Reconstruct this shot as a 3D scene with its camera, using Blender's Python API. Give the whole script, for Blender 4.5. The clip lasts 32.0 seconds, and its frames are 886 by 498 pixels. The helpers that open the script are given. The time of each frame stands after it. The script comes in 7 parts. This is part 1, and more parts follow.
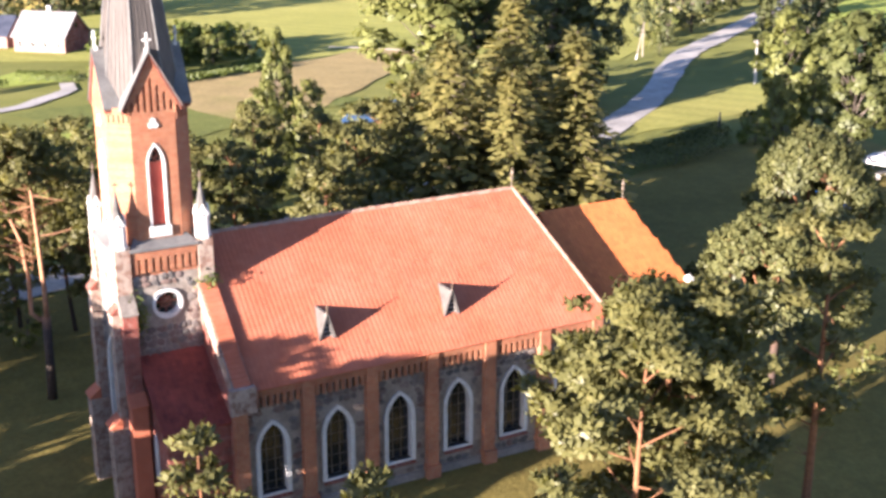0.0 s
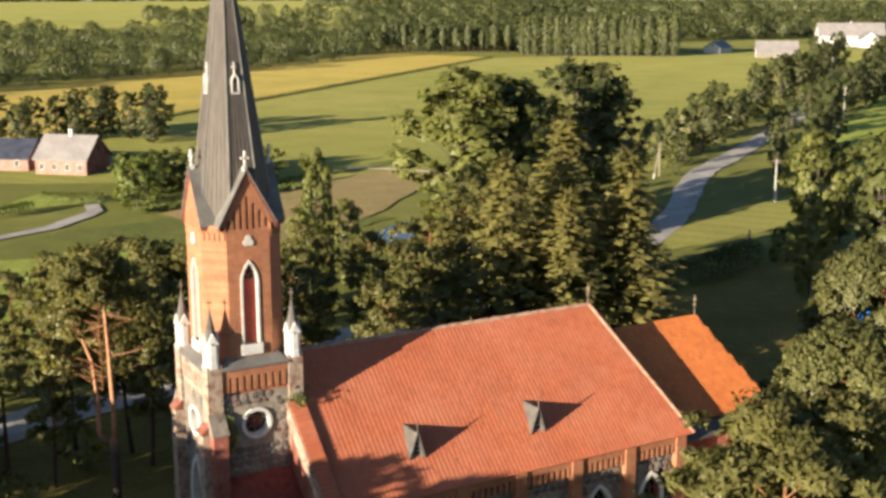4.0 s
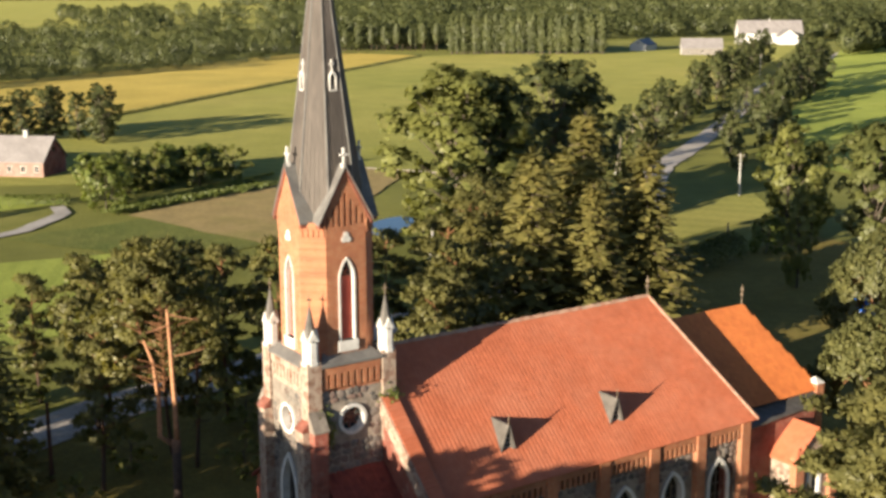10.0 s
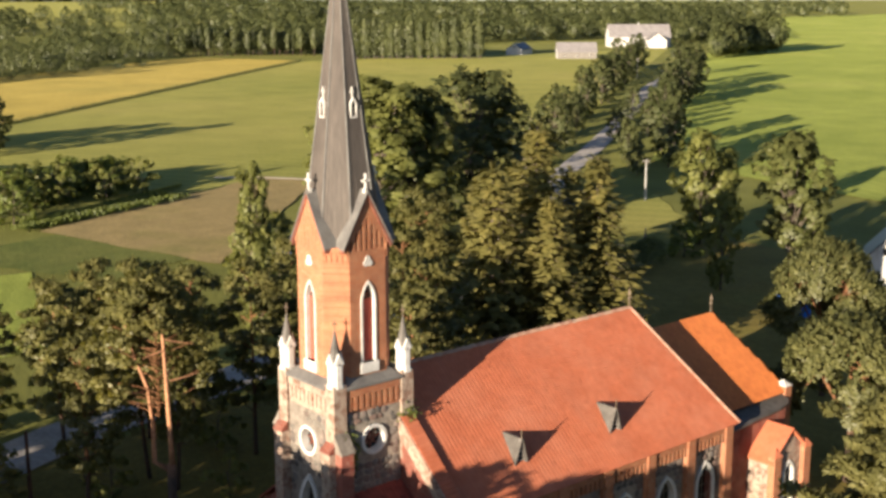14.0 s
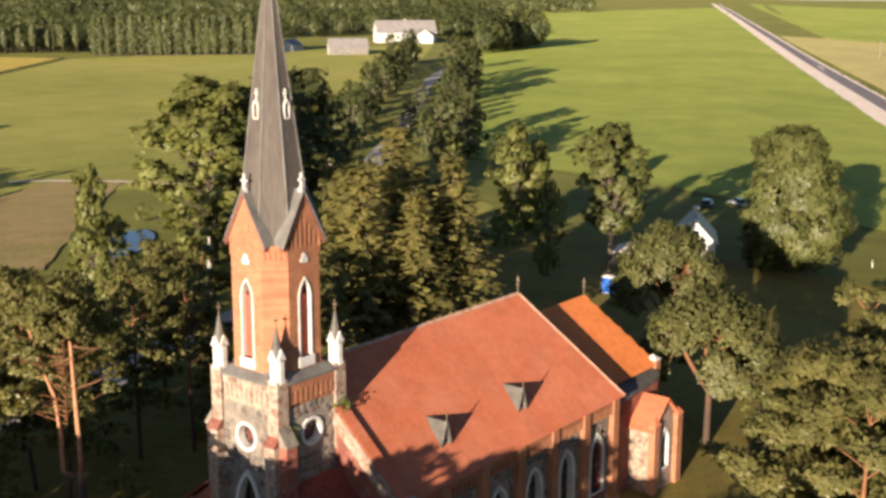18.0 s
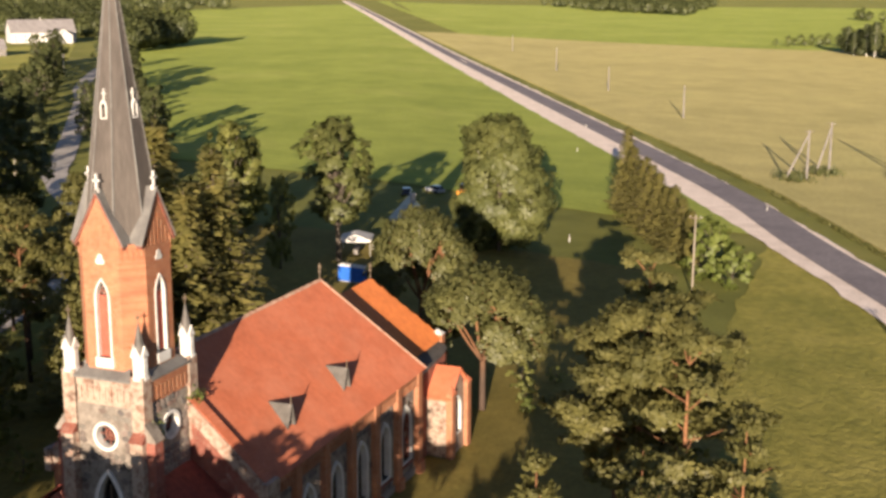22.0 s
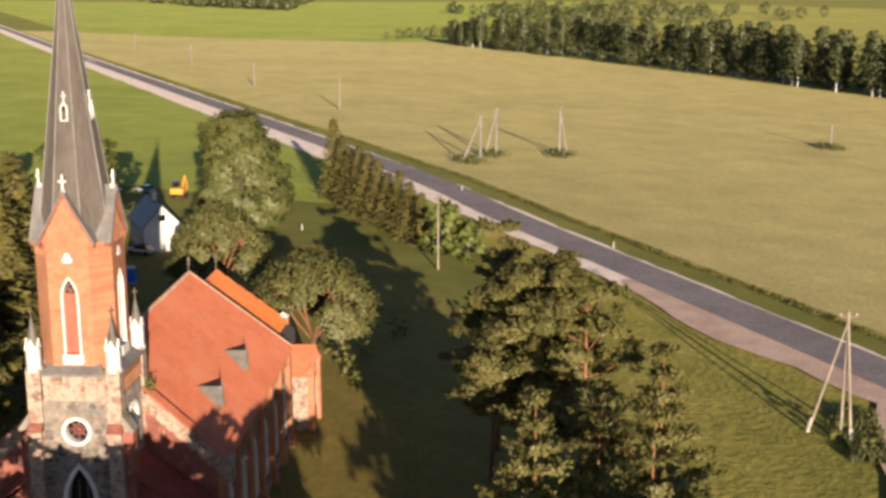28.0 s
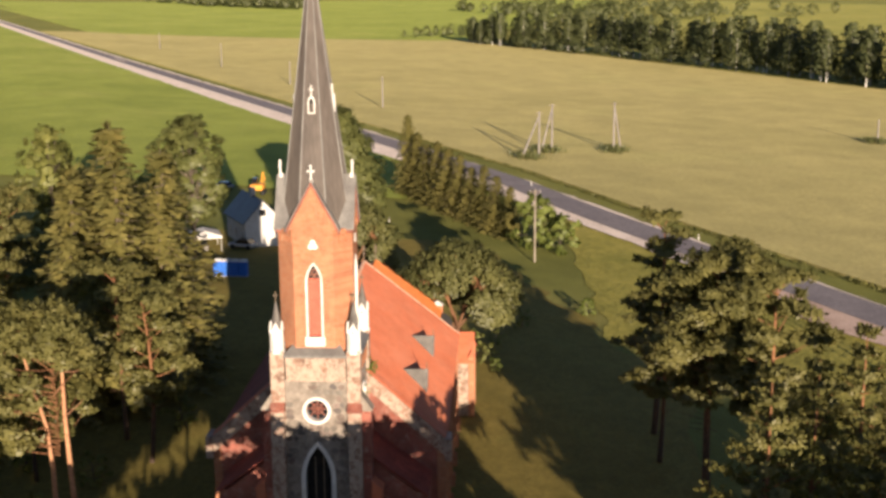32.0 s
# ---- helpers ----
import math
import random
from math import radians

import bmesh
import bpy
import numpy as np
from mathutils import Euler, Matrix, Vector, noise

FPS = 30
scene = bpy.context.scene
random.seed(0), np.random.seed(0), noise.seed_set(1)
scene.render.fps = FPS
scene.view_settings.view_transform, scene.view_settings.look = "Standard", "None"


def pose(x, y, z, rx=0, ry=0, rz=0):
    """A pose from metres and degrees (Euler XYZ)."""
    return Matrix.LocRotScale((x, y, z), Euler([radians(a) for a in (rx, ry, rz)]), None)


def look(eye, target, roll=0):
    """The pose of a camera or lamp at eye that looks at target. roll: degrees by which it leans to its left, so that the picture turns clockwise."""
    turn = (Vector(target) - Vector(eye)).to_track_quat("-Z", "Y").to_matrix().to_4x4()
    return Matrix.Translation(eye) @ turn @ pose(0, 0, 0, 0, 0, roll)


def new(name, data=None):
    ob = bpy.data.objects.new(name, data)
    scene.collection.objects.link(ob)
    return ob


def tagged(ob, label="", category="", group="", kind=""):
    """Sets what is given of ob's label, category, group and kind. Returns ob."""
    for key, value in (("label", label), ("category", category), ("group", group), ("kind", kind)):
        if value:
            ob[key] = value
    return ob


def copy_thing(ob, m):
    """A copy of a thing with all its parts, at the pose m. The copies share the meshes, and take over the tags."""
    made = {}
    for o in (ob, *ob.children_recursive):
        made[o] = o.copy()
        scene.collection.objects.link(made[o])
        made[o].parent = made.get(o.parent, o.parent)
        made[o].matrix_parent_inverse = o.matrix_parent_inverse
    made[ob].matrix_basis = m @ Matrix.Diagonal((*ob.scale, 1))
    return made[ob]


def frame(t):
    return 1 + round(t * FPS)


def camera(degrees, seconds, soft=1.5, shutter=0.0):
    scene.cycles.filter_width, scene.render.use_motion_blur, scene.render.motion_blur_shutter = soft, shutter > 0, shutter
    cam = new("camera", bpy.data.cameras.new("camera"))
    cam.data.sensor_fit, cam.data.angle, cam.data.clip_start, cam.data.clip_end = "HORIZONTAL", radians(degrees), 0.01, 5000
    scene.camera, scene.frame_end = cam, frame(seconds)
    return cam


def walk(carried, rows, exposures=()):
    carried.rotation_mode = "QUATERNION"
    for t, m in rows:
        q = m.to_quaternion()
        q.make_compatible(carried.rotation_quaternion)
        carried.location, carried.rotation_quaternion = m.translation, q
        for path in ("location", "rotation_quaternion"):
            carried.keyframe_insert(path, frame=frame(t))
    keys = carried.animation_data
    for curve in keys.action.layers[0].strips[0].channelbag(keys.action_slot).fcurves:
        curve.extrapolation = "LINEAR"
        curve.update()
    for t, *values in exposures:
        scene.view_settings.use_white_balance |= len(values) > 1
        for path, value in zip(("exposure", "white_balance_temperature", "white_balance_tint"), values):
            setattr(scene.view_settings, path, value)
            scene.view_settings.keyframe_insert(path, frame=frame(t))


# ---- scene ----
# ---------------------------------------------------------------- camera
cam = camera(40.04, 32.0, soft=3.1)
# seconds, eye, heading (degrees from +x), pitch, roll
PATH = [
    (0, (-18.09, -66.82, 36.28), 60.70, -17.63, 0.06),
    (0.5, (-18.71, -66.29, 36.24), 60.59, -14.60, 0.05),
    (1, (-19.31, -65.84, 36.20), 60.50, -12.19, -0.10),
    (1.5, (-19.90, -65.45, 36.16), 60.48, -11.93, -0.04),
    (2, (-20.49, -65.10, 36.13), 60.45, -11.93, -0.09),
    (2.5, (-21.08, -64.76, 36.09), 60.39, -11.96, -0.09),
    (3, (-21.68, -64.43, 36.05), 60.38, -11.96, -0.11),
    (3.5, (-22.29, -64.09, 36.02), 60.31, -11.97, -0.10),
    (4, (-22.93, -63.75, 35.98), 60.24, -11.97, -0.15),
    (4.5, (-23.58, -63.41, 35.95), 60.13, -11.97, -0.11),
    (6.5, (-26.47, -62.08, 35.80), 58.30, -11.98, -0.15),
    (7, (-27.22, -61.73, 35.78), 57.57, -11.96, -0.16),
    (7.5, (-27.96, -61.35, 35.76), 56.79, -11.96, -0.13),
    (8, (-28.71, -60.96, 35.74), 56.47, -11.97, -0.18),
    (8.5, (-29.45, -60.55, 35.73), 56.38, -11.97, -0.18),
    (9, (-30.20, -60.11, 35.75), 56.33, -11.98, -0.19),
    (9.5, (-30.96, -59.64, 35.81), 56.24, -12.00, -0.19),
    (10, (-31.75, -59.15, 35.93), 56.15, -12.05, -0.18),
    (10.5, (-32.57, -58.65, 36.10), 56.06, -12.00, -0.17),
    (11, (-33.41, -58.14, 36.31), 56.01, -11.95, -0.19),
    (11.5, (-34.29, -57.63, 36.54), 55.92, -11.88, -0.15),
    (12, (-35.22, -57.14, 36.78), 55.86, -11.80, -0.16),
    (12.5, (-36.18, -56.67, 36.98), 55.76, -11.75, -0.09),
    (13, (-37.19, -56.22, 37.15), 54.91, -11.78, -0.13),
    (13.5, (-38.22, -55.77, 37.27), 52.09, -11.89, -0.09),
    (14, (-39.27, -55.28, 37.37), 49.81, -11.96, -0.09),
    (14.5, (-40.33, -54.77, 37.44), 48.96, -11.96, -0.03),
    (16.5, (-44.64, -52.37, 37.68), 44.08, -12.05, 0.06),
    (17, (-45.76, -51.76, 37.75), 42.21, -12.10, -0.00),
    (17.5, (-46.89, -51.14, 37.81), 40.28, -12.12, 0.05),
    (18, (-48.05, -50.49, 37.86), 38.39, -12.16, 0.17),
    (18.5, (-49.23, -49.79, 37.89), 36.62, -12.16, 0.23),
    (19, (-50.43, -49.02, 37.91), 35.17, -12.16, 0.14),
    (19.5, (-51.65, -48.15, 37.91), 33.42, -12.14, 0.13),
    (20, (-52.88, -47.19, 37.91), 31.30, -12.16, 0.09),
    (20.5, (-54.12, -46.14, 37.93), 28.87, -12.17, 0.07),
    (21, (-55.38, -45.02, 37.95), 26.40, -12.21, 0.16),
    (21.5, (-56.65, -43.83, 37.97), 23.91, -12.22, 0.16),
    (22, (-57.93, -42.57, 38.00), 21.30, -12.24, 0.15),
    (22.5, (-59.20, -41.26, 38.02), 18.44, -12.27, 0.18),
    (23, (-60.44, -39.92, 38.03), 15.63, -12.29, 0.10),
    (23.5, (-61.64, -38.54, 38.04), 12.74, -12.30, 0.08),
    (24, (-62.80, -37.14, 38.05), 9.83, -12.35, 0.12),
    (24.5, (-63.93, -35.71, 38.07), 6.83, -12.37, -0.09),
    (26.5, (-67.95, -29.70, 38.31), 2.50, -12.44, 0.07),
    (27, (-68.73, -28.13, 38.37), 2.53, -12.43, 0.06),
    (27.5, (-69.44, -26.54, 38.43), 2.57, -12.43, -0.01),
    (28, (-70.08, -24.93, 38.47), 2.60, -12.44, -0.07),
    (28.5, (-70.67, -23.30, 38.51), 2.62, -12.45, -0.07),
    (29, (-71.22, -21.66, 38.53), 2.65, -12.48, -0.10),
    (29.5, (-71.75, -19.99, 38.55), 2.67, -12.49, -0.11),
    (30, (-72.28, -18.31, 38.55), 2.70, -12.48, -0.23),
    (30.5, (-72.78, -16.61, 38.54), 2.71, -12.51, -0.23),
    (31, (-73.25, -14.89, 38.53), 2.73, -12.51, -0.31),
    (31.5, (-73.68, -13.13, 38.50), 2.71, -12.53, -0.34),
    (32, (-74.03, -11.33, 38.47), 2.72, -12.52, -0.38),
]


def row_pose(e, yaw, pitch, roll):
    d = Vector((math.cos(radians(pitch)) * math.cos(radians(yaw)), math.cos(radians(pitch)) * math.sin(radians(yaw)), math.sin(radians(pitch))))
    return look(e, Vector(e) + d * 10, roll)


walk(cam, [(t, row_pose(e, a, b, c)) for t, e, a, b, c in PATH], [(0, 2.72, 5330, 23), (1, 2.04, 5560, 15), (2, 1.77, 5800, 12), (3, 1.67, 5940, 9.5), (9, 1.61, 6000, 9.5), (20, 1.37, 6150, 16.5), (32, 1.22, 6230, 17.5)])

# ---------------------------------------------------------------- light
SUN_AZ, SUN_EL = 14.7, 9.8      # the way the light travels over the ground, and its height
world = bpy.data.worlds.new("sky")
scene.world = world
world.use_nodes = True
wn = world.node_tree.nodes
sky = wn.new("ShaderNodeTexSky")
sky.sky_type = "NISHITA"
sky.sun_disc = False
sky.sun_elevation = radians(SUN_EL)
sky.sun_rotation = radians(270 - SUN_AZ)
sky.air_density, sky.dust_density, sky.ozone_density = 0.65, 0.4, 1.0
wn["Background"].inputs["Strength"].default_value = 0.05
world.node_tree.links.new(sky.outputs[0], wn["Background"].inputs["Color"])
sun_dir = Vector((math.cos(radians(SUN_EL)) * math.cos(radians(SUN_AZ)), math.cos(radians(SUN_EL)) * math.sin(radians(SUN_AZ)), -math.sin(radians(SUN_EL))))
sun = new("sun", bpy.data.lights.new("sun", "SUN"))
sun.data.energy, sun.data.angle, sun.data.color = 5.0, radians(0.3), (1.0, 0.82, 0.57)
sun.matrix_world = look(-sun_dir * 300, (0, 0, 0))
tagged(sun, "low warm evening sun", "sun")

# ---------------------------------------------------------------- materials
def material(name, rough=0.8, metal=0.0, spec=0.3):
    m = bpy.data.materials.new(name)
    m.use_nodes = True
    b = m.node_tree.nodes["Principled BSDF"]
    b.inputs["Roughness"].default_value = rough
    b.inputs["Metallic"].default_value = metal
    b.inputs["Specular IOR Level"].default_value = spec
    return m, m.node_tree.nodes, m.node_tree.links, b


def node(nodes, kind, **inputs):
    n = nodes.new("ShaderNode" + kind)
    for k, v in inputs.items():
        n.inputs[k.replace("_", " ")].default_value = v
    return n


def ramp(nodes, links, fac, stops):
    r = nodes.new("ShaderNodeValToRGB")
    els = r.color_ramp.elements
    while len(els) < len(stops):
        els.new(0.5)
    for e, (p, c) in zip(els, stops):
        e.position, e.color = p, (*c, 1)
    links.new(fac, r.inputs[0])
    return r.outputs[0]


def mix(nodes, links, fac, a, b, blend="MIX"):
    m = nodes.new("ShaderNodeMix")
    m.data_type, m.blend_type = "RGBA", blend
    for sock, v in ((m.inputs[0], fac), (m.inputs[6], a), (m.inputs[7], b)):
        if isinstance(v, bpy.types.NodeSocket):
            links.new(v, sock)
        elif isinstance(v, (int, float)):
            sock.default_value = v
        else:
            sock.default_value = (*v, 1)
    return m.outputs[2]


def maths(nodes, links, op, a, b=0.0):
    m = nodes.new("ShaderNodeMath")
    m.operation = op
    for sock, v in ((m.inputs[0], a), (m.inputs[1], b)):
        if isinstance(v, bpy.types.NodeSocket):
            links.new(v, sock)
        else:
            sock.default_value = v
    return m.outputs[0]


def world_pos(nodes):
    return nodes.new("ShaderNodeNewGeometry").outputs["Position"]


def noise_tex(nodes, links, vec, scale, detail=4.0, rough=0.55):
    n = node(nodes, "TexNoise", Scale=scale, Detail=detail, Roughness=rough)
    links.new(vec, n.inputs["Vector"])
    return n.outputs["Fac"]


def bump(nodes, links, b, height, strength=0.4, dist=0.02):
    n = node(nodes, "Bump", Strength=strength, Distance=dist)
    links.new(height, n.inputs["Height"])
    links.new(n.outputs[0], b.inputs["Normal"])


def random_value(nodes, links):
    """One random number a piece, both for joined islands and for objects."""
    g = nodes.new("ShaderNodeNewGeometry").outputs["Random Per Island"]
    o = nodes.new("ShaderNodeObjectInfo").outputs["Random"]
    return maths(nodes, links, "FRACT", maths(nodes, links, "ADD", g, o))


def mottled(name, c1, c2, scale, rough=0.85, c3=None, fine=None, strength=0.3, dist=0.02, spec=0.25, stretch=None):
    """A surface of two or three colours in patches, with a finer grain over it."""
    m, n, l, b = material(name, rough, 0, spec)
    p = world_pos(n)
    if stretch:
        mp = node(n, "Mapping")
        mp.inputs["Scale"].default_value = stretch
        l.new(p, mp.inputs["Vector"])
        p = mp.outputs[0]
    a = noise_tex(n, l, p, scale)
    f = noise_tex(n, l, p, fine or scale * 9, 3)
    stops = [(0.32, c1), (0.62, c2)] + ([(0.78, c3)] if c3 else [])
    col = ramp(n, l, a, stops)
    col = mix(n, l, 0.55, col, ramp(n, l, f, [(0.3, (0.62, 0.62, 0.62)), (0.7, (1.25, 1.25, 1.25))]), "MULTIPLY")
    l.new(col, b.inputs["Base Color"])
    bump(n, l, b, f, strength, dist)
    return m


def brickwork(name, c1, c2, mortar, soot=0.35, lime=0.0, lime_size=1.25, lime_from=0.56):
    m, n, l, b = material(name, 0.9, 0, 0.2)
    p = world_pos(n)
    # run the courses round any upright face: along = x + y
    sep = n.new("ShaderNodeSeparateXYZ")
    l.new(p, sep.inputs[0])
    com = n.new("ShaderNodeCombineXYZ")
    l.new(maths(n, l, "ADD", sep.outputs[0], maths(n, l, "MULTIPLY", sep.outputs[1], 0.97)), com.inputs[0])
    l.new(sep.outputs[2], com.inputs[1])
    br = node(n, "TexBrick", Scale=1.0)
    br.inputs["Brick Width"].default_value, br.inputs["Row Height"].default_value, br.inputs["Mortar Size"].default_value = 0.27, 0.085, 0.008
    br.inputs["Color1"].default_value, br.inputs["Color2"].default_value, br.inputs["Mortar"].default_value = (*c1, 1), (*c2, 1), (*mortar, 1)
    l.new(com.outputs[0], br.inputs["Vector"])
    big = noise_tex(n, l, p, 0.7)
    col = mix(n, l, 0.8, br.outputs["Color"], ramp(n, l, big, [(0.3, (1 - soot,) * 3), (0.65, (1.15, 1.12, 1.08))]), "MULTIPLY")
    if lime:
        # remains of limewash and plaster in ragged patches
        f = ramp(n, l, noise_tex(n, l, p, lime_size, 7, 0.75), [(lime_from - lime * 0.2, (0, 0, 0)), (lime_from + 0.14 - lime * 0.2, (lime,) * 3)])
        col = mix(n, l, f, col, (0.40, 0.335, 0.275))
    grain = noise_tex(n, l, p, 11, 3)
    col = mix(n, l, 0.5, col, ramp(n, l, grain, [(0.3, (0.7, 0.66, 0.62)), (0.7, (1.25, 1.22, 1.2))]), "MULTIPLY")
    l.new(col, b.inputs["Base Color"])
    bump(n, l, b, maths(n, l, "ADD", br.outputs["Fac"], grain), 0.35, 0.012)
    return m


def pieces(name, cols, rough=0.85, scale=5.0, spec=0.25, strength=0.4, wear=(0.55, 1.25), stain=0.7, bloom=None):
    """For stones and tiles: each piece picks its colour, with grain and stains over all of them."""
    m, n, l, b = material(name, rough, 0, spec)
    b.inputs["Diffuse Roughness"].default_value = 0.35
    p = world_pos(n)
    k = len(cols)
    col = ramp(n, l, random_value(n, l), [(i / max(1, k - 1), c) for i, c in enumerate(cols)])
    a = noise_tex(n, l, p, scale)
    s = noise_tex(n, l, p, 0.45, 5, 0.65)
    col = mix(n, l, 0.6, col, ramp(n, l, a, [(0.3, (wear[0],) * 3), (0.7, (wear[1],) * 3)]), "MULTIPLY")
    col = mix(n, l, stain, col, ramp(n, l, s, [(0.32, (0.62, 0.58, 0.55)), (0.6, (1.1, 1.1, 1.1))]), "MULTIPLY")
    if bloom:
        # pale lichen and lime in soft drifts
        f = ramp(n, l, noise_tex(n, l, p, 0.32, 6, 0.7), [(0.42, (0, 0, 0)), (0.72, (bloom[0],) * 3)])
        col = mix(n, l, f, col, bloom[1])
    l.new(col, b.inputs["Base Color"])
    bump(n, l, b, a, strength, 0.02)
    return m


def leafy(name, c1, c2, c3, sheer=0.35, patch=0.35, swing=0.6):
    m, n, l, b = material(name, 0.65, 0, 0.2)
    n.remove(b)
    r = random_value(n, l)
    p = world_pos(n)
    col = ramp(n, l, r, [(0.0, c1), (0.55, c2), (1.0, c3)])
    col = mix(n, l, swing, col, ramp(n, l, noise_tex(n, l, p, patch, 3), [(0.3, (0.62, 0.67, 0.62)), (0.7, (1.30, 1.26, 1.12))]), "MULTIPLY")
    d, t, g, ms = node(n, "BsdfDiffuse"), node(n, "BsdfTranslucent"), node(n, "BsdfGlossy", Roughness=0.5), n.new("ShaderNodeMixShader")
    ms2 = n.new("ShaderNodeMixShader")
    l.new(col, d.inputs[0])
    l.new(mix(n, l, 1.0, col, (1.2, 1.15, 0.6), "MULTIPLY"), t.inputs[0])
    ms.inputs[0].default_value = sheer
    l.new(d.outputs[0], ms.inputs[1])
    l.new(t.outputs[0], ms.inputs[2])
    ms2.inputs[0].default_value = 0.03
    l.new(ms.outputs[0], ms2.inputs[1])
    l.new(g.outputs[0], ms2.inputs[2])
    l.new(ms2.outputs[0], n["Material Output"].inputs[0])
    return m


M_BRICK = brickwork("brick_red", (0.320, 0.112, 0.056), (0.385, 0.168, 0.086), (0.330, 0.250, 0.180), 0.25)
M_BRICK_OLD = brickwork("brick_weathered", (0.190, 0.049, 0.035), (0.247, 0.080, 0.052), (0.280, 0.189, 0.159), 0.5, 0.22)
M_BRICK_LIMED = brickwork("brick_limewashed", (0.215, 0.112, 0.080), (0.262, 0.150, 0.108), (0.300, 0.250, 0.208), 0.6, 0.82, 2.4, 0.58)
M_BRICK_PATCHED = brickwork("brick_patched_with_plaster", (0.23, 0.055, 0.042), (0.29, 0.085, 0.058), (0.30, 0.22, 0.18), 0.55, 0.8, 2.2, 0.72)
M_MORTAR = mottled("lime_mortar", (0.178, 0.145, 0.119), (0.306, 0.264, 0.221), 1.1, 0.95, (0.238, 0.162, 0.128), 7, 0.6, 0.04)
M_LIME = mottled("cream_lime_plaster", (0.145, 0.122, 0.103), (0.255, 0.220, 0.186), 1.6, 0.95, (0.305, 0.270, 0.232), 6, 0.6, 0.05)
M_STONE = pieces("fieldstone", [(0.093, 0.085, 0.081), (0.178, 0.162, 0.149), (0.212, 0.145, 0.119), (0.128, 0.115, 0.111), (0.255, 0.221, 0.196), (0.170, 0.102, 0.085)], 0.85, 6)
M_STONE_PALE = pieces("limewashed_fieldstone", [(0.160, 0.145, 0.127), (0.205, 0.181, 0.155), (0.090, 0.085, 0.084), (0.180, 0.138, 0.117), (0.120, 0.111, 0.106), (0.250, 0.222, 0.190)], 0.9, 5)
M_TILE = pieces("clay_tile", [(0.430, 0.128, 0.062), (0.450, 0.135, 0.066), (0.418, 0.124, 0.060), (0.465, 0.142, 0.069)], 0.75, 3, 0.3, 0.3, (0.86, 1.10), 0.35, (0.36, (0.51, 0.235, 0.152)))
M_RIDGE = pieces("ridge_tile_with_lichen", [(0.40, 0.24, 0.17), (0.46, 0.30, 0.22), (0.37, 0.20, 0.14), (0.44, 0.33, 0.25)], 0.85, 4, 0.2, 0.3, (0.75, 1.15), 0.4)
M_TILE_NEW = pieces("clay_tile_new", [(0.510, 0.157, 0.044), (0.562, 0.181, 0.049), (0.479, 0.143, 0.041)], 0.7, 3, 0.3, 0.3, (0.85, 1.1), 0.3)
M_TILE_DARK = pieces("clay_tile_dark", [(0.216, 0.050, 0.036), (0.248, 0.059, 0.040), (0.184, 0.045, 0.035)], 0.75, 3, 0.3, 0.3, (0.6, 1.15))
M_LEAD = mottled("weathered_sheet_metal", (0.112, 0.105, 0.101), (0.182, 0.175, 0.164), 0.8, 0.55, (0.140, 0.126, 0.112), 9, 0.25, 0.02, 0.4)
M_SPIRE = mottled("weathered_spire_boards", (0.074, 0.062, 0.055), (0.112, 0.095, 0.083), 0.6, 0.7, (0.142, 0.122, 0.108), 6, 0.3, 0.02, 0.3, (1, 1, 0.15))
M_WHITE = mottled("white_limewash", (0.510, 0.489, 0.459), (0.629, 0.612, 0.586), 1.4, 0.9, None, 12, 0.25)
M_SLATE = mottled("dark_dormer_sheet", (0.075, 0.068, 0.062), (0.12, 0.11, 0.10), 2.0, 0.6, None, 12, 0.25)
M_REDDOOR = mottled("red_louvre_paint", (0.460, 0.085, 0.055), (0.552, 0.110, 0.070), 2.0, 0.7)
# near-black base colour stands in for the shade inside openings
M_DARK = mottled("painted_dark_interior", (0.010, 0.009, 0.009), (0.02, 0.018, 0.017), 2.0, 0.9)
M_WOODGREY = mottled("grey_weathered_wood", (0.136, 0.124, 0.112), (0.240, 0.220, 0.200), 3.0, 0.85, None, 20, 0.4, 0.01, 0.2, (1, 1, 0.2))
M_IRON = mottled("old_iron", (0.09, 0.07, 0.055), (0.2, 0.15, 0.10), 5.0, 0.6)
M_CONCRETE = mottled("concrete", (0.36, 0.35, 0.33), (0.52, 0.50, 0.47), 2.0, 0.9)


def glass(name, col, rough):
    m, n, l, b = material(name, rough, 0, 0.6)
    b.inputs["Base Color"].default_value = (*col, 1)
    return m


M_GLASS = glass("dark_window_glass", (0.012, 0.013, 0.016), 0.12)
M_BLUE = mottled("blue_plastic", (0.02, 0.10, 0.42), (0.03, 0.14, 0.52), 3, 0.45)

def bark(name, low, high, z0, z1):
    """Bark that turns from grey-brown at the foot to orange in the crown, as on old pines."""
    m, n, l, b = material(name, 0.9, 0, 0.15)
    tc = n.new("ShaderNodeTexCoord").outputs["Object"]
    sep = n.new("ShaderNodeSeparateXYZ")
    l.new(tc, sep.inputs[0])
    mr = node(n, "MapRange")
    mr.inputs["From Min"].default_value, mr.inputs["From Max"].default_value = z0, z1
    l.new(sep.outputs[2], mr.inputs[0])
    g = noise_tex(n, l, tc, 5, 4)
    col = mix(n, l, mr.outputs[0], low, high)
    col = mix(n, l, 0.7, col, ramp(n, l, g, [(0.3, (0.55, 0.5, 0.5)), (0.7, (1.3, 1.25, 1.2))]), "MULTIPLY")
    l.new(col, b.inputs["Base Color"])
    bump(n, l, b, g, 0.6, 0.04)
    return m


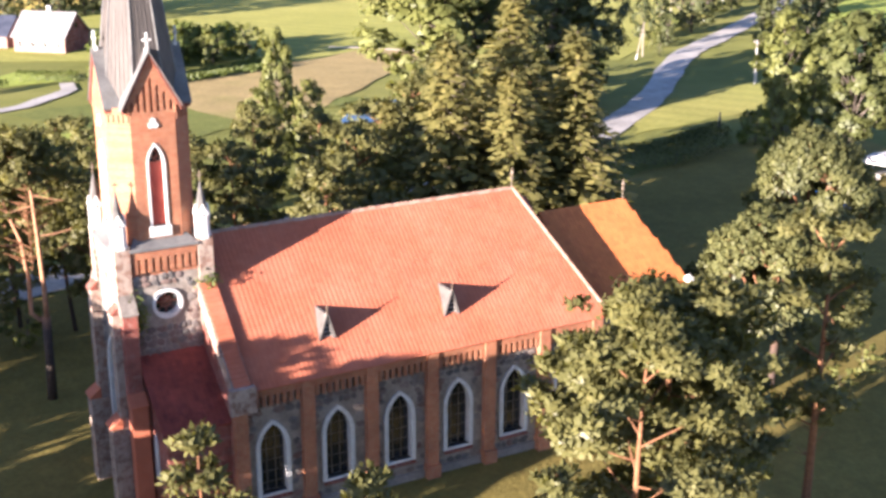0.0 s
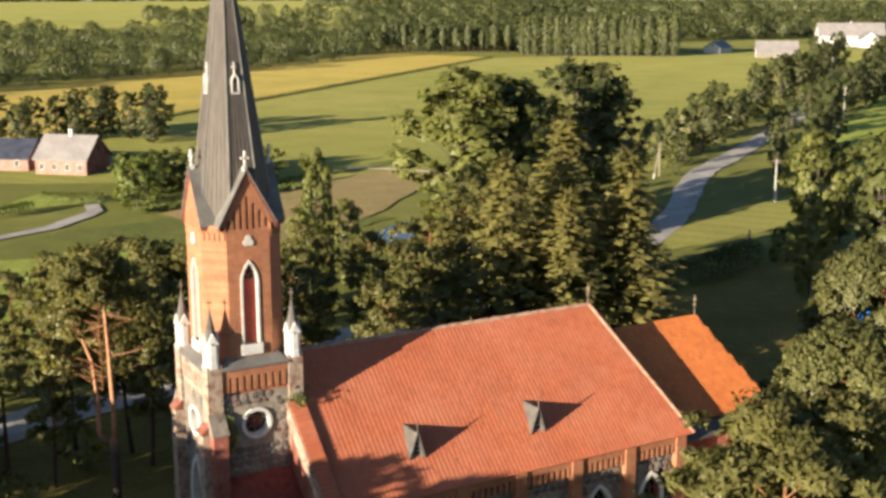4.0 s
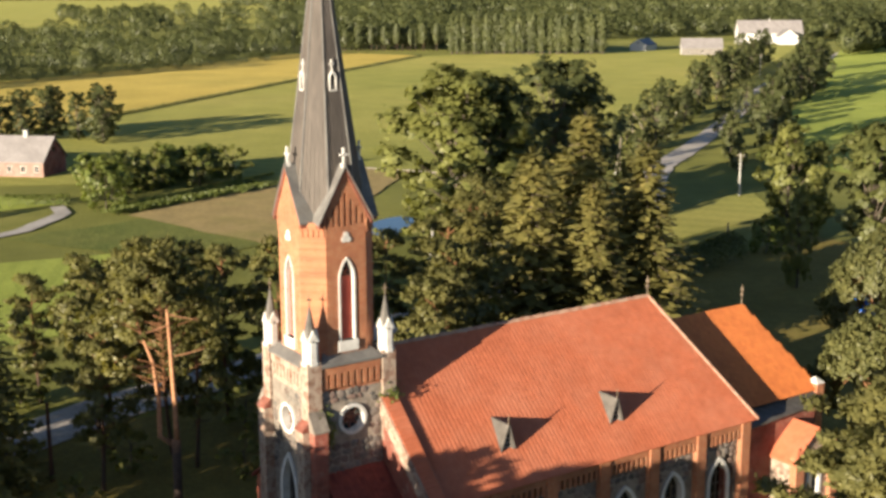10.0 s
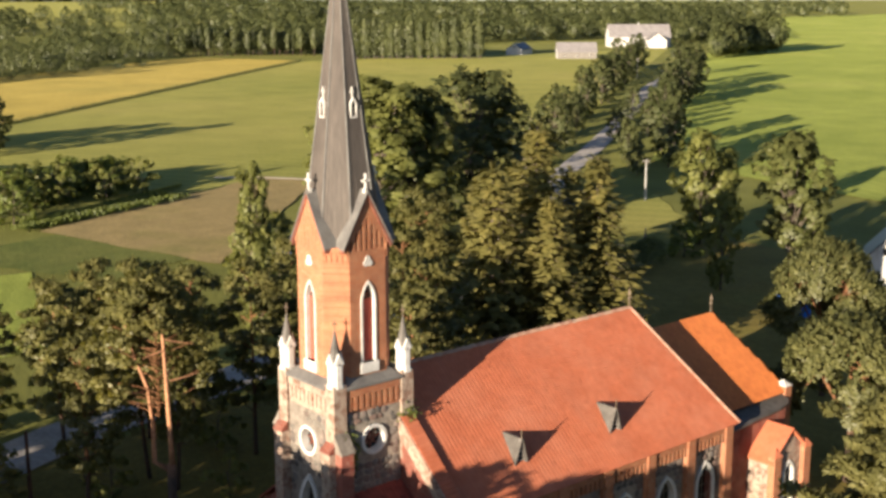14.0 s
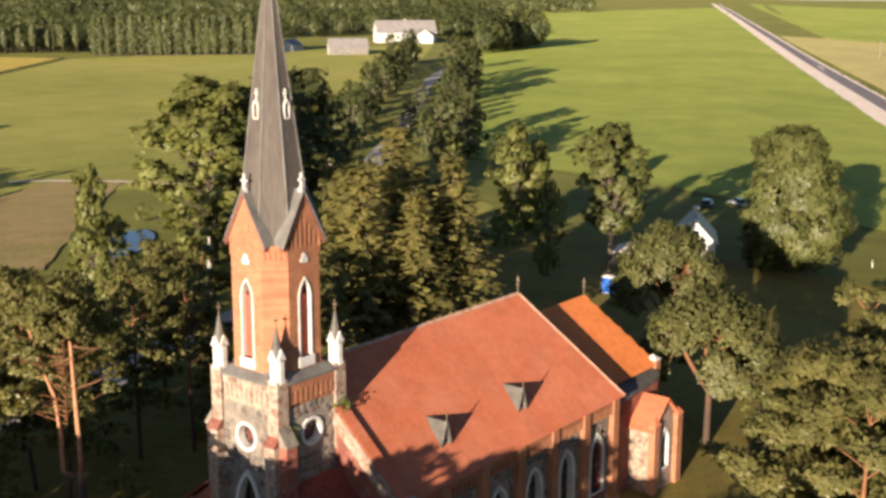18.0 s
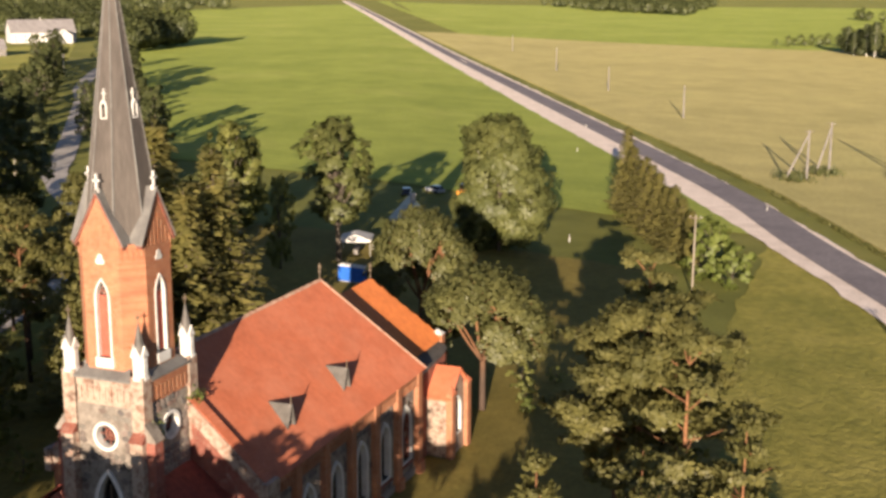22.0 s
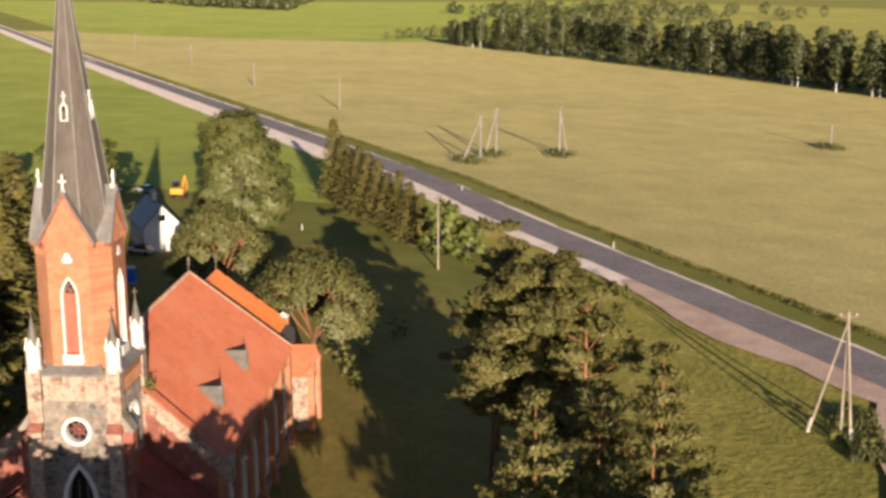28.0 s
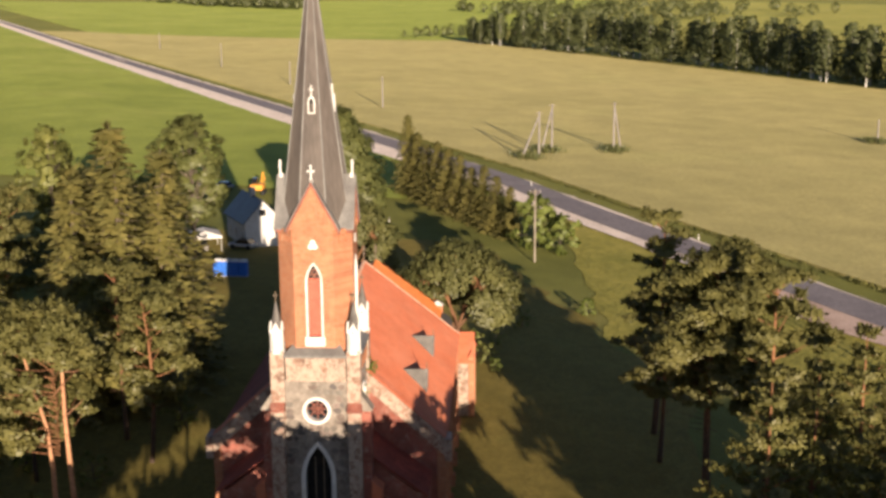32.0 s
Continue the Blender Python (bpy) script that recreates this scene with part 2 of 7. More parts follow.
M_PINEBARK = bark("pine_bark", (0.076, 0.054, 0.042), (0.225, 0.112, 0.056), 3.0, 8.0)
# orange upper bark, with sun above and shade below put into the colour
M_ORANGEBARK_LIT = bark("orange_pine_bark_lit_above", (0.070, 0.055, 0.046), (0.400, 0.215, 0.120), 5.2, 6.8)
M_BARK = bark("grey_bark", (0.10, 0.085, 0.07), (0.15, 0.125, 0.10), 2.0, 8.0)
M_PINE = leafy("pine_needles", (0.136, 0.131, 0.044), (0.172, 0.163, 0.054), (0.212, 0.196, 0.067), 0.42)
# pine needles again, darker and greener, for the umbrella pines' crowns
M_PINE_DARK = leafy("dark_pine_needles", (0.098, 0.102, 0.036), (0.128, 0.130, 0.045), (0.165, 0.160, 0.056), 0.3)
M_SPRUCE = leafy("spruce_needles", (0.162, 0.150, 0.048), (0.210, 0.190, 0.060), (0.262, 0.228, 0.076), 0.3)
M_LEAF = leafy("leaves", (0.155, 0.165, 0.046), (0.185, 0.195, 0.055), (0.222, 0.226, 0.068), 0.38)
M_LEAF_MID = leafy("dull_leaves", (0.096, 0.106, 0.034), (0.120, 0.130, 0.041), (0.148, 0.156, 0.051), 0.34)
M_LEAF_LIGHT = leafy("light_leaves", (0.118, 0.148, 0.034), (0.150, 0.182, 0.042), (0.185, 0.212, 0.054), 0.40)
M_FARLEAF = leafy("far_woods", (0.074, 0.084, 0.034), (0.096, 0.108, 0.042), (0.122, 0.134, 0.052), 0.30, 0.085, 0.9)
M_BIRCHLEAF = leafy("birch_leaves", (0.050, 0.062, 0.026), (0.080, 0.092, 0.034), (0.115, 0.122, 0.046), 0.3, 0.12)

# ---------------------------------------------------------------- small mesh tools
def mesh_object(name, verts, faces, mat, parent=None, label="", smooth=False):
    me = bpy.data.meshes.new(name)
    me.from_pydata([tuple(v) for v in verts], [], [tuple(f) for f in faces])
    me.update()
    if mat:
        me.materials.append(mat)
    if smooth:
        me.polygons.foreach_set("use_smooth", [True] * len(me.polygons))
    ob = new(name, me)
    if parent:
        ob.parent = parent
    return tagged(ob, label)


def quads_object(name, v, mat, parent=None, label="", normals=None):
    """Loose quads or triangles out of an array (n, 3 or 4, 3); normals (n, 3) give leaves the soft roundness of their clump."""
    n, per = v.shape[:2]
    if normals is not None:
        v = np.array(v)
        g = np.cross(v[:, 1] - v[:, 0], v[:, 2] - v[:, 0])
        back = (g * normals).sum(1) < 0
        v[back] = v[back][:, ::-1]
    me = bpy.data.meshes.new(name)
    me.vertices.add(n * per)
    me.vertices.foreach_set("co", np.ascontiguousarray(v, dtype=np.float32).ravel())
    me.loops.add(n * per)
    me.loops.foreach_set("vertex_index", np.arange(n * per, dtype=np.int32))
    me.polygons.add(n)
    me.polygons.foreach_set("loop_start", np.arange(0, n * per, per, dtype=np.int32))
    me.update(calc_edges=True)
    if normals is not None:
        at = me.attributes.new("custom_normal", "FLOAT_VECTOR", "POINT")
        at.data.foreach_set("vector", np.repeat(normals, per, 0).astype(np.float32).ravel())
    me.materials.append(mat)
    ob = new(name, me)
    if parent:
        ob.parent = parent
    return tagged(ob, label)


def part(name, bm, mat, parent=None, label="", smooth=False):
    bmesh.ops.recalc_face_normals(bm, faces=bm.faces)
    me = bpy.data.meshes.new(name)
    bm.to_mesh(me)
    bm.free()
    me.materials.append(mat)
    if smooth:
        me.polygons.foreach_set("use_smooth", [True] * len(me.polygons))
    ob = new(name, me)
    if parent:
        ob.parent = parent
    return tagged(ob, label)


def empty(name, label, category, loc=(0, 0, 0), group="", kind=""):
    ob = new(name)
    ob.location = loc
    return tagged(ob, label, category, group, kind)


def add_box(bm, x0, x1, y0, y1, z0, z1, bev=0.0):
    g = bmesh.ops.create_cube(bm, size=1.0)["verts"]
    for v in g:
        v.co = Vector(((x0 + x1) / 2 + v.co.x * (x1 - x0), (y0 + y1) / 2 + v.co.y * (y1 - y0), (z0 + z1) / 2 + v.co.z * (z1 - z0)))
    if bev:
        es = {e for v in g for e in v.link_edges}
        bmesh.ops.bevel(bm, geom=list(es), offset=bev, segments=1, affect="EDGES")


def add_prism(bm, poly, h0, h1, put):
    """Extrude a 2D outline from h0 to h1; put(u, v, h) gives the place."""
    a = [bm.verts.new(put(u, v, h0)) for u, v in poly]
    b = [bm.verts.new(put(u, v, h1)) for u, v in poly]
    n = len(poly)
    bm.faces.new(a[::-1])
    bm.faces.new(b)
    for i in range(n):
        bm.faces.new((a[i], a[(i + 1) % n], b[(i + 1) % n], b[i]))


def add_hull(bm, pts):
    vs = [bm.verts.new(p) for p in pts]
    bmesh.ops.convex_hull(bm, input=vs)


def add_tube(bm, pts, radii, sides=8, cap=True):
    rings = []
    for i, p in enumerate(pts):
        p = Vector(p)
        q = Vector(pts[min(i + 1, len(pts) - 1)]) - Vector(pts[max(i - 1, 0)])
        q.normalize()
        u = q.orthogonal().normalized() if abs(q.z) < 0.99 else Vector((1, 0, 0))
        u = (u - q * u.dot(q)).normalized()
        w = q.cross(u)
        rings.append([bm.verts.new(p + (u * math.cos(k * math.tau / sides) + w * math.sin(k * math.tau / sides)) * radii[i]) for k in range(sides)])
    for a, b in zip(rings, rings[1:]):
        for k in range(sides):
            bm.faces.new((a[k], a[(k + 1) % sides], b[(k + 1) % sides], b[k]))
    if cap:
        bm.faces.new(rings[0][::-1])
        bm.faces.new(rings[-1])


def add_panel(bm, outline, holes, thick, put):
    """A flat panel with holes right through it: put(u, v, d), d from 0 (front) to thick."""
    edges = []
    for loop in [outline] + holes:
        vs = [bm.verts.new(put(u, v, 0)) for u, v in loop]
        edges += [bm.edges.new((vs[i], vs[(i + 1) % len(vs)])) for i in range(len(vs))]
    made = bmesh.ops.triangle_fill(bm, edges=edges, use_beauty=True, use_dissolve=False)["geom"]
    faces = [f for f in made if isinstance(f, bmesh.types.BMFace)]
    ext = bmesh.ops.extrude_face_region(bm, geom=faces)["geom"]
    d = Vector(put(0, 0, thick)) - Vector(put(0, 0, 0))
    bmesh.ops.translate(bm, vec=d, verts=[g for g in ext if isinstance(g, bmesh.types.BMVert)])


def pointed(cx, z0, z1, half, rise, n=7):
    """Outline of a pointed-arch opening: z0 sill, z1 apex, half width, rise of the arch."""
    zs = z1 - rise
    r = (half * half + rise * rise) / (2 * half)
    left, right = [], []
    a1 = math.asin(min(1.0, rise / r))
    for i in range(n + 1):
        a = a1 * i / n
        right.append((cx + half - r + r * math.cos(a), zs + r * math.sin(a)))
        left.append((cx - half + r - r * math.cos(a), zs + r * math.sin(a)))
    return [(cx - half, z0), (cx + half, z0)] + right[:-1] + [(cx, z1)] + left[:-1][::-1]


def ring_band(bm, inner, outer, d0, d1, put):
    """A band between two outlines with the same number of points, open at no side."""
    n = len(inner)
    A = [bm.verts.new(put(u, v, d0)) for u, v in inner]
    B = [bm.verts.new(put(u, v, d0)) for u, v in outer]
    C = [bm.verts.new(put(u, v, d1)) for u, v in inner]
    D = [bm.verts.new(put(u, v, d1)) for u, v in outer]
    for i in range(n):
        j = (i + 1) % n
        bm.faces.new((A[i], A[j], B[j], B[i]))
        bm.faces.new((C[i], D[i], D[j], C[j]))
        bm.faces.new((A[i], C[i], C[j], A[j]))
        bm.faces.new((B[i], B[j], D[j], D[i]))


# ---------------------------------------------------------------- ground
ROAD_T = Vector((0.905, 0.425))          # along the main road
ROAD_N = Vector((0.425, -0.905))         # across it, away from the church
LEVELS = ([-1e4, 15, 28, 40, 55, 70, 95, 110, 125, 170, 215, 280, 350, 1e4], [0, 0, -0.5, -1.2, -2.0, -2.8, -3.2, -4.0, -5.0, -6.6, -8.0, -9.6, -11.0, -11.0])


def gz(x, y):
    return float(np.interp(x * ROAD_N.x + y * ROAD_N.y, *LEVELS))


def field_material(name, c1, c2, c3, scale, rows=None, fine=3.0, stalk=2.0, upright=0.25, nap=0.30):
    m, n, l, b = material(name, 0.95, 0, 0.1)
    p = world_pos(n)
    big, mid, small = noise_tex(n, l, p, scale, 5, 0.6), noise_tex(n, l, p, scale * 7, 4), noise_tex(n, l, p, fine, 3)
    col = ramp(n, l, big, [(0.3, c1), (0.55, c2), (0.75, c3)])
    col = mix(n, l, 0.5, col, ramp(n, l, mid, [(0.3, (0.72, 0.74, 0.7)), (0.7, (1.22, 1.2, 1.15))]), "MULTIPLY")
    col = mix(n, l, 0.4, col, ramp(n, l, small, [(0.3, (0.6, 0.62, 0.58)), (0.7, (1.35, 1.32, 1.25))]), "MULTIPLY")
    if rows:
        mp = node(n, "Mapping")
        mp.inputs["Rotation"].default_value = (0, 0, radians(rows[0]))
        l.new(p, mp.inputs["Vector"])
        w = node(n, "TexWave", Scale=rows[1], Distortion=1.2, Detail=2.0)
        w.inputs["Detail Scale"].default_value = 0.6
        l.new(mp.outputs[0], w.inputs["Vector"])
        col = mix(n, l, rows[2], col, ramp(n, l, w.outputs["Fac"], [(0.1, (0.6, 0.62, 0.55)), (0.6, (1.15, 1.14, 1.1))]), "MULTIPLY")
    l.new(col, b.inputs["Base Color"])
    # stalks and tufts stand up and catch the low sun
    bump(n, l, b, noise_tex(n, l, p, stalk, 4, 0.6), 0.5, upright)
    b.inputs["Sheen Weight"].default_value = nap
    b.inputs["Sheen Roughness"].default_value = 0.55
    l.new(col, b.inputs["Sheen Tint"])
    return m


M_GRASS = field_material("meadow_grass", (0.106, 0.112, 0.028), (0.152, 0.153, 0.040), (0.188, 0.170, 0.055), 0.02)
M_LAWN = field_material("mown_lawn", (0.140, 0.114, 0.031), (0.180, 0.142, 0.040), (0.172, 0.150, 0.041), 0.10, None, 2.5, 3.0, 0.15, 0.34)
M_BRIGHT = field_material("bright_pasture", (0.190, 0.224, 0.044), (0.236, 0.268, 0.056), (0.290, 0.292, 0.077), 0.012, (26, 0.10, 0.18), 1.6)
M_PALE = field_material("pale_hay_field", (0.200, 0.203, 0.050), (0.244, 0.233, 0.062), (0.284, 0.254, 0.076), 0.010, (-32, 0.06, 0.22), 1.2)
M_YELLOW = field_material("ripe_rape_field", (0.328, 0.258, 0.061), (0.385, 0.297, 0.077), (0.295, 0.249, 0.066), 0.008, (-32, 0.05, 0.15), 1.2)
M_WHEAT = field_material("wheat_field", (0.330, 0.288, 0.120), (0.380, 0.326, 0.140), (0.355, 0.318, 0.130), 0.012, (60, 0.35, 0.20), 1.1, 1.6, 0.3)
M_STUBBLE = field_material("stubble", (0.225, 0.176, 0.082), (0.262, 0.198, 0.092), (0.190, 0.172, 0.060), 0.03, (-30, 0.3, 0.2), 1.5)
M_SCRUB = field_material("rough_ground", (0.160, 0.154, 0.035), (0.232, 0.208, 0.050), (0.290, 0.250, 0.070), 0.085, None, 0.8, 1.2, 0.5, 0.42)
M_ROUGH = field_material("weedy_fallow", (0.092, 0.110, 0.028), (0.124, 0.132, 0.036), (0.150, 0.142, 0.045), 0.06, None, 1.6, 1.6, 0.35, 0.30)
M_GRAVEL = mottled("pinkish_gravel", (0.437, 0.304, 0.238), (0.572, 0.414, 0.334), 0.25, 0.95, (0.499, 0.368, 0.290), 3, 0.5, 0.05)
M_SHOULDER = mottled("pale_gravel_shoulder", (0.680, 0.560, 0.470), (0.840, 0.705, 0.605), 0.3, 0.95, None, 3, 0.4, 0.05)
M_ASPHALT = mottled("grey_asphalt", (0.186, 0.159, 0.163), (0.243, 0.210, 0.210), 0.15, 0.85, (0.205, 0.177, 0.179), 2, 0.2, 0.02)
M_LANE = mottled("gravel_lane", (0.317, 0.288, 0.259), (0.442, 0.403, 0.365), 0.2, 0.95, (0.365, 0.326, 0.288), 2.5, 0.4, 0.04)

for m_, nap_ in ((M_SHOULDER, 0.16), (M_GRAVEL, 0.14), (M_LANE, 0.12), (M_ASPHALT, 0.08)):
    # loose grit throws low light back
    b_ = m_.node_tree.nodes["Principled BSDF"]
    b_.inputs["Sheen Weight"].default_value, b_.inputs["Sheen Roughness"].default_value = nap_, 0.6
    m_.node_tree.links.new(b_.inputs["Base Color"].links[0].from_socket, b_.inputs["Sheen Tint"])


def build_ground():
    ss = sorted(set([-12000, -5500, -2500, -1200, -600, -300, -150, -60, 0] + [s for s in LEVELS[0] if abs(s) < 1e3] + [500, 900, 1800, 3500, 5500, 12000]))
    aa = [-12000, -5500, -2500, -1000, -400, -150, 0, 150, 300, 500, 900, 1500, 2500, 4000, 5800, 12000]
    vs = [(ROAD_T.x * a + ROAD_N.x * s, ROAD_T.y * a + ROAD_N.y * s, float(np.interp(s, *LEVELS))) for a in aa for s in ss]
    k = len(ss)
    fs = [(i * k + j, i * k + j + 1, (i + 1) * k + j + 1, (i + 1) * k + j) for i in range(len(aa) - 1) for j in range(k - 1)]
    fs = [f[::-1] for f in fs]
    ob = mesh_object("ground", vs, fs, M_GRASS)
    tagged(ob, "grassy meadow ground that reaches the horizon", "ground", kind="structure")


build_ground()


def patch(name, corners, mat, lift, label, category="field", nx=24, ny=24, rough=0.0, kind="structure"):
    """A sheet of ground between four corners, laid over the ground, with a slightly uneven rim."""
    c = [Vector((*q, 0)) for q in corners]
    vs, fs = [], []
    for i in range(nx + 1):
        for j in range(ny + 1):
            u, v = i / nx, j / ny
            p = (c[0] * (1 - u) + c[1] * u) * (1 - v) + (c[3] * (1 - u) + c[2] * u) * v
            if rough:
                p += Vector((noise.noise(p * 0.15) * rough, noise.noise(p * 0.15 + Vector((40, 7, 0))) * rough, 0))
            vs.append((p.x, p.y, gz(p.x, p.y) + lift))
    for i in range(nx):
        for j in range(ny):
            a = i * (ny + 1) + j
            fs.append((a, a + ny + 1, a + ny + 2, a + 1))
    ob = mesh_object(name, vs, fs, mat)
    if ob.data.polygons[0].normal.z < 0:
        ob.data.flip_normals()
    return tagged(ob, label, category, kind=kind)


def ribbon(name, pts, widths, mat, lift, label, category="road", rough=0.0, step=4.0, cross=(-0.5, 0.0, 0.5)):
    """A band along a line of points, draped over the ground."""
    P = [Vector(p) for p in pts]
    line, wd = [], []
    for i in range(len(P) - 1):
        n = max(1, int((P[i + 1] - P[i]).length / step))
        p0, p1, p2, p3 = P[max(i - 1, 0)], P[i], P[i + 1], P[min(i + 2, len(P) - 1)]
        for k in range(n):
            t = k / n
            line.append(0.5 * ((2 * p1) + (p2 - p0) * t + (2 * p0 - 5 * p1 + 4 * p2 - p3) * t * t + (3 * p1 - p0 - 3 * p2 + p3) * t ** 3))
            wd.append(widths[i] * (1 - t) + widths[i + 1] * t)
    line.append(P[-1])
    wd.append(widths[-1])
    vs, fs = [], []
    k = len(cross)
    for i, p in enumerate(line):
        d = (line[min(i + 1, len(line) - 1)] - line[max(i - 1, 0)]).normalized()
        nrm = Vector((-d.y, d.x))
        for o in cross:
            q = p + nrm * (o * wd[i] + (rough * noise.noise(Vector((p.x * 0.2, p.y * 0.2, o * 9))) if abs(o) > 0.3 else 0))
            vs.append((q.x, q.y, gz(q.x, q.y) + lift))
    for i in range(len(line) - 1):
        for j in range(k - 1):
            a = i * k + j
            fs.append((a, a + 1, a + k + 1, a + k))
    ob = mesh_object(name, vs, fs, mat)
    if ob.data.polygons[0].normal.z < 0:
        ob.data.flip_normals()
    return tagged(ob, label, category, kind="structure")


patch("hay_field", [(-16, 196), (335, 509), (600, 470), (126, 121)], M_PALE, 0.10, "pale green hay field with mowing lines")
patch("rape_field", [(-60, 160), (336, 512), (308, 580), (-90, 330)], M_YELLOW, 0.35, "ripe yellow crop field beside the hay field")
patch("pasture", [(147, -19), (172, 122), (1380, 1010), (2200, 1024)], M_BRIGHT, 0.22, "bright green pasture between the lane and the road", nx=60, ny=160)
patch("garden_meadow", [(-70, 55), (9, 68), (22, 104), (-40, 116)], M_BRIGHT, 0.08, "bright green meadow beyond the church lane")
patch("rough_field", [(13, 122), (40, 128), (66, 108), (29, 92)], M_ROUGH, 0.12, "rough weedy field beyond the church lane", rough=2.0)
patch("stubble_field", [(34, 131), (92, 158), (98, 146), (44, 92)], M_STUBBLE, 0.16, "brown stubble strip beside the pond", rough=1.0)
patch("far_pasture", [(938, 330), (2900, 1300), (2900, -300), (932, 16)], M_BRIGHT, 0.3, "bright green pasture beyond the wheat")
patch("far_pasture_south", [(931, 12), (2900, -320), (1500, -1000), (300, -262)], M_PALE, 0.3, "pale field behind the row of birches")
patch("distant_field", [(40, 1130), (800, 1230), (3000, 4600), (300, 5200)], M_PALE, 0.6, "pale field beyond the scrubby woods")
patch("garden_lawn", [(4, 141), (16, 147), (30, 149), (22, 163)], M_BRIGHT, 0.10, "bright green lawn of the cottage garden", "lawn", rough=1.0)
# paler patch puts the sunlit strip of long grass into the ground colour
patch("lane_meadow", [(87, 66), (95, 76), (137, 92), (121, 71)], M_PALE, 0.10, "sunlit long grass between the lane and the churchyard", rough=1.6)
patch("church_lawn", [(-30, -24), (52, -30), (62, 42), (-34, 36)], M_LAWN, 0.05, "short dry lawn round the church", "lawn", rough=2.5)
patch("lawn_east", [(52, -26), (112, -8), (112, 60), (60, 44)], M_LAWN, 0.04, "short lawn of the churchyard east of the church", "lawn", rough=3)
patch("road_verge", [(-60, -72), (44, -72), (150, -21), (60, -24)], M_SCRUB, 0.06, "long dry grass of the road verge", "verge", rough=2)

ROAD_LINE = [(-140, -155), (-80, -128), (0, -92), (57, -66.5), (107.5, -43.5), (144, -27), (187, -9), (264, 30.5), (407, 105), (650, 232), (1150, 490), (2700, 1290)]


def offset_line(pts, d):
    out = []
    for k, (x, y) in enumerate(pts):
        (ax, ay), (bx, by) = pts[max(0, k - 1)], pts[min(len(pts) - 1, k + 1)]
        L = math.hypot(bx - ax, by - ay)
        out.append((x + (by - ay) / L * d, y - (bx - ax) / L * d))
    return out


def along(pts, n):
    """n + 1 points at even steps along a line."""
    acc = [0.0]
    for (ax, ay), (bx, by) in zip(pts, pts[1:]):
        acc.append(acc[-1] + math.hypot(bx - ax, by - ay))
    s = np.linspace(0, acc[-1], n + 1)
    return list(zip(np.interp(s, acc, [p[0] for p in pts]), np.interp(s, acc, [p[1] for p in pts])))


WHEAT_EDGE = offset_line(ROAD_LINE[1:11], 10.6)[:-1] + [(950, 376)]
wa, wb = along(WHEAT_EDGE, 90), along([(200, -330), (250, -278), (930, 15)], 90)
vs, fs = [], []
for (ax, ay), (bx, by) in zip(wa, wb):
    for k in range(31):
        f = k / 30
        x, y = ax + (bx - ax) * f, ay + (by - ay) * f
        vs.append((x, y, gz(x, y) + 0.45))
for i in range(90):
    for k in range(30):
        a = i * 31 + k
        fs.append((a, a + 1, a + 32, a + 31))
rim = [k * 31 for k in range(91)]
n0 = len(vs)
for a in rim:
    x, y, z = vs[a]
    vs.append((x, y, z - 0.6))
for k in range(90):
    fs.append((rim[k], rim[k + 1], n0 + k + 1, n0 + k))
tagged(mesh_object("wheat_field", vs, fs, M_WHEAT), "ripe wheat field across the road", "field", kind="structure")

ribbon("road_shoulder", [(x - 0.5, y + 1.1) for x, y in ROAD_LINE[:6]] + [(x - 1.3, y + 2.8) for x, y in ROAD_LINE[6:]], [13, 13, 12, 11.2, 11.0, 11.6, 13.4, 15.5, 16.5, 17.5, 19, 19], M_SHOULDER, 0.27, "pale gravel shoulders of the main road", rough=0.9)
ribbon("road", ROAD_LINE, [7.2] * len(ROAD_LINE), M_ASPHALT, 0.33, "grey asphalt main road past the church", step=6)
ribbon("gravel_apron", [(98, -44.5), (84, -49.5), (70, -55.5), (60, -61.5), (46, -68), (34, -74)], [4, 8, 11, 9, 9, 6], M_GRAVEL, 0.29, "pinkish gravel at the mouth of the church drive", rough=1.5)
ribbon("church_drive", [(50, -68), (42, -65.3), (26, -60.8), (8, -57.5), (-40, -58), (-120, -70)], [8, 8, 7, 6, 5, 5], M_GRAVEL, 0.30, "pinkish gravel drive that leaves the main road", rough=0.8)
ribbon("village_lane", [(-60, 10), (-30, 26), (-7, 38.3), (0, 41.2), (14, 44.5), (40, 52), (72, 62), (97, 79), (111, 90.8), (141, 119.5), (178, 145.5), (276, 216.5), (351, 272), (613, 440), (900, 660)], [6.2] * 5 + [5.6, 5.4] + [5.1] * 8, M_LANE, 0.14, "pale gravel lane behind the church", rough=0.4)
ribbon("farm_track", [(-60, 96), (8, 123.5), (20, 132), (26, 139), (27, 146)], [2.8, 2.8, 2.8, 2.6, 2.4], M_LANE, 0.18, "gravel farm track to the cottage", rough=0.4)
ribbon("field_path", [(84, 163), (90, 158), (98, 147), (104, 134)], [1.2, 1.2, 1.2, 1.2], M_SHOULDER, 0.24, "pale field path beside the stubble", "path")
ribbon("pasture_path", [(150, 22), (161, 18), (168, 12)], [1.6, 1.6, 1.6], M_LANE, 0.2, "trodden path at the end of the pasture", "path")


# ---------------------------------------------------------------- church
NW, EV, RD = 7.35, 8.35, 15.45          # half width of the nave wall, eaves and ridge heights
RE = 7.85                               # half width at the eaves
X0, X1 = 2.0, 27.3                      # nave from west to east
SLOPE = (RD - EV) / RE


church = empty("church", "red brick and fieldstone church with tiled roof and grey spire", "church")
TOWER = NAVE = CHANCEL = church
WALLS = {}

